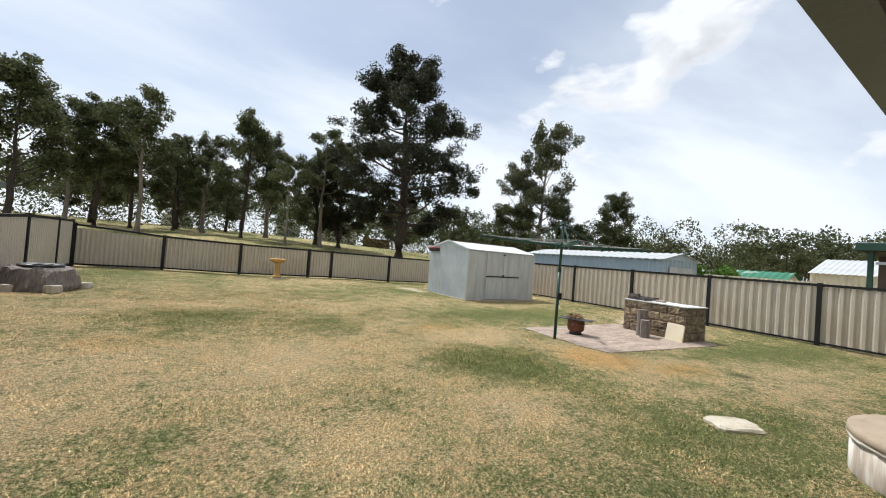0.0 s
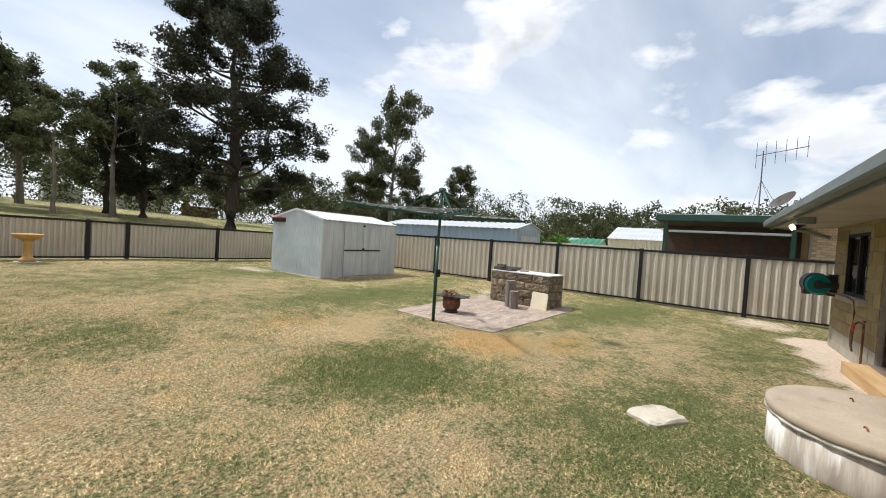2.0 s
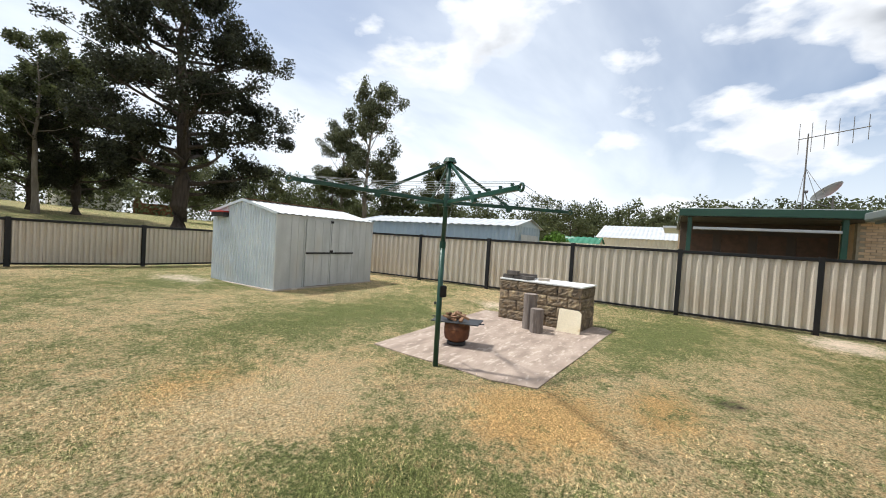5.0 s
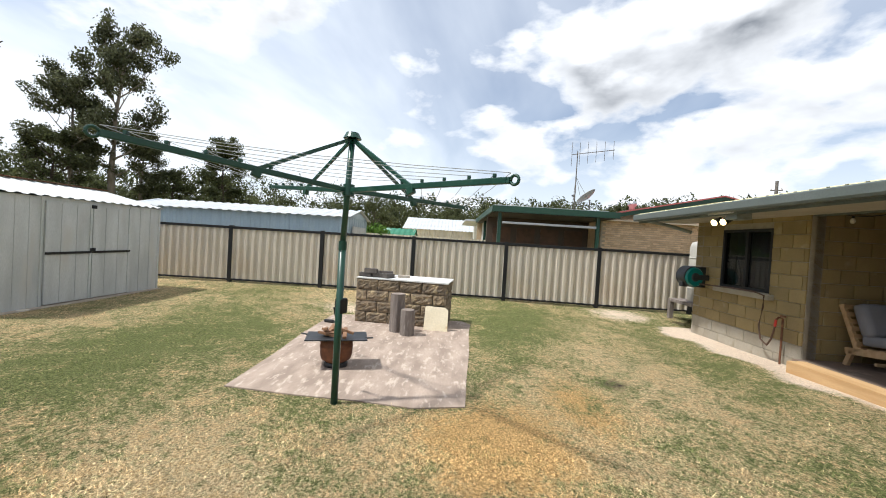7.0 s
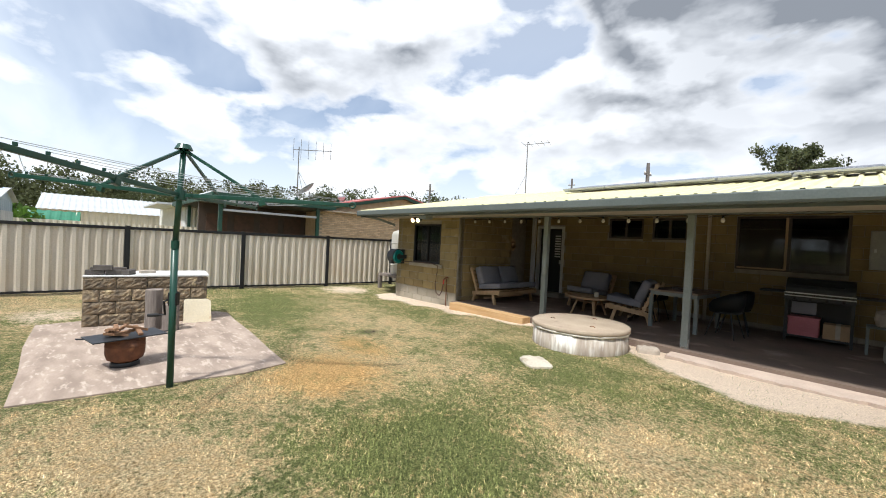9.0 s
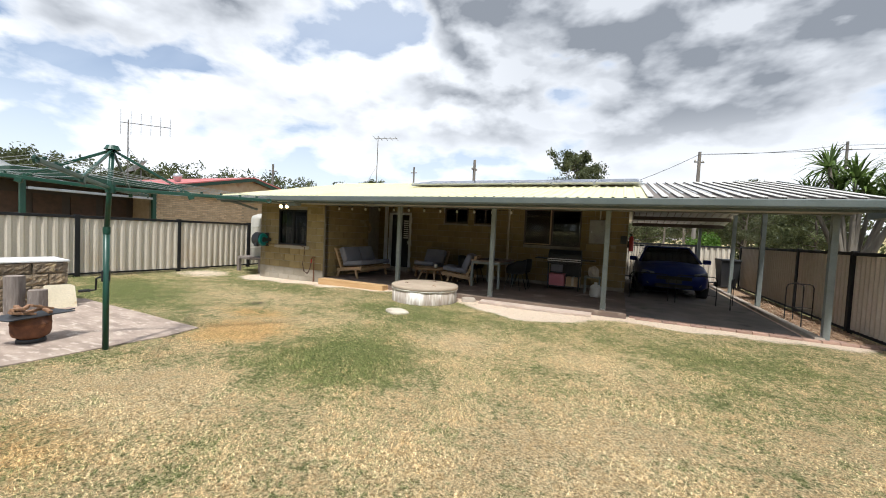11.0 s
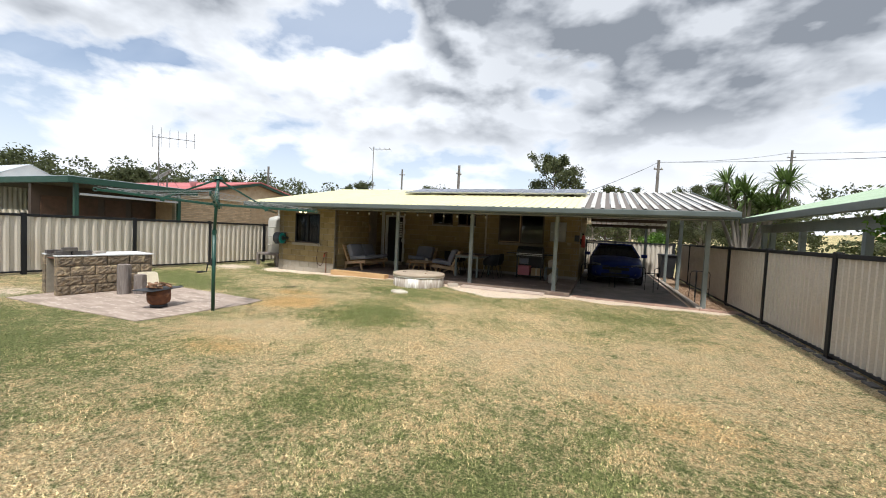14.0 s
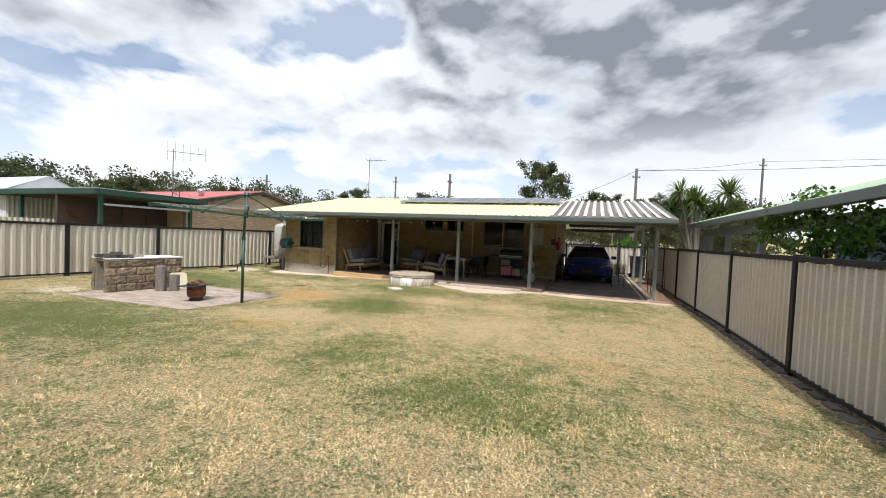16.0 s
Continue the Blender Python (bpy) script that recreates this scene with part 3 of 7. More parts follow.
def build_ground():
    xs = axis(-4.0, 14.0, 0.15, (0.8, 2, 4, 7, 11, 17, 25, 40, 70, 130, 300, 800, 2500))
    ys = axis(-2.0, 17.5, 0.15, (0.8, 2, 4, 7, 11, 17, 25, 40, 70, 130, 300, 800, 2500))
    verts, faces, cols = [], [], []
    for y in ys:
        for x in xs:
            verts.append((x, y, ground_z(x, y) + (0.004 if 6 < x < 10.8 and 3.7 < y < 6.9 else 0.012) * noise.noise((x * 1.7, y * 1.7, 0))))
            cols += patch_values(x, y)
    n = len(xs)
    for j in range(len(ys) - 1):
        for i in range(n - 1):
            a = j * n + i
            faces.append((a, a + 1, a + n + 1, a + n))
    me = raw_mesh("ground", verts, faces, M_LAWN)
    at = me.color_attributes.new("patches", "FLOAT_COLOR", "POINT")
    at.data.foreach_set("color", cols)
    me.polygons.foreach_set("use_smooth", [True] * len(me.polygons))
    ob = tagged(new("ground", me), "patchy lawn of green and sun-dried straw grass with bare sand", "lawn", kind="structure")
    return ob


build_ground()

# ---- boundary fences ----


def fence(name, label, points, heights, pitch, depth=0.045, base_gap=0.05):
    """Panels between posts along points (x, y); heights (bottom z, top z) at each."""
    f = thing(name, label, "fence", kind="structure")
    for (x0, y0), (x1, y1), (b0, t0), (b1, t1) in zip(points, points[1:], heights, heights[1:]):
        p, q = Vector((x0, y0, 0)), Vector((x1, y1, 0))
        d = (q - p)
        yaw = math.atan2(d.y, d.x)
        b, t = min(b0, b1), max(t0, t1)
        h = (t0 + t1) / 2 - (b0 + b1) / 2
        bm = ribbed(d.length - 0.05, h - base_gap - 0.05, pitch, depth, phase=random.uniform(0, pitch))
        sk = (t1 - t0) / d.length
        m = Matrix.Translation((x0, y0, b0 + base_gap)) @ Matrix.Rotation(yaw, 4, "Z") @ Matrix.Translation((0.025, -depth / 2, 0))
        sh = Matrix.Identity(4)
        sh[2][0] = sk
        bm.transform(sh)
        part("panel", bm, M_SHEET, f, m=m)
        for zz, hh in ((-0.045, 0.065), (-(t0 - b0) + base_gap, 0.045)):
            r = bar((x0, y0, t0 + zz + 0.02), (x1, y1, t1 + (zz if zz > -0.1 else -(t1 - b1) + base_gap) + 0.02), 0.075, hh, 0.006)
            part("rail", r, M_BLACK, f, "black steel rail")
    for (x, y), (b, t) in zip(points, heights):
        part("post", box(x - 0.048, x + 0.048, y - 0.048, y + 0.048, b - 0.25, t + 0.03, 0.006), M_BLACK, f, "black steel post")
    return f


EF = [0.42 + 2.425 * k for k in range(-5, 7)] + [16.4]
fence("fence_east", "cream ribbed sheet-steel fence with black posts and rails", [(13.03, y) for y in EF],
      [(ground_z(13.03, y) if y > -1 else -0.04, 1.51) for y in EF], 0.196)
WF = [-9.3, -6.85, -4.42, -1.99, 0.50, 2.95, 5.38, 7.7, 10.1, 12.45, 14.85, 16.4]
fence("fence_west", "cream ribbed sheet-steel fence with black posts and rails", [(-3.19, y) for y in WF],
      [(max(ground_z(-3.19, y), 0.0), 1.53 if y < 9 else 1.53 + 0.17 * min((y - 9) / 4, 1)) for y in WF], 0.14)
NF = (-3.13, -0.83, 1.55, 4.08, 5.03, 7.75, 10.4, 12.97)
fence("fence_north", "low cream ribbed steel fence with black posts and a gate panel", [(x, 16.42) for x in NF],
      [(ground_z(x, 16.42), 1.60 if x < -3 else 1.42 if x < 0 else 1.37 - 0.012 * x) for x in NF], 0.12)
# bricks laid along the foot of the fences, coloured dark for the fence's shadow
brick_me = mesh_of("kerb_brick", box(-0.05, 0.05, -0.10, 0.10, 0, 0.07, 0.006), M_CORED)
kerb = thing("brick_edging", "grey bricks laid end to end at the fence foot, shadow put into their colour", "edging", kind="structure")
for k in range(48):
    y = -1.0 + 0.30 * k
    shared("brick", brick_me, kerb, pose(-3.10 + random.uniform(-0.01, 0.01), y, ground_z(-3.0, y) - 0.045 + random.uniform(-0.012, 0.012), 0, 0, random.uniform(-3, 3)))

# ---- own house ----
HX0, HX1, HB, EXT_Y, EXT_X = 0.62, 10.87, -4.2, -0.72, 8.4
PATIO_Z = 0.10
block_cache = {}


def block_mesh(w, h, d, material, rough=0.0):
    key = (round(w, 3), round(h, 3), round(d, 3), material.name, rough)
    if key not in block_cache:
        block_cache[key] = mesh_of("block", box(0, w, 0, d, 0, h, 0.006), material)
    return block_cache[key]


def wall(name, label, p, q, z0, z1, holes=(), thick=0.2, face="block", foot=0.0, hide=()):
    """A wall from p to q with its outer face on the left of p-q's right side; holes: (s0, s1, z0, z1) along it; blocks laid on the outer face."""
    p, q = Vector((*p, 0)), Vector((*q, 0))
    d = q - p
    L = d.length
    m = Matrix.Translation(p) @ Matrix.Rotation(math.atan2(d.y, d.x), 4, "Z")
    bm = bmesh.new()
    cuts = sorted({0.0, L, *[h[0] for h in holes], *[h[1] for h in holes]})
    for a, b in zip(cuts, cuts[1:]):
        spans = [(z0, z1)]
        for h0, h1, hz0, hz1 in holes:
            if h0 < (a + b) / 2 < h1:
                spans = [s for lo, hi in spans for s in ((lo, min(hi, hz0)), (max(lo, hz1), hi)) if s[1] > s[0] + 1e-4]
        for lo, hi in spans:
            box(a, b, 0.014, thick, lo, hi, 0, bm)
    bmesh.ops.remove_doubles(bm, verts=bm.verts, dist=1e-4)
    w = solo(name, bm, M_MORTAR, label, "wall", "structure", m=m)
    if face:
        course, k, z = 0.2, 0, z0
        while z < z1 - 0.02:
            h = min(course, z1 - z) - 0.009
            s = -0.2 if k % 2 else 0.0
            while s < L - 1e-3:
                a, b = max(s, 0.0), min(s + 0.4, L)
                pieces = [(a, b)]
                for h0, h1, hz0, hz1 in holes:
                    if z + h > hz0 + 0.03 and z < hz1 - 0.03:
                        pieces = [r for lo, hi in pieces for r in ((lo, min(hi, h0)), (max(lo, h1), hi)) if r[1] > r[0] + 0.04]
                for lo, hi in pieces:
                    if hi - lo > 0.05:
                        mt = M_BLOCKG if z + 0.1 < foot else M_BLOCK
                        shared("block", block_mesh(hi - lo - 0.009, h, 0.06, mt), w, Matrix.Translation((lo, 0.0, z)))
                s += 0.4
            z += course
            k += 1
    return w


CEIL = 2.42
# the window wall of the wing (faces the lawn), from east to west
wall("wall_wing_north", "ochre concrete block wall with a grey footing", (HX1, EXT_Y), (EXT_X, EXT_Y), -0.12, 2.36,
     ((HX1 - 10.13, HX1 - 9.03, 0.95, 1.98),), foot=0.22)
wall("wall_wing_west", "ochre concrete block wall beside the patio", (EXT_X, EXT_Y - 0.065), (EXT_X, -2.85), 0.0, CEIL, ())
wall("wall_wing_return", "ochre block wall of the door recess", (EXT_X + 0.5, -2.86), (EXT_X + 0.5, HB), 0.0, CEIL, (), face="")
wall("wall_wing_back", "plain block return of the recess", (EXT_X + 0.2, -2.85), (EXT_X + 0.6, -2.85), 0.0, CEIL, (), face="")
wall("wall_back", "shaded ochre concrete block wall of the patio", (EXT_X + 0.5, HB), (HX0, HB), 0.0, CEIL + 0.5,
     ((8.9 - 8.45, 8.9 - 7.55, PATIO_Z, 2.15), (8.9 - 6.26, 8.9 - 5.41, 1.85, 2.36), (8.9 - 5.20, 8.9 - 4.45, 1.85, 2.36), (8.9 - 3.54, 8.9 - 1.86, 1.28, 2.38)), foot=0.25)
wall("wall_carport", "ochre concrete block side wall by the carport", (HX0, HB), (HX0, -9.4), 0.0, 2.9, ())
wall("wall_south", "plain block wall closing the house", (HX0, -9.4), (HX1, -9.4), 0.0, 2.4, (), face="")
wall("wall_east", "ochre concrete block side wall by the tank", (HX1, -9.4), (HX1, EXT_Y), -0.12, 2.36, ())


def sheet(x0, x1, y0, y1, z, t, material, name, label, category):
    return solo(name, box(x0, x1, y0, y1, z, z + t), material, label, category, "structure")


sheet(0.62, EXT_X + 0.02, -4.2, -0.62, -0.05, PATIO_Z + 0.05, M_PATIO, "patio_floor", "brown-grey paved concrete patio floor", "floor")
sheet(-2.15, 0.61, -10.4, -0.92, -0.05, 0.075, M_DRIVE, "carport_floor", "stained dark concrete carport floor", "floor")
# the rooms' darkness is painted: floor and ceilings are near black
sheet(HX0 + 0.2, HX1 - 0.2, -9.2, -4.4, -0.02, 0.1, M_DARK, "room_floor", "floor inside the house, darkness put into its colour", "floor")
# added ceiling, out of view; its dark colour deepens the patio's shade
sheet(-0.0 + HX0, EXT_X, HB, -0.70, CEIL, 0.03, M_CEIL, "ceiling", "unseen patio ceiling, coloured dark to cut bounced light", "ceiling")
sheet(HX0, HX1, -9.4, HB - 0.2, CEIL, 0.03, M_DARK, "ceiling_room", "ceiling inside the house, dimness put into its colour", "ceiling")
sheet(EXT_X + 0.2, HX1, -4.2, -0.92, 2.36, 0.03, M_DARK, "ceiling_wing", "ceiling inside the wing, dimness put into its colour", "ceiling")
sheet(-2.6, 11.3, -0.72, 0.181, 2.145, 0.02, M_EAVE, "eave_soffit", "cream sheet soffit, the eave's shade put into its colour", "ceiling")

EAVE_Y, EAVE_Z, RIDGE_Y, RIDGE_Z = 0.255, 2.285, -4.8, 3.24
SLOPE = (RIDGE_Z - EAVE_Z) / (EAVE_Y - RIDGE_Y)


def roof_sheet(name, x0, x1, y0, z0, y1, z1, material, pitch, rise, label, ribs=None):
    """A ribbed roof slope from the eave (y0, z0) to the ridge (y1, z1)."""
    bm = bmesh.new()
    run = math.hypot(y1 - y0, z1 - z0)
    xs, zs = [x0], [0.0]
    x = x0
    while x < x1 - 1e-4:
        for f, r in ((0.62, 0.0), (0.72, rise), (0.90, rise), (1.0, 0.0)):
            xs.append(min(x + f * pitch, x1))
            zs.append(r)
        x += pitch
    top = [[bm.verts.new((a, 0, b)) for a, b in zip(xs, zs)], [bm.verts.new((a, run, b)) for a, b in zip(xs, zs)]]
    low = [[bm.verts.new((a, 0, b - 0.006)) for a, b in zip(xs, zs)], [bm.verts.new((a, run, b - 0.006)) for a, b in zip(xs, zs)]]
    for i in range(len(xs) - 1):
        if xs[i + 1] - xs[i] < 1e-6:
            continue
        bm.faces.new((top[0][i], top[0][i + 1], top[1][i + 1], top[1][i]))
        bm.faces.new((low[0][i + 1], low[0][i], low[1][i], low[1][i + 1]))
        bm.faces.new((top[0][i], low[0][i], low[0][i + 1], top[0][i + 1]))
    ang = math.atan2(z1 - z0, abs(y1 - y0))
    sgn = 1 if y1 > y0 else -1
    m = Matrix.Translation((0, y0, z0)) @ (Matrix.Rotation(ang, 4, "X") if sgn > 0 else Matrix.Rotation(-ang, 4, "X") @ Matrix.Diagonal((1, -1, 1, 1)))
    bm.transform(m)
    bmesh.ops.recalc_face_normals(bm, faces=bm.faces)
    ob = solo(name, bm, material, label, "roof", "structure")
    if ribs:
        rb = bmesh.new()
        x = x0
        while x < x1 - pitch * 0.5:
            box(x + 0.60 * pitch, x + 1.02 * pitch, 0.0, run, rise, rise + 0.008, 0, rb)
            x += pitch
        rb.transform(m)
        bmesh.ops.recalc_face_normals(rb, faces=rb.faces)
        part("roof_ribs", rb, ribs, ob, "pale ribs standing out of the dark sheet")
    return ob


roof_sheet("roof_front", 0.42, 11.45, EAVE_Y, EAVE_Z, RIDGE_Y, RIDGE_Z, M_ROOF, 0.2, 0.028, "primrose yellow ribbed steel roof")
roof_sheet("roof_rear", 0.42, 11.45, -10.0, EAVE_Z, RIDGE_Y, RIDGE_Z, M_ROOF, 0.2, 0.028, "primrose yellow ribbed steel roof, far slope")
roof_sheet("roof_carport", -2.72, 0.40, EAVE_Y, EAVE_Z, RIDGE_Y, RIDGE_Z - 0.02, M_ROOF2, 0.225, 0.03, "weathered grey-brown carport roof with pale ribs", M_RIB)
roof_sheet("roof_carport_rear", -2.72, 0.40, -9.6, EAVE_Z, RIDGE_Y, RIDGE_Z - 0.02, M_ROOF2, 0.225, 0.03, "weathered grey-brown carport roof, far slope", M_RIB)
solo("ridge_capping", rod((0.42, RIDGE_Y, RIDGE_Z + 0.005), (11.45, RIDGE_Y, RIDGE_Z + 0.005), 0.06, seg=10), M_ROOF, "primrose rolled ridge capping", "roof trim", "structure")
# gutter with a rolled lip and the fascia behind it
bm = bmesh.new()
prof = ((0.0, 0.0), (0.10, 0.0), (0.115, 0.03), (0.115, 0.125), (0.10, 0.14), (0.09, 0.13), (0.10, 0.12), (0.10, 0.035), (0.09, 0.01), (0.012, 0.01), (0.012, 0.14), (0.0, 0.14))
ends = [[bm.verts.new((x, 0.212 + a, 2.150 + b)) for a, b in prof] for x in (-2.74, 11.48)]
for i in range(len(prof)):
    j = (i + 1) % len(prof)
    bm.faces.new((ends[0][i], ends[0][j], ends[1][j], ends[1][i]))
bm.faces.new(ends[0][::-1])
bm.faces.new(ends[1])
bmesh.ops.recalc_face_normals(bm, faces=bm.faces)
solo("gutter", bm, M_TRIM, "long grey-green steel eave gutter", "gutter", "structure")
solo("fascia", box(-2.72, 11.46, 0.182, 0.209, 2.11, 2.285, 0.003), M_TRIM, "dark grey-green timber fascia board", "trim", "structure")
solo("barge_board", bar((-2.74, 0.19, 2.225), (-2.74, RIDGE_Y, RIDGE_Z - 0.05), 0.03, 0.14, 0.004), M_TRIM, "grey-green barge board of the carport", "trim", "structure")
solo("barge_board", bar((11.47, 0.19, 2.225), (11.47, RIDGE_Y, RIDGE_Z - 0.05), 0.03, 0.14, 0.004), M_TRIM, "grey-green barge board of the gable", "trim", "structure")
bm = bmesh.new()
gab = [(11.2, -10.0, 2.29), (11.2, 0.16, 2.29), (11.2, RIDGE_Y, RIDGE_Z - 0.03)]
vs = [bm.verts.new(p) for p in gab] + [bm.verts.new((p[0] - 0.1, p[1], p[2])) for p in gab]
for f in ((0, 1, 2), (5, 4, 3), (0, 3, 4, 1), (1, 4, 5, 2), (2, 5, 3, 0)):
    bm.faces.new([vs[i] for i in f])
bmesh.ops.recalc_face_normals(bm, faces=bm.faces)
solo("gable_wall", bm, M_SOFFIT, "cream sheeted gable end", "wall", "structure")
solo("verandah_beam", box(-2.60, EXT_X, -0.86, -0.74, 2.13, 2.30, 0.006), M_TRIM, "grey-green timber beam over the patio posts", "beam", "structure")
for x, y, z in ((5.98, -0.8, PATIO_Z), (3.48, -0.8, PATIO_Z), (1.06, -0.8, PATIO_Z), (-2.42, -0.8, 0.0), (-2.42, -4.3, 0.0), (-2.42, -7.0, 0.0), (-1.9, -9.4, 0.02)):
    post = thing("verandah_post", "grey-green square timber verandah post in a steel stirrup", "post", Matrix.Translation((x, y, z)), "verandah posts", "structure")
    top = 2.16 if y > -1 else EAVE_Z + SLOPE * (EAVE_Y - y) - 0.2 if y > RIDGE_Y else 2.5
    part("shaft", box(-0.048, 0.048, -0.048, 0.048, 0.03, top - z, 0.005), M_POST, post)
    part("stirrup", box(-0.055, 0.055, -0.03, 0.03, -0.06, 0.14, 0.003), M_ALU, post, "galvanised stirrup")
# carport purlins seen from below
for y in (-1.6, -2.7, -3.8, -6.0, -7.2, -8.3, -9.3):
    z = EAVE_Z + SLOPE * (EAVE_Y - y) - 0.09 if y > RIDGE_Y else EAVE_Z + SLOPE * (y + 9.6) * 1.08 - 0.07
    solo("purlin", box(-2.6, 0.4, y - 0.03, y + 0.03, z - 0.13, z, 0.003), M_BROWN, "dark timber purlin under the carport roof", "beam", "structure")
for nm, y0, zz in (("carport_lining", EAVE_Y - 1.15, EAVE_Z + SLOPE * 1.15), ("carport_lining_rear", -9.6, EAVE_Z)):
    roof_sheet(nm, -2.68, 0.38, y0, zz - 0.016, RIDGE_Y, RIDGE_Z - 0.04, M_ZINC, 0.225, 0.02, "bright zinc underside of the carport roof")

# ---- garden shed ----


def garden_shed():
    x0, x1, y0, y1, ze, zr = 8.1, 11.33, 10.78, 13.35, 1.82, 2.12
    ym = (y0 + y1) / 2
    s = thing("garden_shed", "small pale zinc sheet garden shed with closed double doors", "shed", Matrix.Translation((x0, y0, 0)))
    w, d = x1 - x0, y1 - y0
    part("base_slab", box(-0.08, w + 0.05, -0.06, d + 0.05, -0.12, 0.035, 0.01), M_CONC, s, "rough concrete edge under the shed")
    # gable walls with tight ribs
    for side, xx in (("left", 0.0), ("right", w)):
        bm = ribbed(d, 1.0, 0.105, 0.028, flat=0.28)
        for v in bm.verts:
            v.co.z = 0.03 if v.co.z < 0.5 else ze + (zr - ze) * (1 - abs(v.co.x - d / 2) / (d / 2)) - 0.03
        part("gable_wall", bm, M_GALV, s, "pale blue-grey ribbed sheet wall", m=Matrix.Translation((xx, 0, 0)) @ Matrix.Rotation(math.pi / 2, 4, "Z"))
    part("rear_wall", ribbed(w, ze - 0.06, 0.19, 0.012), M_GALV, s, m=Matrix.Translation((0, d - 0.012, 0.03)))
    dl, dr, dm = 0.78, 2.47, 1.62
    part("front_wall", box(0, dl, 0, 0.012, 0.03, ze - 0.04), M_GALV2, s)
    part("front_wall", box(dr, w, 0, 0.012, 0.03, ze - 0.04), M_GALV2, s)
    part("lintel", box(dl, dr, -0.004, 0.02, ze - 0.12, ze - 0.03, 0.004), M_GALV2, s)
    for xx in (0.0, dl, dr, w):
        part("corner_trim", box(xx - 0.022, xx + 0.022, -0.014, 0.02, 0.03, ze - 0.04, 0.004), M_GALV2, s)
    for k in (0.4, 0.6, 2.72, 2.98):
        part("panel_fold", box(k - 0.01, k + 0.01, -0.008, 0.004, 0.04, ze - 0.06, 0.003), M_GALV2, s)
    for a, b in ((dl + 0.03, dm - 0.009), (dm + 0.009, dr - 0.03)):
        door = part("door", box(a, b, -0.022, -0.006, 0.05, ze - 0.10, 0.003), M_GALV2, s, "closed zinc sheet door leaf")
        for xx in (a + 0.02, b - 0.02):
            part("stile", box(xx - 0.02, xx + 0.02, -0.036, -0.022, 0.05, ze - 0.10, 0.004), M_GALV2, door)
        for f in (0.33, 0.66):
            xx = a + (b - a) * f
            part("crease", box(xx - 0.008, xx + 0.008, -0.03, -0.022, 0.07, ze - 0.13, 0.003), M_GALV2, door)
        part("brace", box(a, b, -0.045, -0.03, 0.86, 0.90, 0.003), M_BLACK, door, "dark cross brace")
    part("hasp", box(dm - 0.05, dm + 0.05, -0.056, -0.045, 0.90, 0.955, 0.003), M_BLACK, s, "dark steel hasp")
    part("hasp", box(dm - 0.04, dm + 0.05, -0.055, -0.026, ze - 0.16, ze - 0.10, 0.003), M_BLACK, s, "dark steel top latch")
    # ribbed roof slopes, ribs running up the slope
    run = math.hypot(d / 2 + 0.06, zr - ze)
    ang = math.atan2(zr - ze, d / 2 + 0.06)
    for sgn in (1, -1):
        bm = ribbed(w + 0.1, run, 0.20, 0.02, thick=0.005)
        bm.transform(Matrix.Rotation(radians(-90), 4, "X") @ Matrix.Identity(4))
        if sgn > 0:
            m = Matrix.Translation((-0.05, -0.06, ze - 0.01)) @ Matrix.Rotation(ang, 4, "X")
        else:
            m = Matrix.Translation((-0.05, d + 0.06, ze - 0.01)) @ Matrix.Rotation(-ang, 4, "X") @ Matrix.Diagonal((1, -1, 1, 1))
        bmesh.ops.recalc_face_normals(bm, faces=bm.faces)
        part("roof_sheet", bm, M_ZINC, s, "pale ribbed zinc roof sheet", m=m)
    part("ridge_cap", bar((-0.06, d / 2, zr + 0.005), (w + 0.06, d / 2, zr + 0.005), 0.16, 0.012), M_RUST, s, "rust-streaked ridge cap")
    for a, b in (((-0.055, -0.06, ze - 0.03), (-0.055, d / 2, zr - 0.02)), ((-0.055, d + 0.06, ze - 0.03), (-0.055, d / 2, zr - 0.02))):
        part("barge_trim", bar(a, b, 0.014, 0.06), M_GALV, s)
    return s


garden_shed()
lamp = thing("wall_heater", "rusty orange and black box bolted to the shed wall", "wall box", Matrix.Translation((8.1, 12.95, 1.72)))
part("case", box(-0.16, -0.018, -0.28, 0.28, -0.06, 0.05, 0.012), M_CHAR, lamp)
part("hood", box(-0.20, -0.018, -0.30, 0.30, 0.05, 0.085, 0.008), M_RED, lamp, "faded orange hood")

# ---- concrete slab with the fire place ----
bm = bmesh.new()
rim = ((6.40, 4.11), (6.30, 4.6), (6.38, 5.1), (6.42, 5.7), (6.52, 6.41), (7.6, 6.43), (8.8, 6.5), (10.35, 6.5), (10.5, 5.2), (10.4, 4.0), (10.15, 3.86), (9.3, 3.93), (8.2, 3.98), (7.2, 4.06))
top = [bm.verts.new((x, y, 0.0)) for x, y in rim]
bot = [bm.verts.new((x, y, -0.12)) for x, y in rim]
bm.faces.new(top)
for i in range(len(rim)):
    j = (i + 1) % len(rim)
    bm.faces.new((top[j], top[i], bot[i], bot[j]))
bmesh.ops.recalc_face_normals(bm, faces=bm.faces)
SLAB_Z = -0.040
for v in bm.verts:
    v.co.z += SLAB_Z - 0.011 * (v.co.x - 6.4) if v.co.z > -0.05 else SLAB_Z
slab = solo("concrete_slab", bm, M_SLAB, "weathered pinkish concrete slab set in the lawn", "slab", "structure")


def slab_z(x):
    return SLAB_Z - 0.011 * (x - 6.4)


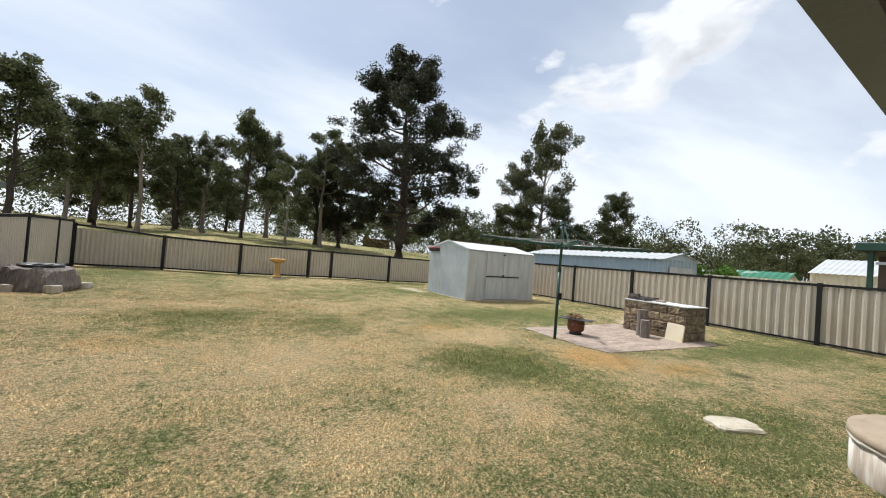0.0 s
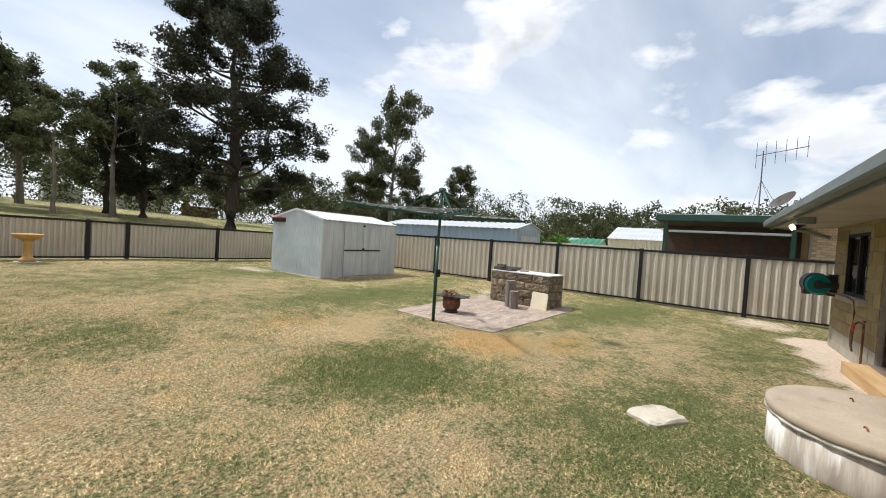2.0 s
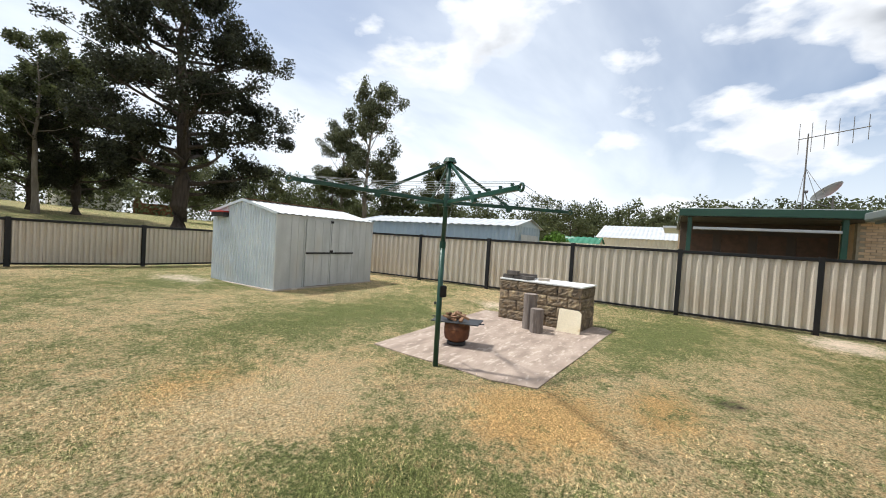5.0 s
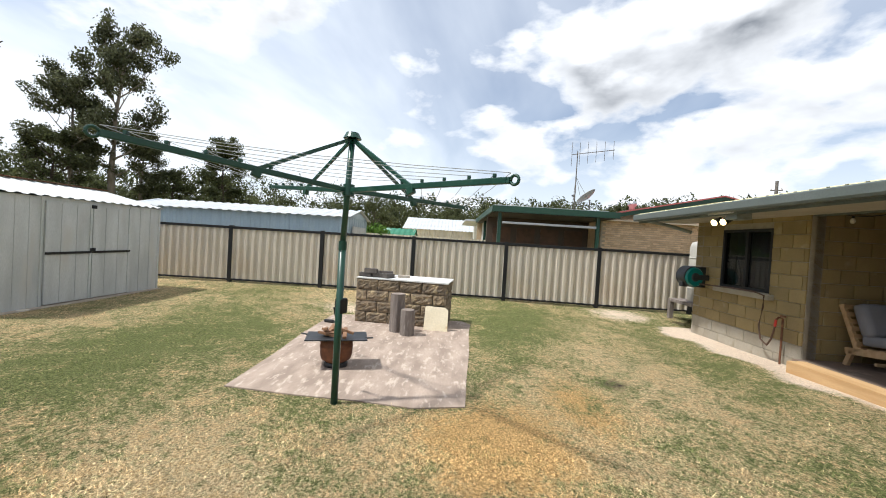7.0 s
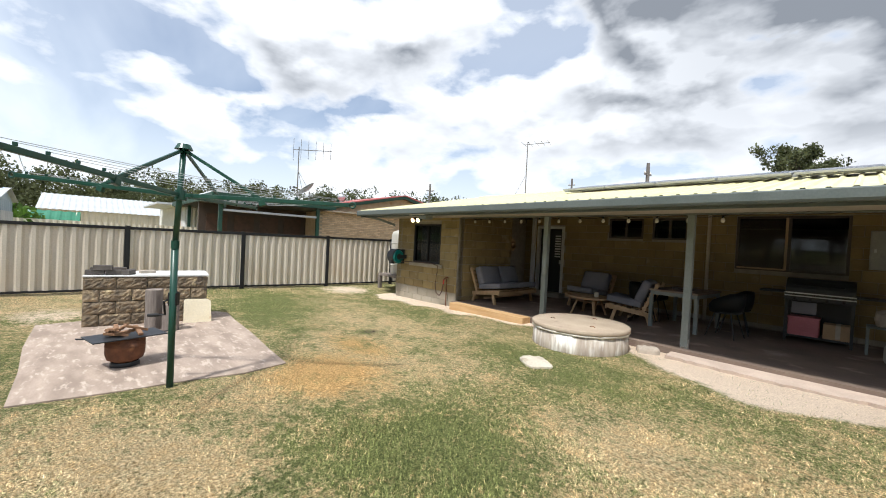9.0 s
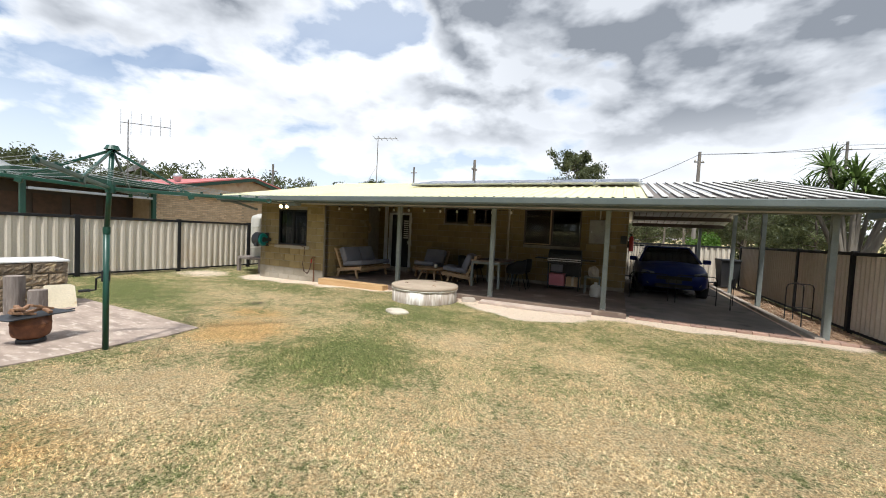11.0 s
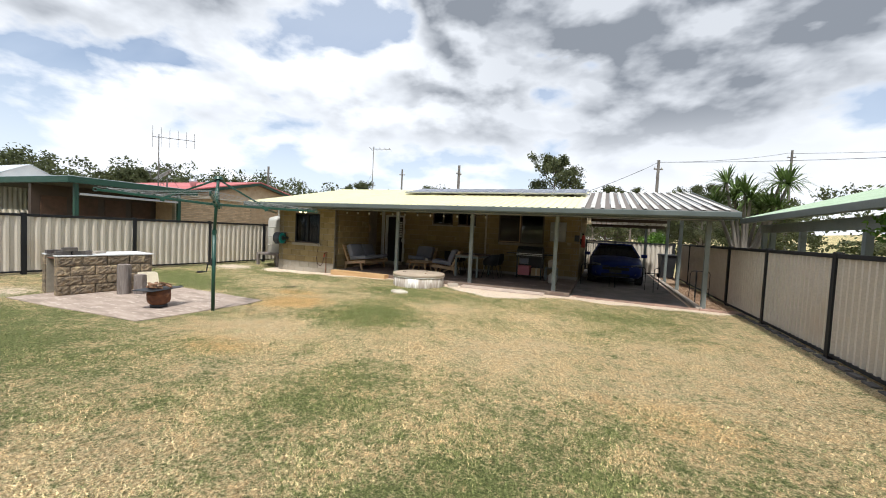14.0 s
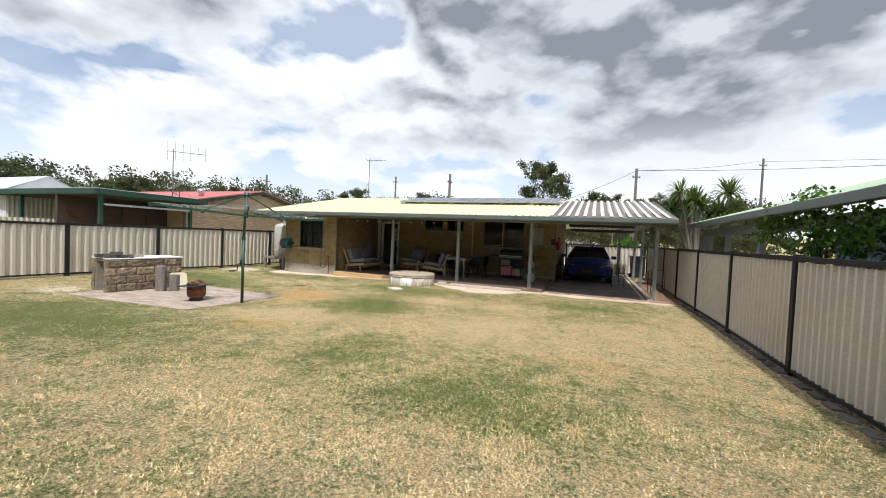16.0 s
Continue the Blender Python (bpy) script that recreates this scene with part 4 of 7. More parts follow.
def split_block(w, h, d, seed):
    """A block whose outer face (y = 0) is broken stone."""
    rng = random.Random(seed)
    bm = bmesh.new()
    nx, nz = max(int(w / 0.035), 2), 6
    grid = []
    for j in range(nz + 1):
        row = []
        for i in range(nx + 1):
            edge = i in (0, nx) or j in (0, nz)
            o = 0.0 if edge else -0.003 - 0.020 * rng.random()
            row.append(bm.verts.new((w * i / nx, o, h * j / nz)))
        grid.append(row)
    for j in range(nz):
        for i in range(nx):
            bm.faces.new((grid[j][i], grid[j][i + 1], grid[j + 1][i + 1], grid[j + 1][i]))
    back = [bm.verts.new(p) for p in ((0, d, 0), (w, d, 0), (w, d, h), (0, d, h))]
    bm.faces.new(back[::-1])
    bm.faces.new([*grid[0][::-1], back[0], back[1]])
    bm.faces.new([*grid[nz], back[2], back[3]])
    bm.faces.new([*[grid[j][0] for j in range(nz + 1)], back[3], back[0]])
    bm.faces.new([*[grid[j][nx] for j in range(nz, -1, -1)], back[1], back[2]])
    bmesh.ops.recalc_face_normals(bm, faces=bm.faces)
    return bm


def barbecue():
    """Three-sided block hearth, open to the north; local x runs along its front (world -y), local y to the east."""
    L, D, H = 1.64, 0.80, 0.78
    m = Matrix.Translation((9.83, 5.97, slab_z(9.8))) @ Matrix.Rotation(math.atan2(-1.64, -0.2), 4, "Z")
    b = thing("block_barbecue", "split-face concrete block barbecue with a white slab top", "barbecue", m)
    meshes = {(wd, s): mesh_of("block", split_block(wd, 0.186, 0.16, 10 * s + int(wd * 100)), M_SPLIT) for wd in (0.39, 0.19) for s in range(3)}
    core = bmesh.new()
    box(0.02, L - 0.02, 0.05, 0.19, 0.0, H - 0.01, 0, core)
    box(L - 0.19, L - 0.05, 0.06, D - 0.02, 0.0, H - 0.01, 0, core)
    box(0.02, L - 0.1, D - 0.19, D - 0.05, 0.0, H - 0.01, 0, core)
    part("mortar_core", core, M_MORTAR, b, "pale mortar joints")
    k = 0
    for row in range(4):
        z = row * 0.196
        s = 0.0
        widths = (0.39, 0.39, 0.39, 0.39) if row % 2 else (0.19, 0.39, 0.39, 0.39, 0.19)
        for wd in widths:
            k += 1
            shared("block", meshes[(wd, k % 3)], b, Matrix.Translation((s, 0.0, z)))
            shared("block", meshes[(wd, (k + 1) % 3)], b, Matrix.Translation((s + wd, D, z)) @ Matrix.Rotation(math.pi, 4, "Z"))
            s += wd + 0.0125
        s = 0.0
        for wd in ((0.39, 0.39) if row % 2 else (0.19, 0.39, 0.19)):
            k += 1
            shared("block", meshes[(wd, k % 3)], b, Matrix.Translation((L, s, z)) @ Matrix.Rotation(math.pi / 2, 4, "Z"))
            s += wd + 0.012
    part("top_slab", box(0.62, L + 0.03, -0.02, D + 0.02, H, H + 0.028, 0.006), M_TOP, b, "white painted cement sheet top")
    part("top_slab", box(-0.01, 0.64, -0.015, 0.20, H, H + 0.024, 0.006), M_TOP, b, "white ledge along the hearth")
    part("top_slab", box(-0.01, 0.64, D - 0.2, D + 0.015, H, H + 0.024, 0.006), M_TOP, b, "white ledge along the hearth")
    part("hearth_plate", box(0.02, 0.66, 0.18, D - 0.18, H - 0.06, H - 0.045, 0.002), M_RUST, b, "black rusted hot plate")
    return m, H


BBQ, BBQ_H = barbecue()


def cored_brick(name, label, m, n=5):
    b = thing(name, label, "brick", m, "loose bricks on the barbecue")
    bm = bmesh.new()
    for y0, y1 in ((-0.052, -0.03), (0.03, 0.052)):
        box(-0.115, 0.115, y0, y1, 0, 0.076, 0.003, bm)
    for i in range(n + 1):
        x = -0.115 + 0.23 * i / n
        box(max(x - 0.012, -0.115), min(x + 0.012, 0.115), -0.03, 0.03, 0, 0.076, 0, bm)
    part("brick_body", bm, M_CORED, b)
    return b


for dx, dy, dz, yaw, n in ((0.12, 0.14, 0.028, 0, 4), (0.37, 0.14, 0.028, 3, 4), (0.22, 0.11, 0.106, -2, 5), (0.54, 0.15, 0.028, 70, 5), (0.12, 0.64, 0.028, 4, 4), (0.36, 0.66, 0.028, 0, 5)):
    cored_brick("loose_brick", "grey cored brick stacked on the barbecue ledge", BBQ @ pose(dx, dy, BBQ_H + dz - 0.002, 0, 0 if dz < 0.1 else 0, yaw), n)
solo("loose_brick", box(-0.11, 0.11, -0.05, 0.05, 0, 0.05, 0.006), M_CONC, "thin grey paver lying on the white top", "brick", group="loose bricks on the barbecue", m=BBQ @ pose(0.78, 0.35, BBQ_H + 0.028, 0, 0, 20))


def log(name, label, x, y, r, h, seed, tilt=0.0):
    rng = random.Random(seed)
    bm = bmesh.new()
    seg, rows = 20, 7
    prof = [1 + rng.uniform(-0.09, 0.09) for _ in range(seg)]
    rings = [[bm.verts.new((r * prof[k] * (1 + 0.03 * math.sin(j * 1.3 + k)) * math.cos(2 * math.pi * k / seg), r * prof[k] * math.sin(2 * math.pi * k / seg), h * j / rows)) for k in range(seg)] for j in range(rows + 1)]
    for a, b in zip(rings, rings[1:]):
        for k in range(seg):
            bm.faces.new((a[k], a[(k + 1) % seg], b[(k + 1) % seg], b[k]))
    bm.faces.new(rings[0][::-1])
    t = thing(name, label, "log", pose(x, y, slab_z(x), 0, tilt, seed * 37))
    part("bark", bm, M_LOG, t)
    cap = bmesh.new()
    bmesh.ops.create_cone(cap, cap_ends=True, segments=seg, radius1=r * 0.97, radius2=r * 0.94, depth=0.012, matrix=Matrix.Translation((0, 0, h)))
    part("cut_face", cap, M_SAWN, t, "sawn end grain")


log("upright_log", "tall weathered grey log standing on end", 9.22, 5.13, 0.115, 0.62, 3)
log("upright_log", "short split log with one raw brown face standing on end", 9.02, 4.94, 0.11, 0.40, 5)
bm = bmesh.new()
prof = ((0.0, 0.0), (0.41, 0.0), (0.40, 0.36), (0.34, 0.40), (0.03, 0.41), (0.005, 0.39))
fr = [bm.verts.new((a, 0, b)) for a, b in prof]
bk = [bm.verts.new((a, 0.04, b)) for a, b in prof]
bm.faces.new(fr)
bm.faces.new(bk[::-1])
for i in range(len(prof)):
    j = (i + 1) % len(prof)
    bm.faces.new((fr[j], fr[i], bk[i], bk[j]))
bmesh.ops.recalc_face_normals(bm, faces=bm.faces)
solo("stone_slab", bm, M_BOARD, "cream stone slab with a broken corner leaning on the barbecue", "stone slab", m=pose(9.45, 4.70, slab_z(9.4), -13, 0, -95))


def fire_pot():
    x, y = 7.33, 5.58
    p = thing("fire_pot", "rusty steel gas-bottle fire pot with a flat plate", "fire pot", Matrix.Translation((x, y, slab_z(x))))
    part("foot_ring", lathe(((0.10, 0.0), (0.135, 0.0), (0.135, 0.035), (0.125, 0.05)), 28), M_CHAR, p, "blackened foot ring", True)
    part("bowl", lathe(((0.0, 0.035), (0.10, 0.045), (0.165, 0.085), (0.182, 0.14), (0.183, 0.22), (0.187, 0.225), (0.187, 0.235), (0.182, 0.24), (0.182, 0.33), (0.172, 0.33), (0.17, 0.15), (0.0, 0.10)), 32), M_RUST, p, "rusted orange-brown bowl", True)
    part("plate", box(-0.20, 0.20, -0.34, 0.34, 0.33, 0.342, 0.003, m=Matrix.Rotation(radians(14), 4, "Z")), M_CHAR, p, "black steel plate laid across")
    for k in range(2):
        part("handle", tube([(0.0, (0.34 if k else -0.34) + 0.01, 0.336), (0.0, (0.42 if k else -0.42), 0.345)], 0.009), M_CHAR, p)
    for k in range(9):
        r = random.Random(k)
        m = pose(r.uniform(-0.09, 0.09), r.uniform(-0.13, 0.13), 0.36 + 0.012 * k * 0.7, r.uniform(-14, 14), r.uniform(-22, 22), r.uniform(0, 180))
        part("kindling", box(-0.11, 0.11, -0.022, 0.022, -0.014, 0.014, 0.004), M_LOGCUT, p, "reddish split kindling", m=m)


fire_pot()


# ---- rotary clothes line ----
def clothes_hoist():
    x, y = 6.30, 5.29
    h = thing("rotary_clothes_line", "dark green rotary clothes hoist with four arms and wire lines", "clothes line", Matrix.Translation((x, y, ground_z(x, y) - 0.02)))
    part("pole", rod((0, 0, -0.2), (0, 0, 1.45), 0.031, seg=20), M_GREEN, h, smooth=True)
    part("inner_pole", rod((0, 0, 1.45), (-0.02, -0.04, 2.41), 0.026, seg=20), M_GREEN, h, smooth=True)
    part("collar", rod((0, 0, 1.40), (0, 0, 1.48), 0.036, seg=20), M_GREEN, h)
    part("hub", rod((-0.01, -0.03, 1.88), (-0.01, -0.03, 1.98), 0.05, seg=20), M_GREEN, h)
    part("cap", rod((-0.02, -0.04, 2.38), (-0.02, -0.04, 2.43), 0.08, 0.055, seg=20), M_GREEN, h)
    crank = part("crank_box", box(-0.045, 0.035, -0.02, 0.075, 0.66, 0.80, 0.02), M_BLACK, h, "black gear box", m=Matrix.Translation((0, 0, 0.17)) @ Matrix.Rotation(radians(-120), 4, "Z"))
    part("crank_handle", tube([(-0.05, 0.03, 0.72), (-0.09, 0.03, 0.70), (-0.10, 0.08, 0.56), (-0.16, 0.08, 0.555)], 0.011), M_BLACK, crank)
    part("grip", rod((-0.15, 0.08, 0.556), (-0.25, 0.08, 0.55), 0.017), M_BLACK, crank, "black plastic grip")
    hub = Vector((-0.01, -0.03, 1.93))
    top = Vector((-0.02, -0.04, 2.38))
    L = 1.66
    tips = []
    for a, lift in ((140, 0.09), (229, -0.01), (320, 0.02), (47, 0.12)):
        d = Vector((math.cos(radians(a)), math.sin(radians(a)), 0))
        tip = hub + d * L + Vector((0, 0, lift))
        tips.append((d, tip))
        arm = part("arm", bar(hub + d * 0.03, tip, 0.03, 0.042, 0.006), M_GREEN, h)
        ring = [tip + d * (0.03 + 0.028 * math.cos(w)) + Vector((0, 0, 0.028 * math.sin(w))) for w in np.linspace(0, 2 * math.pi, 17)]
        part("end_eye", tube(ring, 0.010, 8), M_GREEN, arm, "open ring at the arm's end")
        foot = hub + d * 0.80 + Vector((0, 0, 0.48 * lift))
        part("strut", bar(top, foot, 0.022, 0.03, 0.004), M_GREEN, h)
        part("strut_clamp", bar(foot - d * 0.03 - Vector((0, 0, 0.04)), foot + d * 0.03 - Vector((0, 0, 0.02)), 0.04, 0.06, 0.006), M_GREEN, h)
        for f in (0.42, 0.55, 0.68, 0.81, 0.93):
            q = hub.lerp(tip, f) + Vector((0, 0, 0.035))
            part("line_clip", box(q.x - 0.012, q.x + 0.012, q.y - 0.012, q.y + 0.012, q.z - 0.012, q.z + 0.012, 0.003), M_GREEN, arm)
    for i in range(4):
        (d0, t0), (d1, t1) = tips[i], tips[(i + 1) % 4]
        for f in (0.42, 0.55, 0.68, 0.81, 0.93, 1.0):
            p, q = hub.lerp(t0, f) + Vector((0, 0, 0.045)), hub.lerp(t1, f) + Vector((0, 0, 0.045))
            mid = (p + q) / 2 - Vector((0, 0, 0.02 + 0.012 * f))
            part("line", tube([p, (p + mid) / 2 - Vector((0, 0, 0.006)), mid, (q + mid) / 2 - Vector((0, 0, 0.006)), q], 0.0022, 5), M_WIRE, h, "thin pale wire line")


clothes_hoist()


# ---- concrete tank lid, stepping stone, bird bath, stump ----
def tank_riser():
    x, y = 4.74, 0.06
    w = thing("concrete_tank_riser", "round weathered concrete tank riser with a flat lid", "tank", Matrix.Translation((x, y, -0.04)) @ Matrix.Diagonal((1, 1, 0.89, 1)))
    part("ring", lathe(((0.0, 0.0), (0.715, 0.0), (0.725, 0.06), (0.722, 0.355), (0.69, 0.36), (0.0, 0.36)), 64, wob=0.004, seed=4), M_RISER, w, "streaked concrete ring", True)
    part("lime_seam", lathe(((0.715, 0.335), (0.735, 0.34), (0.742, 0.36), (0.733, 0.377), (0.715, 0.38)), 64, wob=0.012, seed=9), M_WHITEWASH, w, "crumbling white mortar seam", True)
    lid = part("lid", lathe(((0.0, 0.372), (0.735, 0.372), (0.745, 0.385), (0.742, 0.435), (0.725, 0.447), (0.0, 0.452)), 64, wob=0.004, seed=6), M_LID, w, "brown-stained concrete lid", True)
    for k in range(3):
        a = 2.1 * k + 0.4
        part("lid_eye", tube([(0.42 * math.cos(a) + 0.04 * math.cos(t), 0.42 * math.sin(a), 0.448 + 0.02 * math.sin(t)) for t in np.linspace(0, math.pi, 7)], 0.006), M_RUST, lid, "small rusty lifting eye")


tank_riser()


def rough_stone(name, label, x, y, z, w, d, h, seed, yaw, material):
    rng = random.Random(seed)
    bm = bmesh.new()
    n = 22
    rims = []
    rad = [1 + rng.uniform(-0.07, 0.06) for _ in range(n)]
    for zz, s in ((0, 1.0), (h * 0.7, 1.0), (h, 0.90)):
        rims.append([bm.verts.new((w / 2 * rad[k] * s * max(min(1.22 * math.cos(2 * math.pi * k / n), 1), -1), d / 2 * rad[(k + 3) % n] * s * max(min(1.22 * math.sin(2 * math.pi * k / n), 1), -1), zz + rng.uniform(-0.006, 0.006))) for k in range(n)])
    for a, b in zip(rims, rims[1:]):
        for k in range(n):
            bm.faces.new((a[k], a[(k + 1) % n], b[(k + 1) % n], b[k]))
    c = bm.verts.new((0, 0, h + 0.004))
    for k in range(n):
        bm.faces.new((rims[2][k], rims[2][(k + 1) % n], c))
    return solo(name, bm, material, label, "stone", m=pose(x, y, z, 0, 0, yaw))


rough_stone("stepping_stone", "flat pale sandstone lying in the grass", 4.55, 1.55, ground_z(4.55, 1.55) - 0.02, 0.46, 0.34, 0.06, 2, -35, M_STONE)
rough_stone("broken_paver", "broken grey paving piece beside the tank riser", 3.86, -0.42, -0.02, 0.30, 0.2, 0.10, 5, 30, M_CONC)

bath = thing("bird_bath", "ochre concrete bird bath on a turned pedestal", "bird bath", Matrix.Translation((2.74, 15.6, ground_z(2.74, 15.6) - 0.01)))
part("plinth", lathe(((0.0, 0.0), (0.26, 0.0), (0.25, 0.03), (0.0, 0.035)), 24), M_CONC, bath, "dark stained round plinth")
part("pedestal", lathe(((0.0, 0.03), (0.16, 0.03), (0.16, 0.09), (0.13, 0.11), (0.10, 0.16), (0.075, 0.26), (0.09, 0.38), (0.075, 0.50), (0.11, 0.58), (0.0, 0.585)), 28), M_BATH, bath, smooth=True)
part("bowl", lathe(((0.0, 0.58), (0.11, 0.58), (0.20, 0.62), (0.27, 0.68), (0.30, 0.73), (0.29, 0.745), (0.27, 0.735), (0.16, 0.68), (0.0, 0.665)), 32), M_BATH, bath, smooth=True)

stump = thing("stone_fire_ring", "grey broken stone fire ring with a charred rim", "fire ring", Matrix.Translation((-2.55, 10.95, ground_z(-2.5, 10.9) - 0.02)))
part("ring", lathe(((0.0, 0.0), (0.58, 0.0), (0.60, 0.10), (0.55, 0.30), (0.50, 0.42), (0.44, 0.46), (0.30, 0.44), (0.0, 0.36)), 26, wob=0.07, seed=3), M_LOG, stump)
part("charred_rim", lathe(((0.20, 0.44), (0.34, 0.45), (0.35, 0.50), (0.31, 0.51), (0.21, 0.49), (0.20, 0.44)), 22, wob=0.03, seed=4), M_CHAR, stump, "blackened steel rim")
for k in range(5):
    a = 1.3 * k
    m = pose(-2.55 + 0.66 * math.cos(a + 5.2), 10.95 + 0.62 * math.sin(a + 5.2), ground_z(-2.2, 10.9) - 0.02, 0, 0, 50 * k)
    rough_stone("loose_stone", "loose grey stone beside the fire ring", 0, 0, 0, 0.26, 0.2, 0.14, 20 + k, 0, M_CONC).matrix_basis = m
solo("timber_sleeper", box(6.14, 8.22, -0.62, -0.36, -0.05, 0.12, 0.008), M_PINE, "raw orange pine sleeper laid along the patio edge", "sleeper")

# ---- windows and door of the house ----


def window(name, label, x0, x1, z0, z1, y, material, screen=False, curtain=False, sill=False):
    """A sliding window in a wall that faces north at y."""
    w = thing(name, label, "window", Matrix.Translation(((x0 + x1) / 2, y, z0)), kind="structure")
    a, h = (x1 - x0) / 2, z1 - z0
    for nm, b in (("frame", (-a, -a + 0.045, 0, h)), ("frame", (a - 0.045, a, 0, h)), ("frame", (-a + 0.045, a - 0.045, 0, 0.045)), ("frame", (-a + 0.045, a - 0.045, h - 0.045, h))):
        part(nm, box(b[0], b[1], -0.09, 0.012, b[2], b[3], 0.004), material, w)
    part("mullion", box(-0.028, 0.028, -0.07, -0.01, 0.045, h - 0.045, 0.004), material, w)
    for s in (-1, 1):
        p0, p1 = sorted((s * 0.03, s * (a - 0.045)))
        pane = part("pane", box(p0, p1, -0.045 + 0.012 * s, -0.039 + 0.012 * s, 0.045, h - 0.045), M_GLASS, w, "clear window glass")
        pane.visible_shadow = False
    if screen:
        bm = bmesh.new()
        n = 9
        for k in range(-n, n + 1):
            for sg in (-1, 1):
                c = a / 2 + k * 0.085
                p, q = Vector((c - sg * h / 2, 0.0, 0)), Vector((c + sg * h / 2, 0.0, h))
                lo, hi = 0.05, a - 0.05
                d = q - p
                t0, t1 = sorted(((lo - p.x) / d.x, (hi - p.x) / d.x))
                t0, t1 = max(t0, 0.05), min(t1, 0.95)
                if t1 > t0:
                    bar(p + d * t0, p + d * t1, 0.006, 0.008, 0, bm)
        part("security_screen", bm, M_BROWN, w, "diamond-pattern security screen")
        part("screen_frame", bar((0.04, 0.004, 0.03), (0.04, 0.004, h - 0.03), 0.02, 0.04, 0.003), M_CARD, w, "pale gold screen frame")
        part("screen_frame", bar((0.04, 0.004, 0.04), (a - 0.03, 0.004, 0.04), 0.02, 0.03, 0.003), M_CARD, w, "pale gold screen frame")
    if curtain:
        bm = ribbed(2 * a - 0.1, h - 0.1, 0.11, 0.04, flat=0.2)
        part("curtain", bm, M_CURTAIN, w, "grey drawn curtain", m=Matrix.Translation((-a + 0.05, -0.24, 0.05)))
    if sill:
        part("sill", box(-a - 0.10, a + 0.06, -0.05, 0.10, -0.10, -0.015, 0.008), M_BLOCKG, w, "projecting ochre brick sill")
    return w


window("window_wing", "dark-framed sliding window with a grey curtain", 9.03, 10.13, 0.95, 1.98, EXT_Y - 0.01, M_BLACK, curtain=True, sill=True)
window("window_kitchen", "brown-framed sliding window with a diamond security screen", 1.86, 3.54, 1.28, 2.38, HB - 0.01, M_BROWN, screen=True)
window("window_small", "small high brown-framed sliding window", 5.41, 6.26, 1.85, 2.36, HB - 0.01, M_BROWN)
window("window_small", "small high brown-framed sliding window", 4.45, 5.20, 1.85, 2.36, HB - 0.01, M_BROWN, curtain=True)
door = thing("door_patio", "white-framed patio doorway with a dark screen door", "door", Matrix.Translation((8.0, HB, PATIO_Z)), kind="structure")
for a, b, z0, z1 in ((-0.45, -0.38, 0, 2.05), (0.38, 0.45, 0, 2.05), (-0.38, 0.38, 1.99, 2.05)):
    part("frame", box(a, b, -0.14, 0.04, z0, z1, 0.005), M_WHITE, door, "white painted frame")
leaf = part("leaf", box(-0.37, 0.37, -0.10, -0.065, 0.01, 1.98, 0.003), M_CHAR, door, "dark mesh door leaf")
part("leaf_edge", box(-0.37, -0.335, -0.11, -0.055, 0.01, 1.98, 0.003), M_WHITE, leaf, "pale aluminium edge")
for k in range(9):
    part("louvre", box(-0.30, -0.12, -0.062, -0.05, 1.15 + 0.075 * k, 1.19 + 0.075 * k, 0.002), M_WHITE, leaf, "pale louvre blade")
part("handle", box(-0.33, -0.29, -0.055, -0.02, 0.95, 1.07, 0.006), M_ALU, leaf)
solo("step", box(7.45, 8.55, HB, HB + 0.32, PATIO_Z, PATIO_Z + 0.13, 0.01), M_BLOCKG, "low grey step below the patio door", "step", "structure")
solo("recess_post", box(8.50, 8.60, HB + 0.012, HB + 0.11, PATIO_Z, 2.40, 0.005), M_WHITE, "white painted post beside the doorway", "post", "structure")
solo("downpipe", rod((4.02, HB + 0.05, PATIO_Z), (4.02, HB + 0.05, CEIL), 0.035, seg=14), M_SOFFIT, "cream downpipe on the patio wall", "pipe", "structure")
hat = thing("sun_hat", "straw sun hat hanging on the recess wall", "hat", pose(8.885, -3.5, 1.55, 0, -90, 0))
part("brim", lathe(((0.0, 0.004), (0.09, 0.004), (0.19, 0.0), (0.19, 0.006), (0.09, 0.012), (0.0, 0.012)), 24), M_CARD, hat)
part("crown", lathe(((0.095, 0.006), (0.085, 0.09), (0.05, 0.11), (0.0, 0.115)), 20), M_CARD, hat)

meter = thing("meter_box", "pale grey steel meter box on the patio wall", "meter box", Matrix.Translation((1.36, HB, 1.42)))
part("case", box(-0.27, 0.27, 0.0, 0.16, 0, 0.68, 0.01), M_METER, meter)
part("lid", box(-0.255, 0.255, 0.16, 0.172, 0.015, 0.665, 0.006), M_METER, meter)
part("latch", box(0.19, 0.22, 0.172, 0.185, 0.30, 0.36, 0.004), M_ALU, meter)
part("conduit", rod((0, 0.06, 0.68), (0, 0.06, 0.98), 0.02), M_SOFFIT, meter)
ext = thing("fire_extinguisher", "red fire extinguisher on the carport corner", "extinguisher", Matrix.Translation((HX0 - 0.10, HB - 0.25, 1.25)))
part("bottle", lathe(((0, 0), (0.06, 0.0), (0.065, 0.02), (0.065, 0.36), (0.04, 0.42), (0.018, 0.44), (0, 0.44)), 20), M_RED, ext, smooth=True)
part("valve", box(-0.02, 0.05, -0.015, 0.015, 0.44, 0.50, 0.005), M_BLACK, ext)
part("bracket", box(0.05, 0.10, -0.03, 0.03, 0.10, 0.30, 0.004), M_BLACK, ext)
sign = thing("wall_box", "small grey switch box on the house corner", "switch box", Matrix.Translation((HX0 + 0.10, HB, 1.45)))
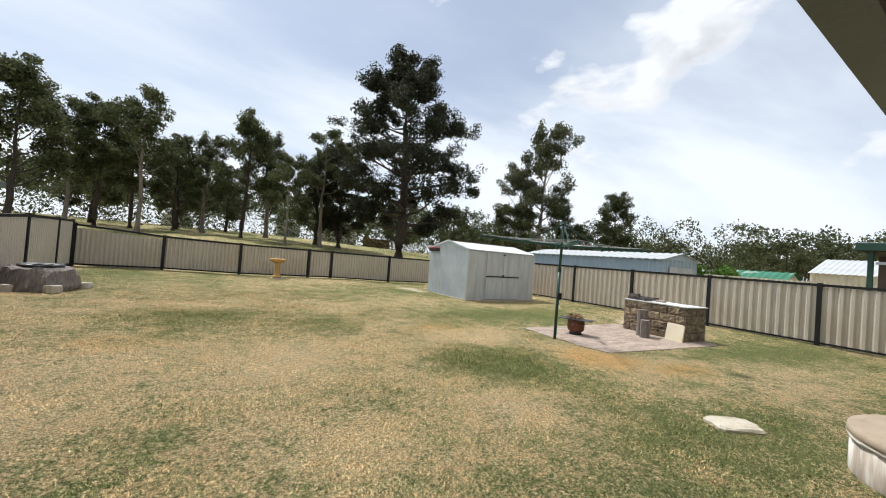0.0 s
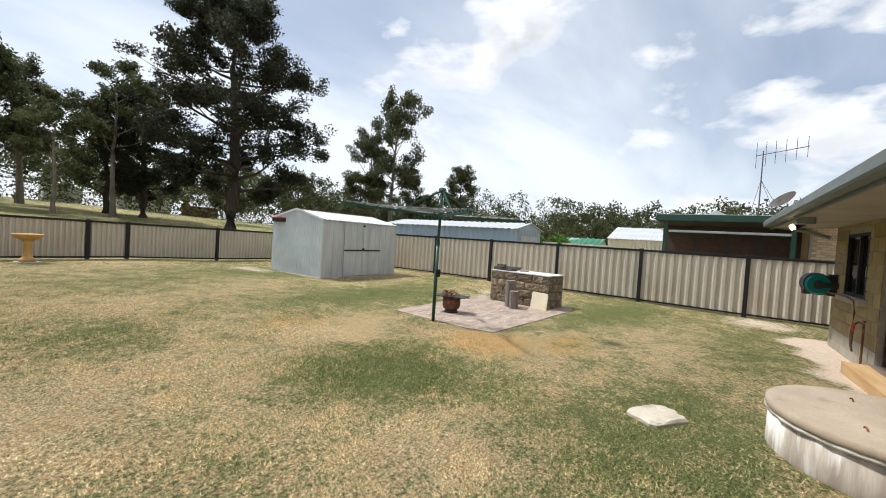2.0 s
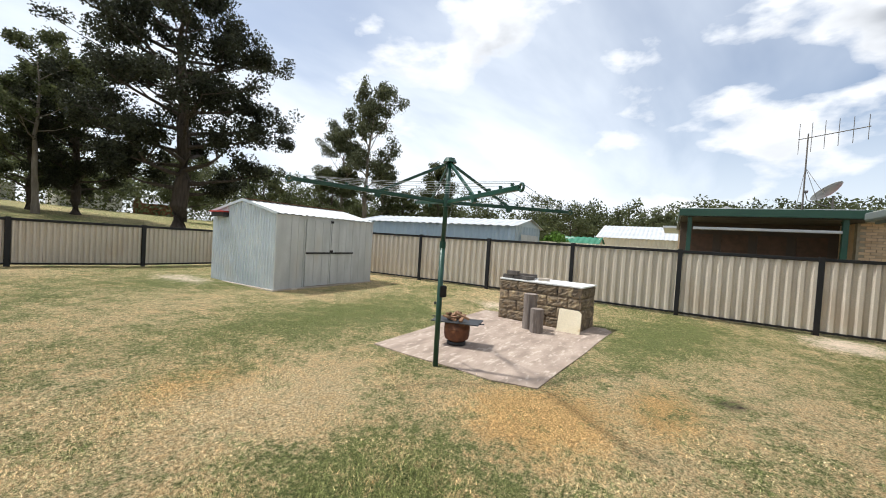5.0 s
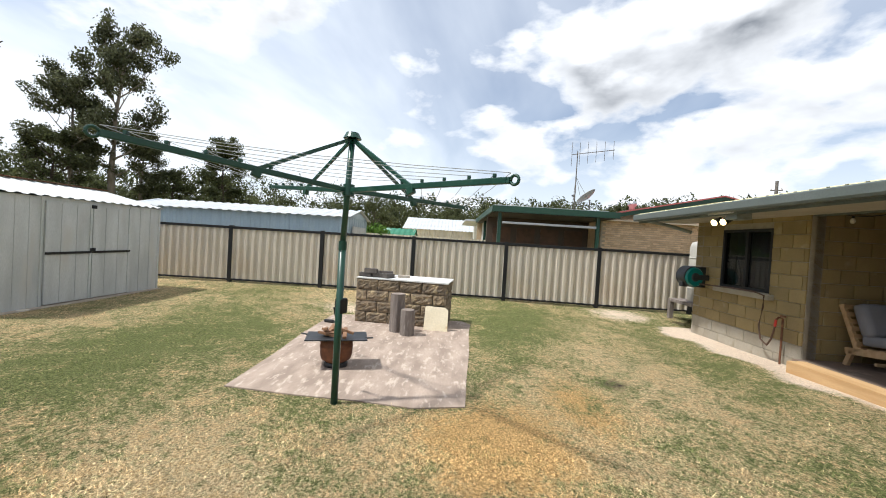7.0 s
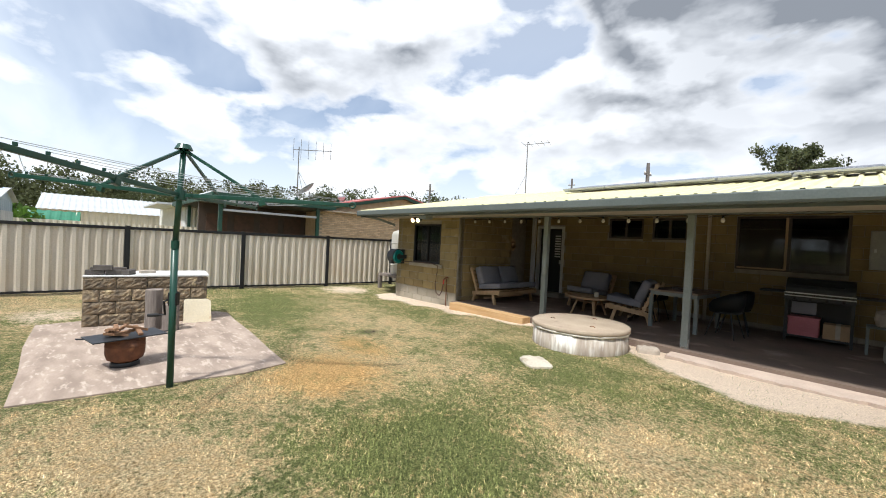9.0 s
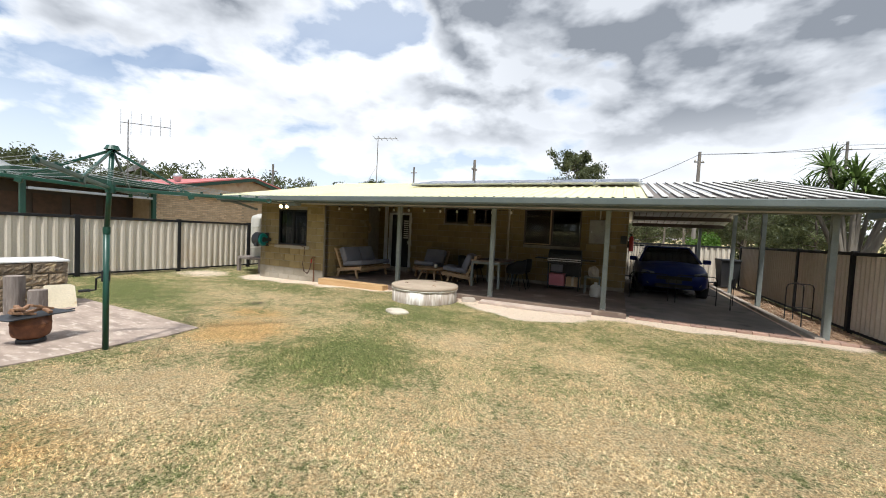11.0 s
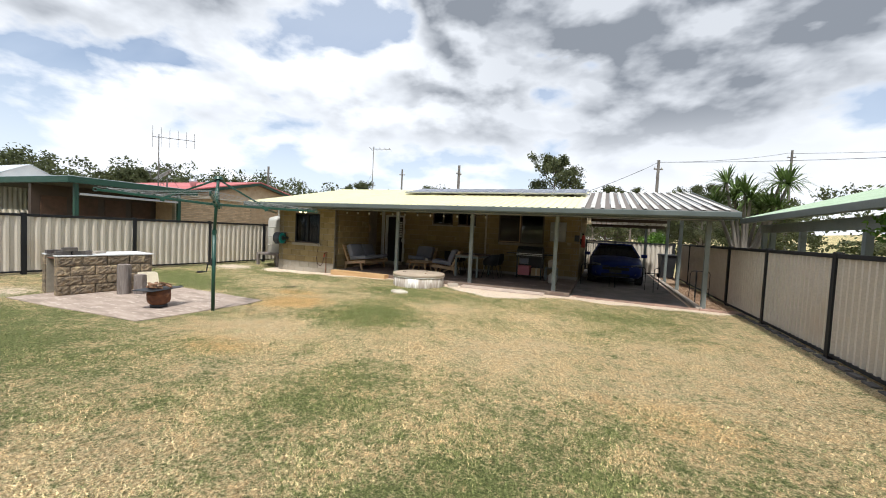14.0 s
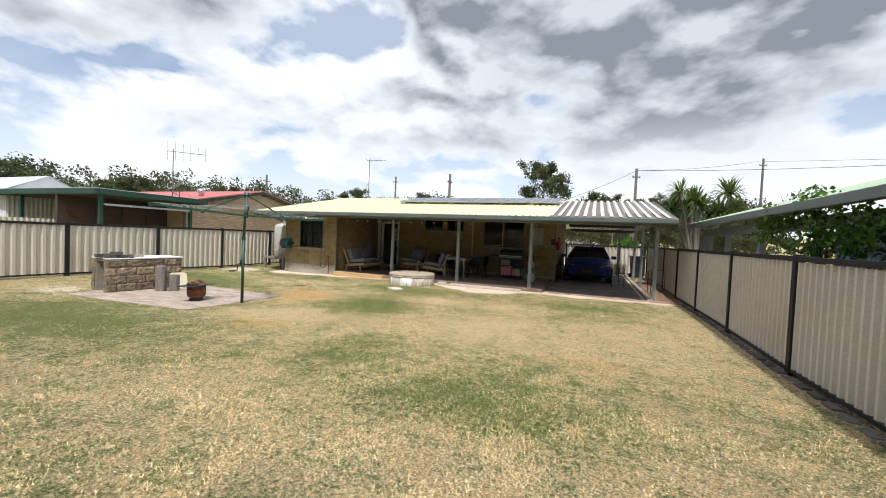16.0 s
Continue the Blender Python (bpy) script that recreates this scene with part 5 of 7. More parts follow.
part("case", box(-0.08, 0.08, 0.0, 0.10, 0, 0.22, 0.01), M_CHAR, sign)


# ---- patio furniture ----
def lounge(name, label, m, width, cushions):
    """Slatted timber lounge that faces local -y; origin on the floor at its middle."""
    t = thing(name, label, "seat", m, "patio lounge set")
    a, dep = width / 2, 0.78
    for s in (-1, 1):
        x = s * (a - 0.03)
        part("side_rail", bar((x, -dep / 2, 0.30), (x, dep / 2 + 0.06, 0.20), 0.05, 0.09, 0.006), M_TEAK, t)
        part("leg", bar((x, -dep / 2 + 0.20, 0.28), (x, -dep / 2 + 0.12, 0.0), 0.05, 0.06, 0.005), M_TEAK, t)
        part("leg", bar((x, dep / 2 - 0.02, 0.22), (x, dep / 2 + 0.05, 0.0), 0.05, 0.06, 0.005), M_TEAK, t)
        part("back_stile", bar((x, dep / 2 - 0.10, 0.22), (x, dep / 2 + 0.16, 0.82), 0.05, 0.06, 0.005), M_TEAK, t)
    part("front_rail", bar((-a, -dep / 2 + 0.01, 0.27), (a, -dep / 2 + 0.01, 0.27), 0.03, 0.08, 0.005), M_TEAK, t)
    part("stretcher", bar((-a, 0.05, 0.12), (a, 0.05, 0.12), 0.03, 0.04, 0.004), M_TEAK, t)
    for k in range(5):
        y = -dep / 2 + 0.1 + 0.14 * k
        part("seat_slat", bar((-a, y, 0.335 - 0.016 * k), (a, y, 0.335 - 0.016 * k), 0.07, 0.018, 0.003), M_TEAK, t)
    for k in range(6):
        f = 0.18 + 0.155 * k
        part("back_slat", bar((-a, dep / 2 - 0.10 + 0.26 * f - 0.035, 0.22 + 0.60 * f), (a, dep / 2 - 0.10 + 0.26 * f - 0.035, 0.22 + 0.60 * f), 0.016, 0.06, 0.003), M_TEAK, t)
    cw = (width - 0.06) / cushions
    for k in range(cushions):
        x = -a + 0.03 + cw * (k + 0.5)
        seat = bmesh.new()
        box(-cw / 2 + 0.006, cw / 2 - 0.006, -dep / 2 - 0.01, dep / 2 - 0.12, 0, 0.13, 0.035, seat)
        part("seat_cushion", seat, M_CUSHION, t, "grey fabric seat cushion", True, pose(x, 0, 0.345, -6.5, 0, 0))
        bk = bmesh.new()
        box(-cw / 2 + 0.01, cw / 2 - 0.01, -0.09, 0.09, 0, 0.46, 0.06, bk)
        part("back_cushion", bk, M_CUSHION, t, "plump grey back cushion", True, pose(x, dep / 2 - 0.19, 0.43, -22, 0, random.uniform(-2, 2)))
    return t


lounge("patio_sofa", "blond timber two-seat sofa with grey cushions beside the wing wall", pose(7.82, -1.95, PATIO_Z, 0, 0, -90), 1.55, 2)
lounge("patio_armchair", "blond timber slatted armchair with grey cushions against the wall", pose(6.25, -3.2, PATIO_Z, 0, 0, 172), 0.78, 1)
lounge("patio_armchair", "blond timber slatted armchair with a grey cushion near the table", pose(4.95, -2.45, PATIO_Z, 0, 0, 100), 0.78, 1)
tab = thing("coffee_table", "low round blond timber coffee table", "coffee table", Matrix.Translation((5.75, -2.25, PATIO_Z)))
part("top", lathe(((0, 0.36), (0.42, 0.36), (0.43, 0.37), (0.43, 0.39), (0.42, 0.40), (0, 0.40)), 36), M_TEAK, tab)
for k in range(4):
    a = radians(45 + 90 * k)
    part("leg", bar((0.24 * math.cos(a), 0.24 * math.sin(a), 0.36), (0.38 * math.cos(a), 0.38 * math.sin(a), 0.0), 0.05, 0.03, 0.004), M_TEAK, tab)
cup = thing("candle_jar", "small pale candle jar on the coffee table", "candle", Matrix.Translation((5.62, -2.32, PATIO_Z + 0.40)))
part("jar", lathe(((0, 0), (0.045, 0), (0.05, 0.01), (0.05, 0.09), (0.043, 0.09), (0.043, 0.06), (0, 0.06)), 18), M_SOFFIT, cup)


def dining_table():
    t = thing("dining_table", "grey-framed outdoor dining table with a brown top", "table", pose(4.02, -2.72, PATIO_Z, 0, 0, -4))
    part("tabletop", box(-0.42, 0.42, -0.62, 0.62, 0.70, 0.735, 0.005), M_PATIO, t, "brown slatted top")
    for y in (-0.59, 0.59):
        part("apron", box(-0.40, 0.40, y - 0.015, y + 0.015, 0.63, 0.70, 0.004), M_POST, t)
    for x in (-0.385, 0.385):
        part("apron", box(x - 0.015, x + 0.015, -0.575, 0.575, 0.63, 0.70, 0.004), M_POST, t)
        for y in (-0.58, 0.58):
            part("leg", box(x - 0.03, x + 0.03, y - 0.03, y + 0.03, 0, 0.63, 0.005), M_POST, t, "grey metal leg")


dining_table()
tray = solo("serving_tray", box(-0.18, 0.18, -0.12, 0.12, 0, 0.03, 0.01), M_BROWN, "dark wooden tray on the dining table", "tray", m=pose(4.05, -2.65, PATIO_Z + 0.735, 0, 0, 20))


def tub_chair(m):
    c = thing("dining_chair", "black moulded tub chair with slim metal legs", "chair", m, "dining chairs")
    bm = bmesh.new()
    n = 18
    rings = []
    for z, r, s in ((0.44, 0.20, 1.0), (0.46, 0.245, 1.0), (0.56, 0.265, 1.0), (0.66, 0.275, 0.8), (0.78, 0.27, 0.42)):
        row = []
        for k in range(n + 1):
            a = radians(-150 + 300 * k / n) * s
            row.append(bm.verts.new((r * math.sin(a), r * math.cos(a), z + 0.02 * math.cos(a * 1.0))))
        rings.append(row)
    for p, q in zip(rings, rings[1:]):
        for k in range(n):
            bm.faces.new((p[k], p[k + 1], q[k + 1], q[k]))
    bmesh.ops.solidify(bm, geom=list(bm.faces), thickness=0.014)
    part("shell", bm, M_CHAR, c, smooth=True)
    part("seat", lathe(((0, 0.42), (0.21, 0.43), (0.24, 0.455), (0.2, 0.47), (0, 0.46)), 24), M_CHAR, c, smooth=True)
    for s in (-1, 1):
        for f in (-1, 1):
            part("leg", rod((0.13 * s, 0.12 * f, 0.43), (0.23 * s, 0.22 * f, 0.0), 0.012, 0.009, 10), M_BLACK, c)
    return c


first = tub_chair(pose(3.30, -2.42, PATIO_Z, 0, 0, 82))
for x, y, a in ((3.28, -3.05, 98), (4.72, -2.5, -80), (4.70, -3.1, -95)):
    copy_thing(first, pose(x, y, PATIO_Z, 0, 0, a))


def grill():
    g = thing("gas_barbecue", "black hooded gas barbecue on an open cabinet", "barbecue grill", pose(2.18, -3.52, PATIO_Z))
    part("base_shelf", box(-0.42, 0.42, -0.24, 0.24, 0.08, 0.11, 0.004), M_CHAR, g)
    for x in (-0.41, 0.41):
        for y in (-0.23, 0.23):
            part("leg", box(x - 0.02, x + 0.02, y - 0.02, y + 0.02, 0.0, 0.72, 0.003), M_CHAR, g)
    part("back_panel", box(-0.40, 0.40, -0.235, -0.22, 0.11, 0.72), M_CHAR, g)
    part("firebox", box(-0.44, 0.44, -0.26, 0.26, 0.72, 0.87, 0.01), M_CHAR, g)
    part("control_panel", box(-0.44, 0.44, 0.26, 0.29, 0.73, 0.79, 0.005), M_CHAR, g)
    part("trim_bar", box(-0.44, 0.44, 0.285, 0.30, 0.795, 0.812, 0.003), M_ALU, g, "bright trim bar")
    part("trim_bar", box(-0.44, 0.44, 0.285, 0.30, 0.845, 0.865, 0.003), M_ALU, g, "bright trim bar")
    for k in range(4):
        x = -0.3 + 0.2 * k
        part("knob", rod((x, 0.30, 0.76), (x, 0.33, 0.76), 0.024, 0.02), M_BLACK, g)
    bm = bmesh.new()
    prof = [(0.26 * math.cos(a), 0.87 + 0.24 * math.sin(a)) for a in np.linspace(0, math.pi, 12)]
    ends = [[bm.verts.new((x, p[0], p[1])) for p in prof] for x in (-0.43, 0.43)]
    for i in range(len(prof) - 1):
        bm.faces.new((ends[0][i], ends[0][i + 1], ends[1][i + 1], ends[1][i]))
    bm.faces.new(ends[0][::-1])
    bm.faces.new(ends[1])
    bm.faces.new((ends[0][0], ends[1][0], ends[1][-1], ends[0][-1]))
    bmesh.ops.recalc_face_normals(bm, faces=bm.faces)
    hood = part("hood", bm, M_CHAR, g, "black enamel hood")
    part("hood_handle", tube([(-0.3, 0.25, 0.99), (-0.3, 0.31, 1.0), (0.3, 0.31, 1.0), (0.3, 0.25, 0.99)], 0.012), M_BLACK, hood)
    for x0, x1 in ((0.44, 0.80), (-0.80, -0.44)):
        part("side_shelf", box(x0, x1, -0.22, 0.22, 0.83, 0.86, 0.005), M_CHAR, g)


grill()
crate = thing("storage_crate", "pink plastic storage crate under the barbecue", "crate", pose(2.36, -3.48, PATIO_Z + 0.11))
bm = box(-0.20, 0.20, -0.16, 0.18, 0, 0.30, 0.012)
part("tub", bm, M_PINK, crate)
for k in range(3):
    part("rib", box(-0.205, 0.205, 0.178, 0.188, 0.05 + 0.09 * k, 0.07 + 0.09 * k, 0.003), M_PINK, crate)
part("lid", box(-0.21, 0.21, -0.17, 0.19, 0.30, 0.325, 0.006), M_PINK, crate)
ctn = thing("cardboard_box", "plain brown cardboard box under the barbecue", "box", pose(1.93, -3.50, PATIO_Z + 0.11))
part("carton", box(-0.18, 0.18, -0.15, 0.16, 0, 0.25, 0.004), M_CARD, ctn)
part("tape", box(-0.03, 0.03, -0.151, 0.162, 0.02, 0.252, 0.001), M_SOFFIT, ctn, "pale packing tape")
cloth = solo("checked_cloth", box(-0.16, 0.16, -0.015, 0.015, 0, 0.2, 0.008), M_CUSHION, "grey checked cloth hanging in the barbecue", "cloth", m=pose(2.36, -3.27, PATIO_Z + 0.50, 12, 0, 0))
stool = thing("plastic_chair", "grey plastic side chair by the barbecue", "chair", pose(1.42, -3.25, PATIO_Z))
part("seat", box(-0.2, 0.2, -0.2, 0.2, 0.42, 0.45, 0.012), M_POST, stool)
for x in (-0.18, 0.18):
    for y in (-0.18, 0.18):
        part("leg", box(x - 0.018, x + 0.018, y - 0.018, y + 0.018, 0, 0.42, 0.004), M_POST, stool)
bag = solo("gas_bottle", lathe(((0, 0), (0.12, 0), (0.14, 0.04), (0.14, 0.22), (0.10, 0.29), (0.04, 0.31), (0.04, 0.36), (0, 0.36)), 20), M_TANK, "small pale gas bottle on the patio floor", "gas bottle", smooth=True, m=pose(1.30, -2.62, PATIO_Z))
bag2 = solo("potting_bag", lathe(((0, 0), (0.12, 0), (0.14, 0.08), (0.12, 0.2), (0.06, 0.26), (0, 0.27)), 14, wob=0.08, seed=3), M_CONC, "crumpled pale bag on the grey chair", "bag", m=pose(1.40, -3.25, PATIO_Z + 0.45))

# festoon lights along the beam
fest = thing("festoon_lights", "string of milky festoon bulbs drooping along the patio beam", "string lights", Matrix.Translation((0, -0.95, 2.12)))
xs = np.linspace(8.3, 2.9, 7)
pts = []
for a, b in zip(xs, xs[1:]):
    for k in range(8):
        f = k / 8
        pts.append((a + (b - a) * f, 0, 0.06 - 0.30 * f * (1 - f)))
pts.append((xs[-1], 0, 0.06))
part("cable", tube(pts, 0.005, 6), M_BLACK, fest, "black cable")
for i in range(2, len(pts), 4):
    p = pts[i]
    bulb = part("bulb", lathe(((0, -0.105), (0.02, -0.1), (0.03, -0.075), (0.024, -0.045), (0.014, -0.03), (0, -0.03)), 12), M_BULB, fest, smooth=True, m=Matrix.Translation(p))
    part("socket", rod((0, 0, -0.035), (0, 0, 0.0), 0.015), M_BLACK, bulb, "black socket")

# ---- wing wall fittings ----
reel = thing("hose_reel", "teal and charcoal retractable hose reel on the block wall", "hose reel", pose(10.60, EXT_Y, 1.06, 0, 0, 6))
part("bracket", box(-0.06, 0.06, 0.0, 0.12, -0.20, 0.20, 0.008), M_CHAR, reel)
part("drum_case", rod((-0.12, 0.27, 0), (0.12, 0.27, 0), 0.195, seg=32), M_CHAR, reel)
for s in (-1, 1):
    cover = part("side_cover", rod((0.12 * s, 0.29, 0), (0.155 * s, 0.29, 0), 0.19, 0.165, seg=32), M_TEAL, reel, "teal side cover")
    part("hub_cap", rod((0.155 * s, 0.29, 0), (0.165 * s, 0.29, 0), 0.085, 0.075, seg=24), M_CHAR, cover, "charcoal hub cap")
    part("arm_plate", box(min(0.158 * s, 0.172 * s), max(0.158 * s, 0.172 * s), 0.02, 0.30, -0.05, 0.05, 0.006), M_CHAR, reel)
# charcoal here paints the shade on the reel's front
part("front_shell", rod((-0.115, 0.30, 0.01), (0.115, 0.30, 0.01), 0.20, seg=32), M_CHAR, reel, "front shell, shade put into its charcoal colour")
part("hose_guide", box(-0.05, 0.05, 0.36, 0.48, -0.20, -0.10, 0.015), M_CHAR, reel)
tap = thing("garden_tap", "rusty standpipe tap with a coiled hose on the wall", "tap", Matrix.Translation((8.66, EXT_Y + 0.07, -0.06)))
part("standpipe", tube([(0, 0, 0), (0, 0, 0.68), (0.0, 0.06, 0.70), (0, 0.10, 0.66)], 0.014), M_RUST, tap)
part("tap_handle", box(-0.04, 0.04, -0.012, 0.012, 0.70, 0.73, 0.004), M_RUST, tap)
part("hose_joiner", rod((0, 0.10, 0.66), (0, 0.11, 0.56), 0.018), M_RED, tap, "orange hose joiner")
part("hose", tube([(0, 0.11, 0.56), (0.06, 0.10, 0.36), (0.18, 0.06, 0.24), (0.32, 0.05, 0.30), (0.38, 0.04, 0.50), (0.34, 0.03, 0.80), (0.30, 0.06, 0.98), (0.45, 0.10, 1.02), (0.9, 0.10, 1.02), (1.6, 0.10, 1.00), (1.86, 0.12, 1.0)], 0.013), M_HOSE, tap, "dark garden hose")
fl = thing("flood_light", "twin adjustable flood light switched on under the eave", "flood light", Matrix.Translation((8.72, 0.02, 2.145)))
part("junction_box", box(-0.12, 0.12, -0.06, 0.16, -0.10, 0.0, 0.01), M_POST, fl)
part("cover_plate", box(-0.10, 0.46, 0.02, 0.20, -0.01, 0.012, 0.003), M_WHITE, fl, "pale cover plate")
for dx in (0.20, 0.40):
    part("arm", tube([(dx - 0.02, 0.05, -0.03), (dx, 0.06, -0.08)], 0.012), M_CHAR, fl)
    head = part("lamp_head", rod((dx, 0.02, -0.07), (dx - 0.03, 0.15, -0.13), 0.04, 0.056, 20), M_CHAR, fl)
    part("lens", rod((dx - 0.0305, 0.152, -0.131), (dx - 0.0325, 0.160, -0.135), 0.05, 0.048, 20), M_GLOW, head, "glowing warm lens")
tank = thing("water_tank", "slim cream water tank standing beside the house", "water tank", Matrix.Translation((11.83, -1.62, 0.42)))
part("tank_body", lathe(((0, 0), (0.36, 0), (0.38, 0.03), (0.38, 1.25), (0.34, 1.36), (0.12, 1.44), (0, 1.45)), 32), M_TANK, tank, smooth=True)
for z in (0.3, 0.65, 1.0):
    part("hoop", lathe(((0.378, z - 0.03), (0.392, z), (0.378, z + 0.03)), 32), M_TANK, tank)
part("inlet_pipe", tube([(-0.1, 0.1, 1.40), (-0.1, 0.1, 1.62), (-0.2, 0.14, 1.70), (-0.6, 0.3, 1.72), (-0.75, 0.5, 1.68)], 0.045, 12), M_TANK, tank)
stand = thing("tank_stand", "rough timber stand under the water tank", "stand", Matrix.Translation((11.83, -1.62, -0.08)))
part("deck", box(-0.55, 0.55, -0.45, 0.55, 0.42, 0.50, 0.01), M_LOG, stand)
for x in (-0.5, 0.5):
    for y in (-0.4, 0.5):
        part("leg", box(x - 0.05, x + 0.05, y - 0.05, y + 0.05, 0, 0.42, 0.006), M_LOG, stand)
solo("downpipe", tube([(11.3, 0.16, 2.17), (11.25, -0.3, 2.09), (10.95, EXT_Y + 0.08, 1.95)], 0.035, 12), M_POST, "grey-green downpipe bending under the eave", "pipe", "structure")

# ---- solar panels and aerials on the roof ----


def on_roof(y):
    return EAVE_Z + SLOPE * (EAVE_Y - y)


ang = math.degrees(math.atan(SLOPE))
for k in range(6):
    x = 0.45 + 1.07 * k
    p = thing("solar_panel", "dark blue solar panel in an aluminium frame on the roof", "solar panel", pose(x, -2.75, on_roof(-2.75) + 0.10, -ang, 0, 0), "roof solar array")
    part("frame", box(0, 1.03, -1.66, 0, 0, 0.04, 0.004), M_ALU, p)
    for i in range(3):
        for j in range(5):
            part("cell", box(0.03 + 0.325 * i, 0.03 + 0.325 * i + 0.315, -1.63 + 0.32 * j, -1.63 + 0.32 * j + 0.31, 0.040, 0.043), M_PANEL, p)
for y in (-3.05, -4.1):
    solo("panel_rail", bar((0.35, y, on_roof(y) + 0.075), (6.95, y, on_roof(y) + 0.075), 0.04, 0.05, 0.003), M_ALU, "aluminium rail under the solar panels", "rail")


def aerial(name, label, x, y, z, h, boom, n, yaw, stays, upright=False):
    t = thing(name, label, "aerial", pose(x, y, z, 0, 0, yaw))
    part("mast", rod((0, 0, -0.1), (0, 0, h), 0.022, 0.016, 10), M_POLE, t)
    part("boom", rod((-boom * 0.15, 0, h - 0.12), (boom * 0.85, 0, h - 0.10), 0.012), M_POLE, t)
    for k in range(n):
        xx = -boom * 0.14 + boom * 0.97 * k / (n - 1)
        L = 0.42 - 0.022 * k
        side = Vector((0, 0, L)) if upright else Vector((0, L, 0))
        part("element", rod(Vector((xx, 0, h - 0.11)) - side, Vector((xx, 0, h - 0.11)) + side, 0.007, seg=6), M_POLE, t)
    for dx, dy in stays:
        part("stay", rod((0, 0, h * 0.55), (dx, dy, -0.05), 0.006, seg=6), M_POLE, t)


aerial("roof_aerial", "thin television aerial with a wire stay on the yellow roof", 11.18, -7.2, 2.80, 3.0, 1.05, 5, 200, ((-1.1, 0.5),))
for x, y, h in ((10.9, -6.3, 0.9), (9.8, -7.2, 0.8)):
    solo("vent_pipe", rod((x, y, 2.7), (x, y, 3.1 + h * 0.4), 0.05, seg=14), M_WHITE, "white plumbing vent pipe through the roof", "pipe", "structure")

# ---- carport ----


def car():
    c = thing("car", "dark blue sedan parked nose out under the carport", "car", pose(-0.58, -6.55, 0.025, 0, 0, 0))
    # half-width, and heights of belt and roof, at stations along y (front is +y)
    st = ((2.20, 0.55, 0.40, 0.62), (2.12, 0.74, 0.28, 0.72), (1.8, 0.85, 0.24, 0.82), (1.0, 0.885, 0.22, 0.93), (0.0, 0.89, 0.22, 0.97), (-1.2, 0.885, 0.22, 1.00), (-1.9, 0.85, 0.26, 1.0), (-2.15, 0.76, 0.34, 0.94), (-2.2, 0.6, 0.45, 0.85))
    bm = bmesh.new()
    rings = []
    for y, hw, lo, hi in st:
        mid = (lo + hi) / 2
        sec = ((-hw * 0.86, lo), (-hw, lo + 0.10), (-hw * 1.0, mid), (-hw * 0.97, hi - 0.08), (-hw * 0.86, hi - 0.015), (-hw * 0.45, hi + 0.025), (0, hi + 0.035))
        sec = sec + tuple((-a, b) for a, b in reversed(sec[:-1]))
        rings.append([bm.verts.new((a, y, b)) for a, b in sec])
    n = len(rings[0])
    for p, q in zip(rings, rings[1:]):
        for k in range(n):
            bm.faces.new((p[k], p[(k + 1) % n], q[(k + 1) % n], q[k]))
    bm.faces.new(rings[0])
    bm.faces.new(rings[-1][::-1])
    bmesh.ops.recalc_face_normals(bm, faces=bm.faces)
    body = part("body", bm, M_CARBLUE, c, smooth=True)
    # cabin
    bm = bmesh.new()
    lo = ((-0.80, 0.98), (0.80, 0.98), (0.80, -1.75), (-0.80, -1.75))
    hi = ((-0.57, 0.12), (0.57, 0.12), (0.57, -1.05), (-0.57, -1.05))
    a = [bm.verts.new((x, y, 0.93)) for x, y in lo]
    b = [bm.verts.new((x, y, 1.36)) for x, y in hi]
    for k in range(4):
        bm.faces.new((a[k], a[(k + 1) % 4], b[(k + 1) % 4], b[k]))
    bm.faces.new(b)
    bmesh.ops.recalc_face_normals(bm, faces=bm.faces)
    part("glasshouse", bm, M_DGLASS, c, "dark tinted glass")
    part("roof", box(-0.60, 0.60, -1.10, 0.14, 1.35, 1.40, 0.03), M_CARBLUE, c, smooth=True)
    for s in (-1, 1):
        part("pillar", bar((0.80 * s, 0.98, 0.95), (0.58 * s, 0.10, 1.37), 0.06, 0.05, 0.01), M_CARBLUE, c)
        part("headlight", box(-0.17, 0.17, -0.06, 0.06, -0.07, 0.07, 0.03), M_LAMP, c, "clear headlight", True, pose(0.62 * s, 2.06, 0.66, 0, -8 * s, -24 * s))
        part("fog_lamp", rod((0.60 * s, 2.10, 0.42), (0.60 * s, 2.16, 0.42), 0.05), M_LAMP, c)
        mir = part("mirror", box(-0.10, 0.10, -0.07, 0.07, -0.06, 0.07, 0.03), M_CARBLUE, c, "body-coloured door mirror", True, pose(0.98 * s, 0.72, 0.99))
    part("grille", box(-0.42, 0.42, 2.17, 2.215, 0.52, 0.62, 0.01), M_BLACK, c, "black slatted grille")
    part("lower_intake", box(-0.45, 0.45, 2.13, 2.20, 0.30, 0.42, 0.02), M_BLACK, c)
    # plate is added, unseen; charcoal sinks it into the carport's shade
    part("number_plate", box(-0.19, 0.19, 2.20, 2.225, 0.43, 0.53, 0.004), M_CHAR, c, "added number plate, carport shade put into its colour")
    for s in (-1, 1):
        for y in (1.38, -1.35):
            w = part("wheel", rod((0.68 * s, y, 0.31), (0.90 * s, y, 0.31), 0.31, seg=32), M_RUBBER, c, "black tyre")
            part("rim", rod((0.895 * s, y, 0.31), (0.91 * s, y, 0.31), 0.20, 0.18, seg=24), M_ALU, w, "silver wheel rim")


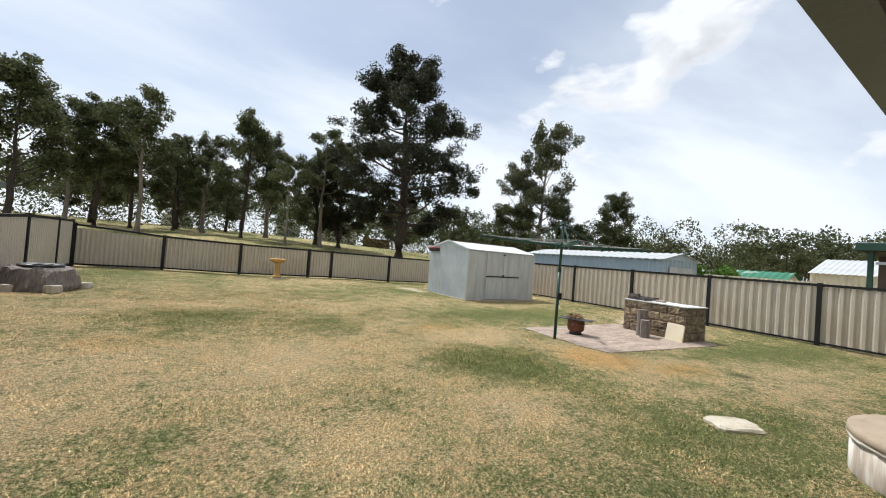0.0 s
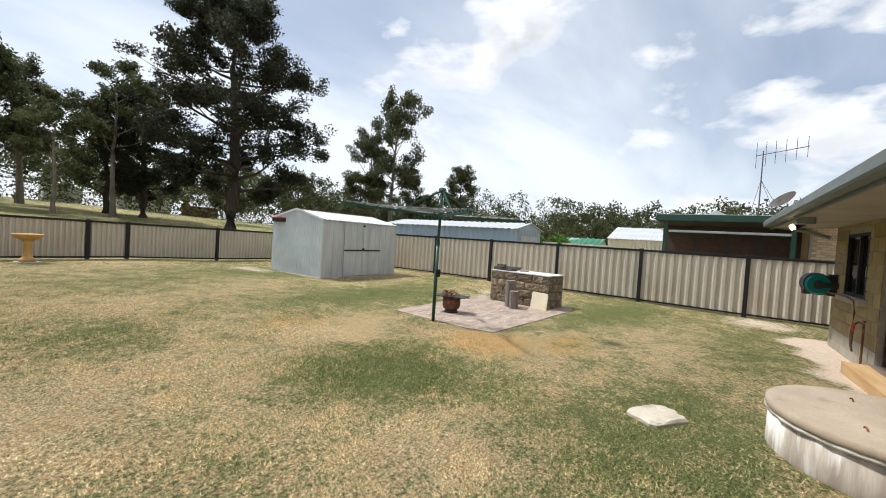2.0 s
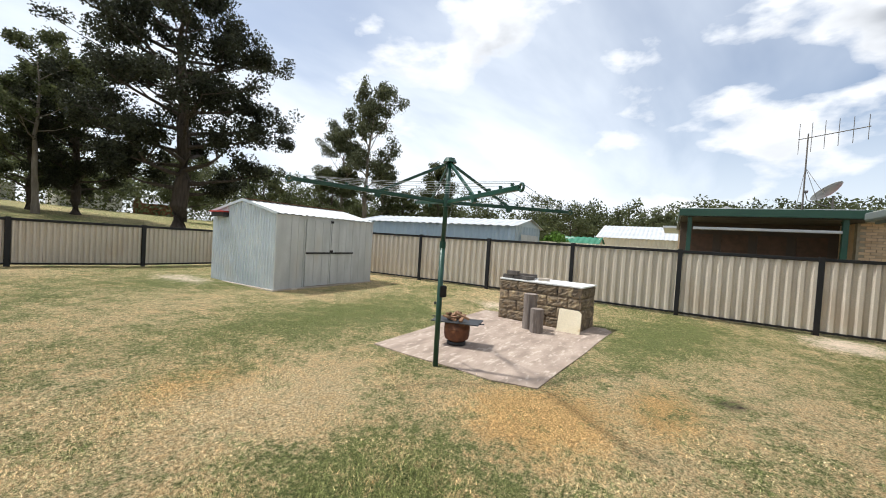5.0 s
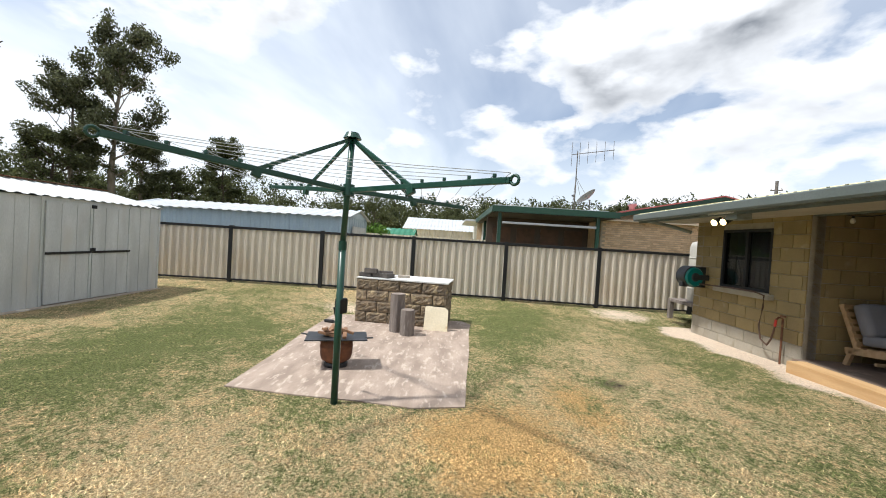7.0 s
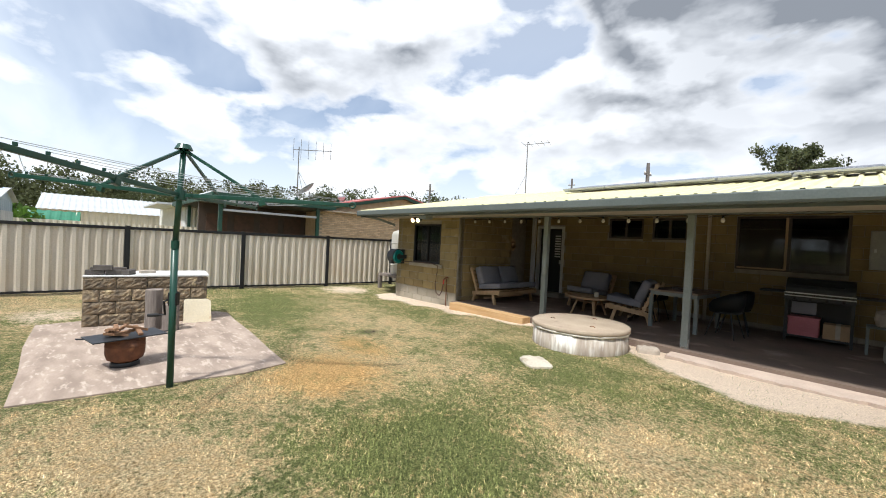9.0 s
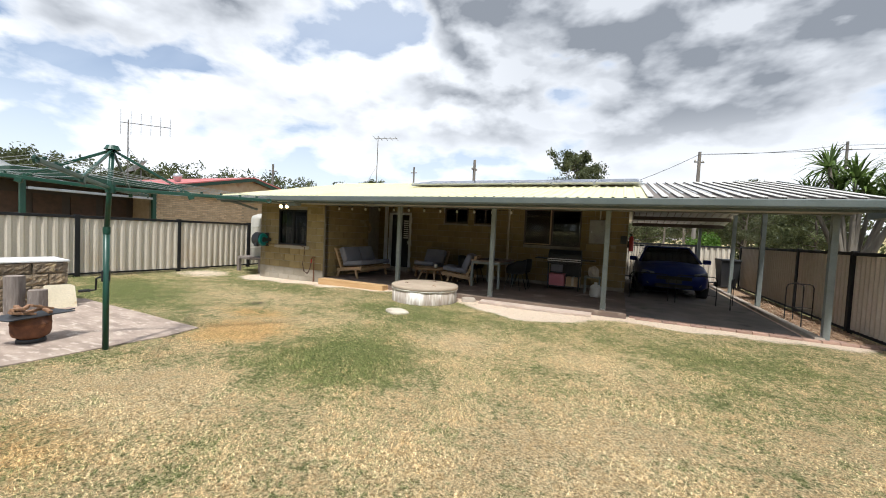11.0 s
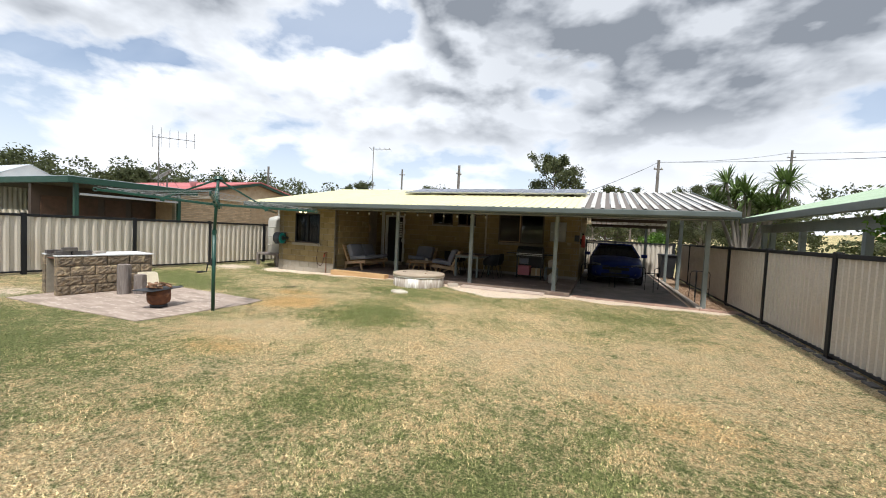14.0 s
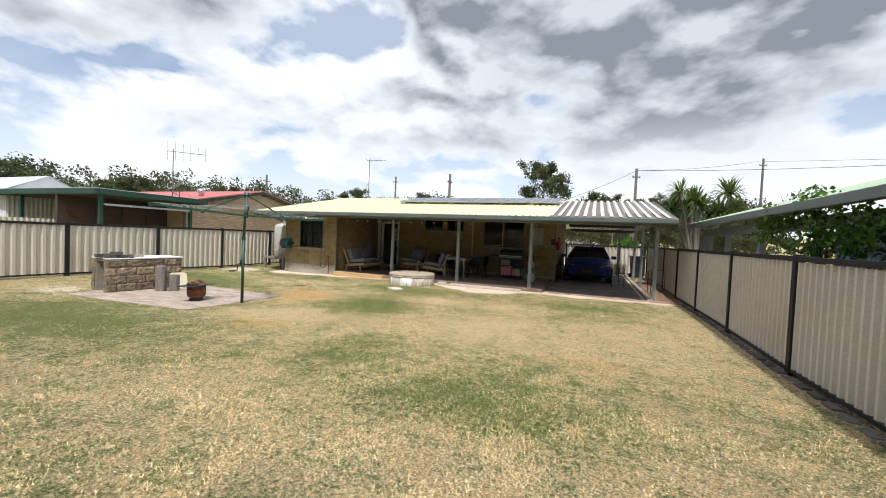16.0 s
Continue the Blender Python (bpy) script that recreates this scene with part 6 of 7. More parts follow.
car()
binn = thing("wheelie_bin", "dark charcoal wheelie bin beside the boundary fence", "bin", pose(-2.72, -8.9, 0.02, 0, 0, 5))
bm = bmesh.new()
lo = [bm.verts.new((x, y, 0.06)) for x, y in ((-0.22, -0.25), (0.22, -0.25), (0.22, 0.25), (-0.22, 0.25))]
hi = [bm.verts.new((x, y, 0.98)) for x, y in ((-0.29, -0.34), (0.29, -0.34), (0.29, 0.34), (-0.29, 0.34))]
bm.faces.new(lo[::-1])
bm.faces.new(hi)
for k in range(4):
    bm.faces.new((lo[k], lo[(k + 1) % 4], hi[(k + 1) % 4], hi[k]))
part("tub", bm, M_CHAR, binn)
part("lid", box(-0.31, 0.31, -0.36, 0.38, 0.98, 1.05, 0.02), M_CHAR, binn)
part("handle", rod((-0.25, -0.40, 0.98), (0.25, -0.40, 0.98), 0.018), M_EGREEN, binn)
for s in (-1, 1):
    part("wheel", rod((0.22 * s, -0.26, 0.1), (0.28 * s, -0.26, 0.1), 0.1, seg=20), M_RUBBER, binn)


def hoop_rail(x, y, yaw, w, h):
    t = thing("hoop_rail", "low black bent-tube rail standing by the carport", "rail", pose(x, y, 0.02, 0, 0, yaw), "carport rails")
    part("hoop", tube([(-w / 2, 0, 0), (-w / 2, 0, h - 0.08), (-w / 2 + 0.03, 0, h - 0.02), (-w / 2 + 0.09, 0, h), (w / 2 - 0.09, 0, h), (w / 2 - 0.03, 0, h - 0.02), (w / 2, 0, h - 0.08), (w / 2, 0, 0)], 0.012, 8), M_BLACK, t)
    part("mid_rail", rod((-w / 2, 0, h * 0.35), (w / 2, 0, h * 0.35), 0.008), M_BLACK, t)


for x, y, a, w, h in ((-2.55, -2.35, 80, 0.9, 0.82), (-2.75, -2.9, 20, 0.55, 0.78), (-1.75, -3.7, 75, 0.9, 0.72), (-1.0, -3.7, 8, 0.9, 0.72), (0.05, -3.8, -5, 0.9, 0.70)):
    hoop_rail(x, y, a, w, h)
# garden strip between the carport and the fence
sheet(-3.12, -2.38, -10.4, -0.75, -0.05, 0.085, M_CHIP, "mulch_bed", "strip of wood chip mulch along the fence", "garden bed")
solo("garden_edge", box(-2.40, -2.26, -10.3, -0.72, -0.04, 0.07, 0.012), M_CONC, "concrete garden edging by the carport", "edging", "structure")
rng_c = random.Random(8)
chips = bmesh.new()
for k in range(700):
    box(-0.03, 0.03, -0.012, 0.012, 0, 0.012, 0, chips, pose(rng_c.uniform(-3.1, -2.42), rng_c.uniform(-6.5, -0.8), 0.036 + rng_c.uniform(0, 0.02), rng_c.uniform(-25, 25), rng_c.uniform(-25, 25), rng_c.uniform(0, 180)))
solo("wood_chips", chips, M_CHIP, "scattered pale wood chips on the garden strip", "mulch", "stuff")
rear = [(0.62, -10.5), (-0.7, -10.5), (-2.0, -10.5), (-3.19, -10.5)]
fence("fence_south", "cream ribbed sheet-steel fence with black posts behind the carport", rear, [(0.0, 1.5)] * 4, 0.19)
gate = thing("carport_gate", "black steel gate leaf standing by the house wall", "gate", pose(0.30, -9.3, 0.02))
for z in (0.1, 1.35):
    part("rail", box(-0.55, 0.3, -0.02, 0.02, z, z + 0.04, 0.004), M_BLACK, gate)
for k in range(9):
    x = -0.53 + 0.10 * k
    part("bar", box(x - 0.01, x + 0.01, -0.01, 0.01, 0.02, 1.36, 0.002), M_BLACK, gate)
# clay paver edging in front of the carport and cement strip by the patio
edge = thing("paver_edging", "row of pinkish clay pavers along the carport edge", "edging", kind="structure")
pav = mesh_of("paver", box(-0.11, 0.11, -0.055, 0.055, -0.06, 0.035, 0.006), M_PAVER)
for k in range(16):
    for r in range(2):
        shared("paver", pav, edge, pose(0.45 - 0.232 * k - 0.11 * r, -0.85 + 0.125 * r + 0.004 * k, 0.0 + random.uniform(-0.008, 0.008), 0, 0, random.uniform(-3, 3)))
bm = bmesh.new()
n = 34
a, b, c = [], [], []
for k in range(n + 1):
    xx = 1.25 + 2.35 * k / n
    yy = -0.28 - 0.05 * math.sin(xx * 2.1) + random.uniform(-0.025, 0.025)
    a.append(bm.verts.new((xx, yy, 0.040 + random.uniform(-0.006, 0.006))))
    b.append(bm.verts.new((xx, -0.625, 0.050)))
    c.append(bm.verts.new((xx, yy - 0.012, -0.06)))
for k in range(n):
    bm.faces.new((a[k], a[k + 1], b[k + 1], b[k]))
    bm.faces.new((c[k], c[k + 1], a[k + 1], a[k]))
solo("cement_strip", bm, M_STRIP, "cracked cement strip along the patio edge", "edging", "structure")

# ---- trees ----


def quick_mesh(name, verts, faces, material):
    """A mesh from arrays: verts (n, 3) and faces (m, k), all of k corners."""
    me = bpy.data.meshes.new(name)
    m, k = faces.shape
    me.vertices.add(len(verts))
    me.vertices.foreach_set("co", np.ascontiguousarray(verts, dtype=np.float32).ravel())
    me.loops.add(m * k)
    me.loops.foreach_set("vertex_index", np.ascontiguousarray(faces, dtype=np.int32).ravel())
    me.polygons.add(m)
    me.polygons.foreach_set("loop_start", np.arange(0, m * k, k, dtype=np.int32))
    me.update(calc_edges=True)
    me.materials.append(material)
    return me


def leaf_mesh(name, pts, size, material, seed):
    """Small folded leaves at pts (n, 3)."""
    rng = np.random.default_rng(seed)
    P = np.asarray(pts)
    n = len(P)
    u = rng.normal(size=(n, 3))
    u /= np.linalg.norm(u, axis=1)[:, None]
    v = rng.normal(size=(n, 3))
    v -= (v * u).sum(1)[:, None] * u
    v /= np.linalg.norm(v, axis=1)[:, None]
    s = size * rng.uniform(0.6, 1.4, size=(n, 1))
    w = np.cross(u, v) * s * rng.uniform(-0.3, 0.3, size=(n, 1))
    V = np.stack((P - u * s, P + v * s * 0.55 + w, P + u * s, P - v * s * 0.55 + w), 1).reshape(-1, 3)
    return quick_mesh(name, V, np.arange(n * 4).reshape(-1, 4), material)


def ball(rng, n):
    """Points filling a ball, denser towards its shell."""
    v = rng.normal(size=(n, 3))
    v /= np.linalg.norm(v, axis=1)[:, None]
    return v * (rng.random((n, 1)) ** 0.45)


def stalk(V, F, pts, rad, seg):
    """Adds a tapering tube through pts to the lists V and F."""
    k0 = len(V)
    for i, p in enumerate(pts):
        d = (pts[min(i + 1, len(pts) - 1)] - pts[max(i - 1, 0)]).normalized()
        q = d.to_track_quat("Z", "Y")
        for k in range(seg):
            V.append(p + q @ Vector((rad[i] * math.cos(2 * math.pi * k / seg), rad[i] * math.sin(2 * math.pi * k / seg), 0)))
    for i in range(len(pts) - 1):
        for k in range(seg):
            a, b = k0 + i * seg + k, k0 + i * seg + (k + 1) % seg
            F.append((a, b, b + seg, a + seg))


def limb(V, F, p, d, length, r, rng, tips, depth, rise, spread, bend=0.28):
    """A tapering bent limb with side branches; the leafy ends are gathered in tips."""
    n = 4 if depth > 1 else 3
    pts, rad = [p.copy()], [r]
    q, e = p.copy(), d.normalized()
    for k in range(n):
        e = (e + Vector((rng.uniform(-bend, bend), rng.uniform(-bend, bend), rise * 0.3 + rng.uniform(-bend, bend) * 0.5))).normalized()
        q = q + e * (length / n)
        pts.append(q.copy())
        rad.append(max(r * (1 - 0.75 * (k + 1) / n), 0.008))
    stalk(V, F, pts, rad, 6 if depth > 1 else 4 if depth else 3)
    if depth < 2:
        tips.append(pts[-1])
    if depth > 0:
        for k in range(4 if depth > 1 else 3):
            i = rng.choice((n - 2, n - 1, n - 1, n))
            a = rng.uniform(0, 2 * math.pi)
            dd = (e + Vector((math.cos(a), math.sin(a), rng.uniform(-0.25, 0.5))) * spread).normalized()
            limb(V, F, pts[i], dd, length * rng.uniform(0.34, 0.56), rad[i] * 0.7 + 0.006, rng, tips, depth - 1, rise, spread, bend)


# share of the height where the limbs start, their number, upward set, reach at the foot, middle and top of the crown, rise, size of a leaf clump
HABITS = {"pine": (0.15, 50, 0.12, (0.22, 0.33, 0.12), 0.22, 0.62), "gum": (0.28, 17, 0.55, (0.26, 0.30, 0.15), 0.32, 0.72),
          "high": (0.48, 12, 0.45, (0.26, 0.27, 0.14), 0.22, 0.66), "round": (0.16, 22, 0.35, (0.38, 0.44, 0.24), 0.2, 0.72)}


def tree(name, label, height, trunk_r, habit, seed, leaves, leaf, bark, foliage, lean=0.0):
    rng = random.Random(seed)
    nr = np.random.default_rng(seed)
    start, count, upset, reach, rise, clump = HABITS[habit]
    t = thing(name, label, "tree", group="trees beyond the fence")
    V, F, spine = [], [], []
    x = y = 0.0
    n = 10
    for k in range(n + 1):
        spine.append(Vector((x, y, height * 0.93 * k / n)))
        x += rng.uniform(-0.012, 0.012) * height + lean * height / n
        y += rng.uniform(-0.012, 0.012) * height
    stalk(V, F, spine, [trunk_r * (1.3 if k == 0 else 1) * (1 - 0.90 * (k / n) ** 1.1) for k in range(n + 1)], 10)
    tips = [spine[-1].copy(), spine[-1] - Vector((0, 0, height * 0.03))]
    for k in range(count):
        g = k / (count - 1)
        f = start + (0.98 - start) * g
        i = min(int(f * n), n - 1)
        p = spine[i].lerp(spine[i + 1], f * n - i)
        a = k * 2.4 + rng.uniform(-0.6, 0.6)
        r = reach[0] + (reach[1] - reach[0]) * min(g / 0.4, 1) if g < 0.4 else reach[1] + (reach[2] - reach[1]) * ((g - 0.4) / 0.6) ** 1.5
        L = height * r * rng.uniform(0.6, 1.1) * 0.86
        limb(V, F, p, Vector((math.cos(a), math.sin(a), upset * (0.5 + g))), L, trunk_r * 0.34 * (1.1 - 0.75 * f), rng, tips, 2, rise, 0.95)
    ob = new("trunk", raw_mesh("trunk", [tuple(v) for v in V], F, bark))
    ob.parent = t
    tagged(ob, "bare trunk and limbs")
    per = max(leaves // len(tips), 4)
    pts = []
    for p in tips:
        m = int(per * rng.uniform(0.4, 1.6))
        sc = clump * rng.uniform(0.65, 1.3) * (1.0 if height > 10 else 0.75)
        pts.append(ball(nr, m) * (sc, sc, sc * 0.80) + np.array(p) + (0, 0, 0.1 * sc))
    ob = new("crown", leaf_mesh("crown", np.concatenate(pts), leaf, foliage, seed))
    ob.parent = t
    tagged(ob, "open crown of small leaf clumps")
    return t


def place(src, x, y, scale=1.0, yaw=0.0, z=None):
    m = Matrix.Translation((x, y, ground_z(x, y) - 0.1 if z is None else z)) @ Matrix.Rotation(yaw, 4, "Z") @ Matrix.Diagonal((*(scale / k for k in src.scale), 1))
    return copy_thing(src, m)


big = tree("pine_tree", "tall dark pine with a broad ragged crown beyond the fence", 17.0, 0.47, "pine", 11, 90000, 0.088, M_BARK, M_PINELEAF)
big.matrix_basis = Matrix.Translation((14.1, 28.2, ground_z(14.1, 28.2) - 0.1))
gum_a = tree("gum_tree", "tall slender gum tree with a sparse crown", 13.0, 0.30, "gum", 21, 17000, 0.11, M_BARKG, M_GUMLEAF, 0.03)
gum_a.matrix_basis = Matrix.Translation((43.6, 40.6, ground_z(43.6, 40.6) - 0.2)) @ Matrix.Diagonal((1.30, 1.30, 1.58, 1))
gum_b = tree("gum_tree", "gum tree with layered dark foliage", 12.0, 0.26, "gum", 33, 17000, 0.12, M_BARK, M_WOODS, -0.02)
gum_b.matrix_basis = Matrix.Translation((3.9, 41.8, ground_z(3.9, 41.8) - 0.2)) @ Matrix.Diagonal((0.9, 0.9, 0.95, 1))
gum_c = tree("gum_tree", "leaning pale-trunked gum with a high crown", 13.0, 0.24, "high", 47, 11000, 0.11, M_BARKG, M_WOODS, 0.03)
gum_c.matrix_basis = Matrix.Translation((-3.4, 35.8, ground_z(-3.4, 35.8) - 0.2)) @ Matrix.Diagonal((0.75, 0.75, 0.79, 1))
bush = tree("broad_tree", "rounded dense dark green tree", 8.0, 0.24, "round", 58, 14000, 0.10, M_BARK, M_WOODS)
bush.matrix_basis = Matrix.Translation((6.4, -46.0, -0.2)) @ Matrix.Diagonal((1.35, 1.35, 1.52, 1))
# trees of the paddock, from west to east
for src, x, y, s, a in ((gum_b, -9.2, 33.0, 0.78, 1.0), (gum_b, -12.5, 36.0, 0.90, 3.0), (gum_c, -7.6, 37.3, 0.66, 0.3), (gum_b, -6.4, 39.5, 0.78, 5.0), (gum_b, -4.6, 43.0, 0.75, 2.2),
                        (gum_b, -1.6, 45.0, 0.72, 4.0), (gum_a, 0.8, 47.0, 0.74, 1.0), (gum_a, 6.9, 47.4, 0.86, 2.5), (gum_c, 6.7, 35.4, 0.56, 0.5), (gum_c, 10.0, 36.6, 0.80, 4.1),
                        (big, 12.3, 38.2, 0.62, 1.2), (bush, 10.6, 40.5, 1.0, 1.7), (gum_b, -16.0, 39.0, 0.95, 0.8), (gum_b, -21.0, 42.0, 1.05, 2.8), (bush, -1.5, 50.0, 0.9, 2.0), (bush, -8.0, 48.0, 0.9, 4.0),
                        (gum_a, 41.6, 43.0, 1.12, 2.0), (gum_a, 45.6, 39.0, 0.82, 1.4), (bush, 40.0, 43.5, 1.05, 5.2), (gum_b, 50.3, 32.6, 0.92, 0.6), (bush, 33.0, 48.0, 0.85, 2.4), (bush, 47.0, 36.5, 0.8, 3.4), (bush, 20.5, 41.0, 0.75, 0.9), (bush, 3.5, 56.0, 0.95, 5.6)):
    place(src, x, y, s, a)
for src, x, y, s, a in ((bush, 18.9, -32, 0.78, 1), (bush, 26.6, -28.5, 0.80, 2), (bush, 39.8, -21.6, 0.75, 3), (bush, -0.4, -36, 0.86, 4), (bush, -9, -34, 0.85, 5), (bush, -12.5, -30, 0.7, 0.4), (bush, -6, -38, 0.8, 2.2),
                        (bush, 48, 4, 0.62, 1.1), (bush, 52, 14, 0.66, 2.1), (bush, 40, -12, 0.7, 3.1), (gum_a, -4, -30, 0.42, 1.0), (gum_a, 0.8, -27, 0.38, 2.0), (gum_a, -7.5, -27, 0.42, 3.0), (gum_c, -2.2, -25, 0.42, 0.7)):
    place(src, x, y, s, a)


def far_woods():
    """A ring of distant woods: clumped crowns of uneven height, lower scrub on the western hill."""
    rng = np.random.default_rng(5)
    P = []
    for k in range(900):
        a = rng.uniform(0, 2 * math.pi) if k < 560 else rng.uniform(0.5 * math.pi, 1.25 * math.pi)
        r = rng.uniform(56, 96) if k < 560 else rng.uniform(48, 66)
        if k >= 760:
            a, r = rng.uniform(-0.62, 1.75), rng.uniform(54, 76)
        x, y = 4 + r * math.sin(a), 4 + r * math.cos(a)
        if x < -30 and y > 0:
            continue
        h = rng.uniform(3.8, 8.8) * (1.05 if x > 20 else 1.0)
        if x < -24 and y < 10:
            if k % 3:
                continue
            h *= 0.4
        z0 = ground_z(x, y)
        w = rng.uniform(1.6, 3.4) * min(h / 5, 1)
        for c in range(9):
            cx, cy, cz = x + rng.normal() * w * 0.6, y + rng.normal() * w * 0.6, z0 + h * rng.uniform(0.45, 0.94)
            P.append(ball(rng, 56) * (w * 0.46, w * 0.46, h * 0.11) + (cx, cy, cz))
        P.append(rng.uniform(-1, 1, size=(90, 3)) * (w * 1.3, w * 1.3, h * 0.28) + (x, y, z0 + h * 0.26))
    tagged(new("far_woods", leaf_mesh("far_woods", np.concatenate(P), 0.185, M_WOODS, 6)), "distant uneven line of bush and gum trees", "woods", kind="stuff")


far_woods()


def palm():
    t = thing("dragon_tree", "branching strap-leaved dracaena with bare stems over the fence", "tree", Matrix.Translation((-4.15, -4.5, 0)))
    rng = random.Random(4)
    heads = []
    for k in range(11):
        a = k * 0.9 + 0.4
        top = Vector((0.95 * math.cos(a) * rng.uniform(0.3, 1.2) - 0.1, 0.85 * math.sin(a) * rng.uniform(0.3, 1.2), rng.uniform(2.5, 3.65)))
        mid = Vector((top.x * 0.35, top.y * 0.35, 1.5))
        bm = rod((0, 0, 0), mid, 0.09, 0.06, 8)
        rod(mid, top, 0.06, 0.035, 8, bm)
        heads.append(top)
        part("stem", bm, M_BARKG, t, "pale ringed stem")
    V, F = [], []
    for h in heads:
        for k in range(64):
            a, e = rng.uniform(0, 2 * math.pi), rng.uniform(-0.5, 1.3)
            d = Vector((math.cos(a) * math.cos(e), math.sin(a) * math.cos(e), math.sin(e)))
            s = d.cross(Vector((0, 0, 1))).normalized() * 0.022
            L = rng.uniform(0.55, 0.85)
            p0, p1, p2 = h, h + d * L * 0.6, h + d * L + Vector((0, 0, -0.10 - 0.1 * math.cos(e)))
            i = len(V)
            V += [p0 - s, p0 + s, p1 - s, p1 + s, p2]
            F += [(i, i + 1, i + 3, i + 2), (i + 2, i + 3, i + 4)]
    ob = new("leaves", raw_mesh("leaves", [tuple(v) for v in V], F, M_PALM))
    ob.parent = t
    tagged(ob, "rosettes of long strap leaves")


palm()


def shrub(name, label, x, y, z, w, h, n, size, material, seed):
    t = thing(name, label, "shrub", Matrix.Translation((x, y, z)))
    rng = np.random.default_rng(seed)
    bm = bmesh.new()
    r2 = random.Random(seed)
    cs = []
    for k in range(9):
        c = Vector((r2.uniform(-w, w) * 0.7, r2.uniform(-w, w) * 0.7, r2.uniform(0.35, 0.9) * h))
        rod((c.x * 0.2, c.y * 0.2, 0), c, 0.022, 0.010, 6, bm)
        cs.append(c)
    part("woody_base", bm, M_BARK, t)
    P = np.concatenate([ball(rng, n // 9) * (w * 0.42, w * 0.42, h * 0.24) + np.array(c) for c in cs])
    ob = new("foliage", leaf_mesh("foliage", P[P[:, 2] > 0.03], size, material, seed))
    ob.parent = t
    tagged(ob, "broad bright green leaves")


shrub("garden_shrub", "bright green shrub behind the carport fence", -2.3, -11.6, 0, 0.75, 1.95, 4000, 0.06, M_SHRUB, 3)
shrub("garden_shrub", "small green shrub by the neighbouring fence", 20.5, 8.2, 0, 1.1, 2.1, 2500, 0.08, M_SHRUB, 6)


# ---- neighbours ----
def gable_shed(name, label, x0, x1, y0, y1, ze, zr, wall_m, roof_m, category, ridge="y", pitch=0.3):
    s = thing(name, label, category, Matrix.Translation((x0, y0, 0)))
    w, d = x1 - x0, y1 - y0
    part("wall", ribbed(w, ze, pitch, 0.03), wall_m, s, m=Matrix.Translation((0, 0, 0)))
    part("wall", ribbed(w, ze, pitch, 0.03), wall_m, s, m=Matrix.Translation((0, d, 0)))
    for xx in (0, w):
        part("wall", ribbed(d, ze, pitch, 0.03), wall_m, s, m=Matrix.Translation((xx, 0, 0)) @ Matrix.Rotation(math.pi / 2, 4, "Z"))
    span = w if ridge == "y" else d
    for end in (0, 1):
        bm = bmesh.new()
        tri = ((0, ze), (span, ze), (span / 2, zr))
        if ridge == "y":
            vs = [[bm.verts.new((a, (d if end else 0) + o, b)) for a, b in tri] for o in (0, 0.03)]
        else:
            vs = [[bm.verts.new(((w if end else 0) + o, a, b)) for a, b in tri] for o in (0, 0.03)]
        bm.faces.new(vs[0])
        bm.faces.new(vs[1][::-1])
        for i in range(3):
            j = (i + 1) % 3
            bm.faces.new((vs[0][j], vs[0][i], vs[1][i], vs[1][j]))
        bmesh.ops.recalc_face_normals(bm, faces=bm.faces)
        part("gable", bm, wall_m, s)
    run, length = math.hypot(span / 2 + 0.15, zr - ze), (d if ridge == "y" else w) + 0.2
    a = math.atan2(zr - ze, span / 2 + 0.15)
    for sg in (0, 1):
        bm = ribbed(length, run, 0.3, 0.025, thick=0.01)
        bm.transform(Matrix.Rotation(radians(-90), 4, "X"))
        bmesh.ops.recalc_face_normals(bm, faces=bm.faces)
        m = Matrix.Translation((-0.1, -0.15, ze)) @ Matrix.Rotation(a, 4, "X")
        if sg:
            m = Matrix.Translation((-0.1, span + 0.15, ze)) @ Matrix.Rotation(-a, 4, "X") @ Matrix.Diagonal((1, -1, 1, 1))
        if ridge == "y":
            m = Matrix.Translation((span, 0, 0)) @ Matrix.Rotation(math.pi / 2, 4, "Z") @ m
        part("roof", bm, roof_m, s, "ribbed sheet roof", m=m)
    return s


bs = gable_shed("neighbour_shed", "long pale blue sheet-metal shed with a zinc roof beyond the fence", 14.55, 17.2, 7.45, 14.2, 2.02, 2.32, M_BLUEWALL, M_ZINC, "shed")
part("roller_door", ribbed(1.9, 1.75, 0.1, 0.012), M_GALV2, bs, "grey roller door", m=Matrix.Translation((0.4, -0.05, 0)))
gable_shed("far_cottage", "distant cream cottage with a pale iron roof", 35, 43, -2.0, 8.2, 2.35, 3.5, M_CREAM, M_ZINC, "house", "y")
gable_shed("far_shade_shed", "low green-roofed shade house in the distance", 23.0, 25.6, 6.3, 8.5, 1.5, 2.02, M_CREAM, M_TARP, "shed", "y")
solo("fence_far", ribbed(9.5, 1.62, 0.16, 0.03), M_CREAM, "pale cream picket fence beyond the neighbouring yard", "fence", "structure", m=Matrix.Translation((19.9, -1.2, 0)) @ Matrix.Rotation(math.pi / 2, 4, "Z"))
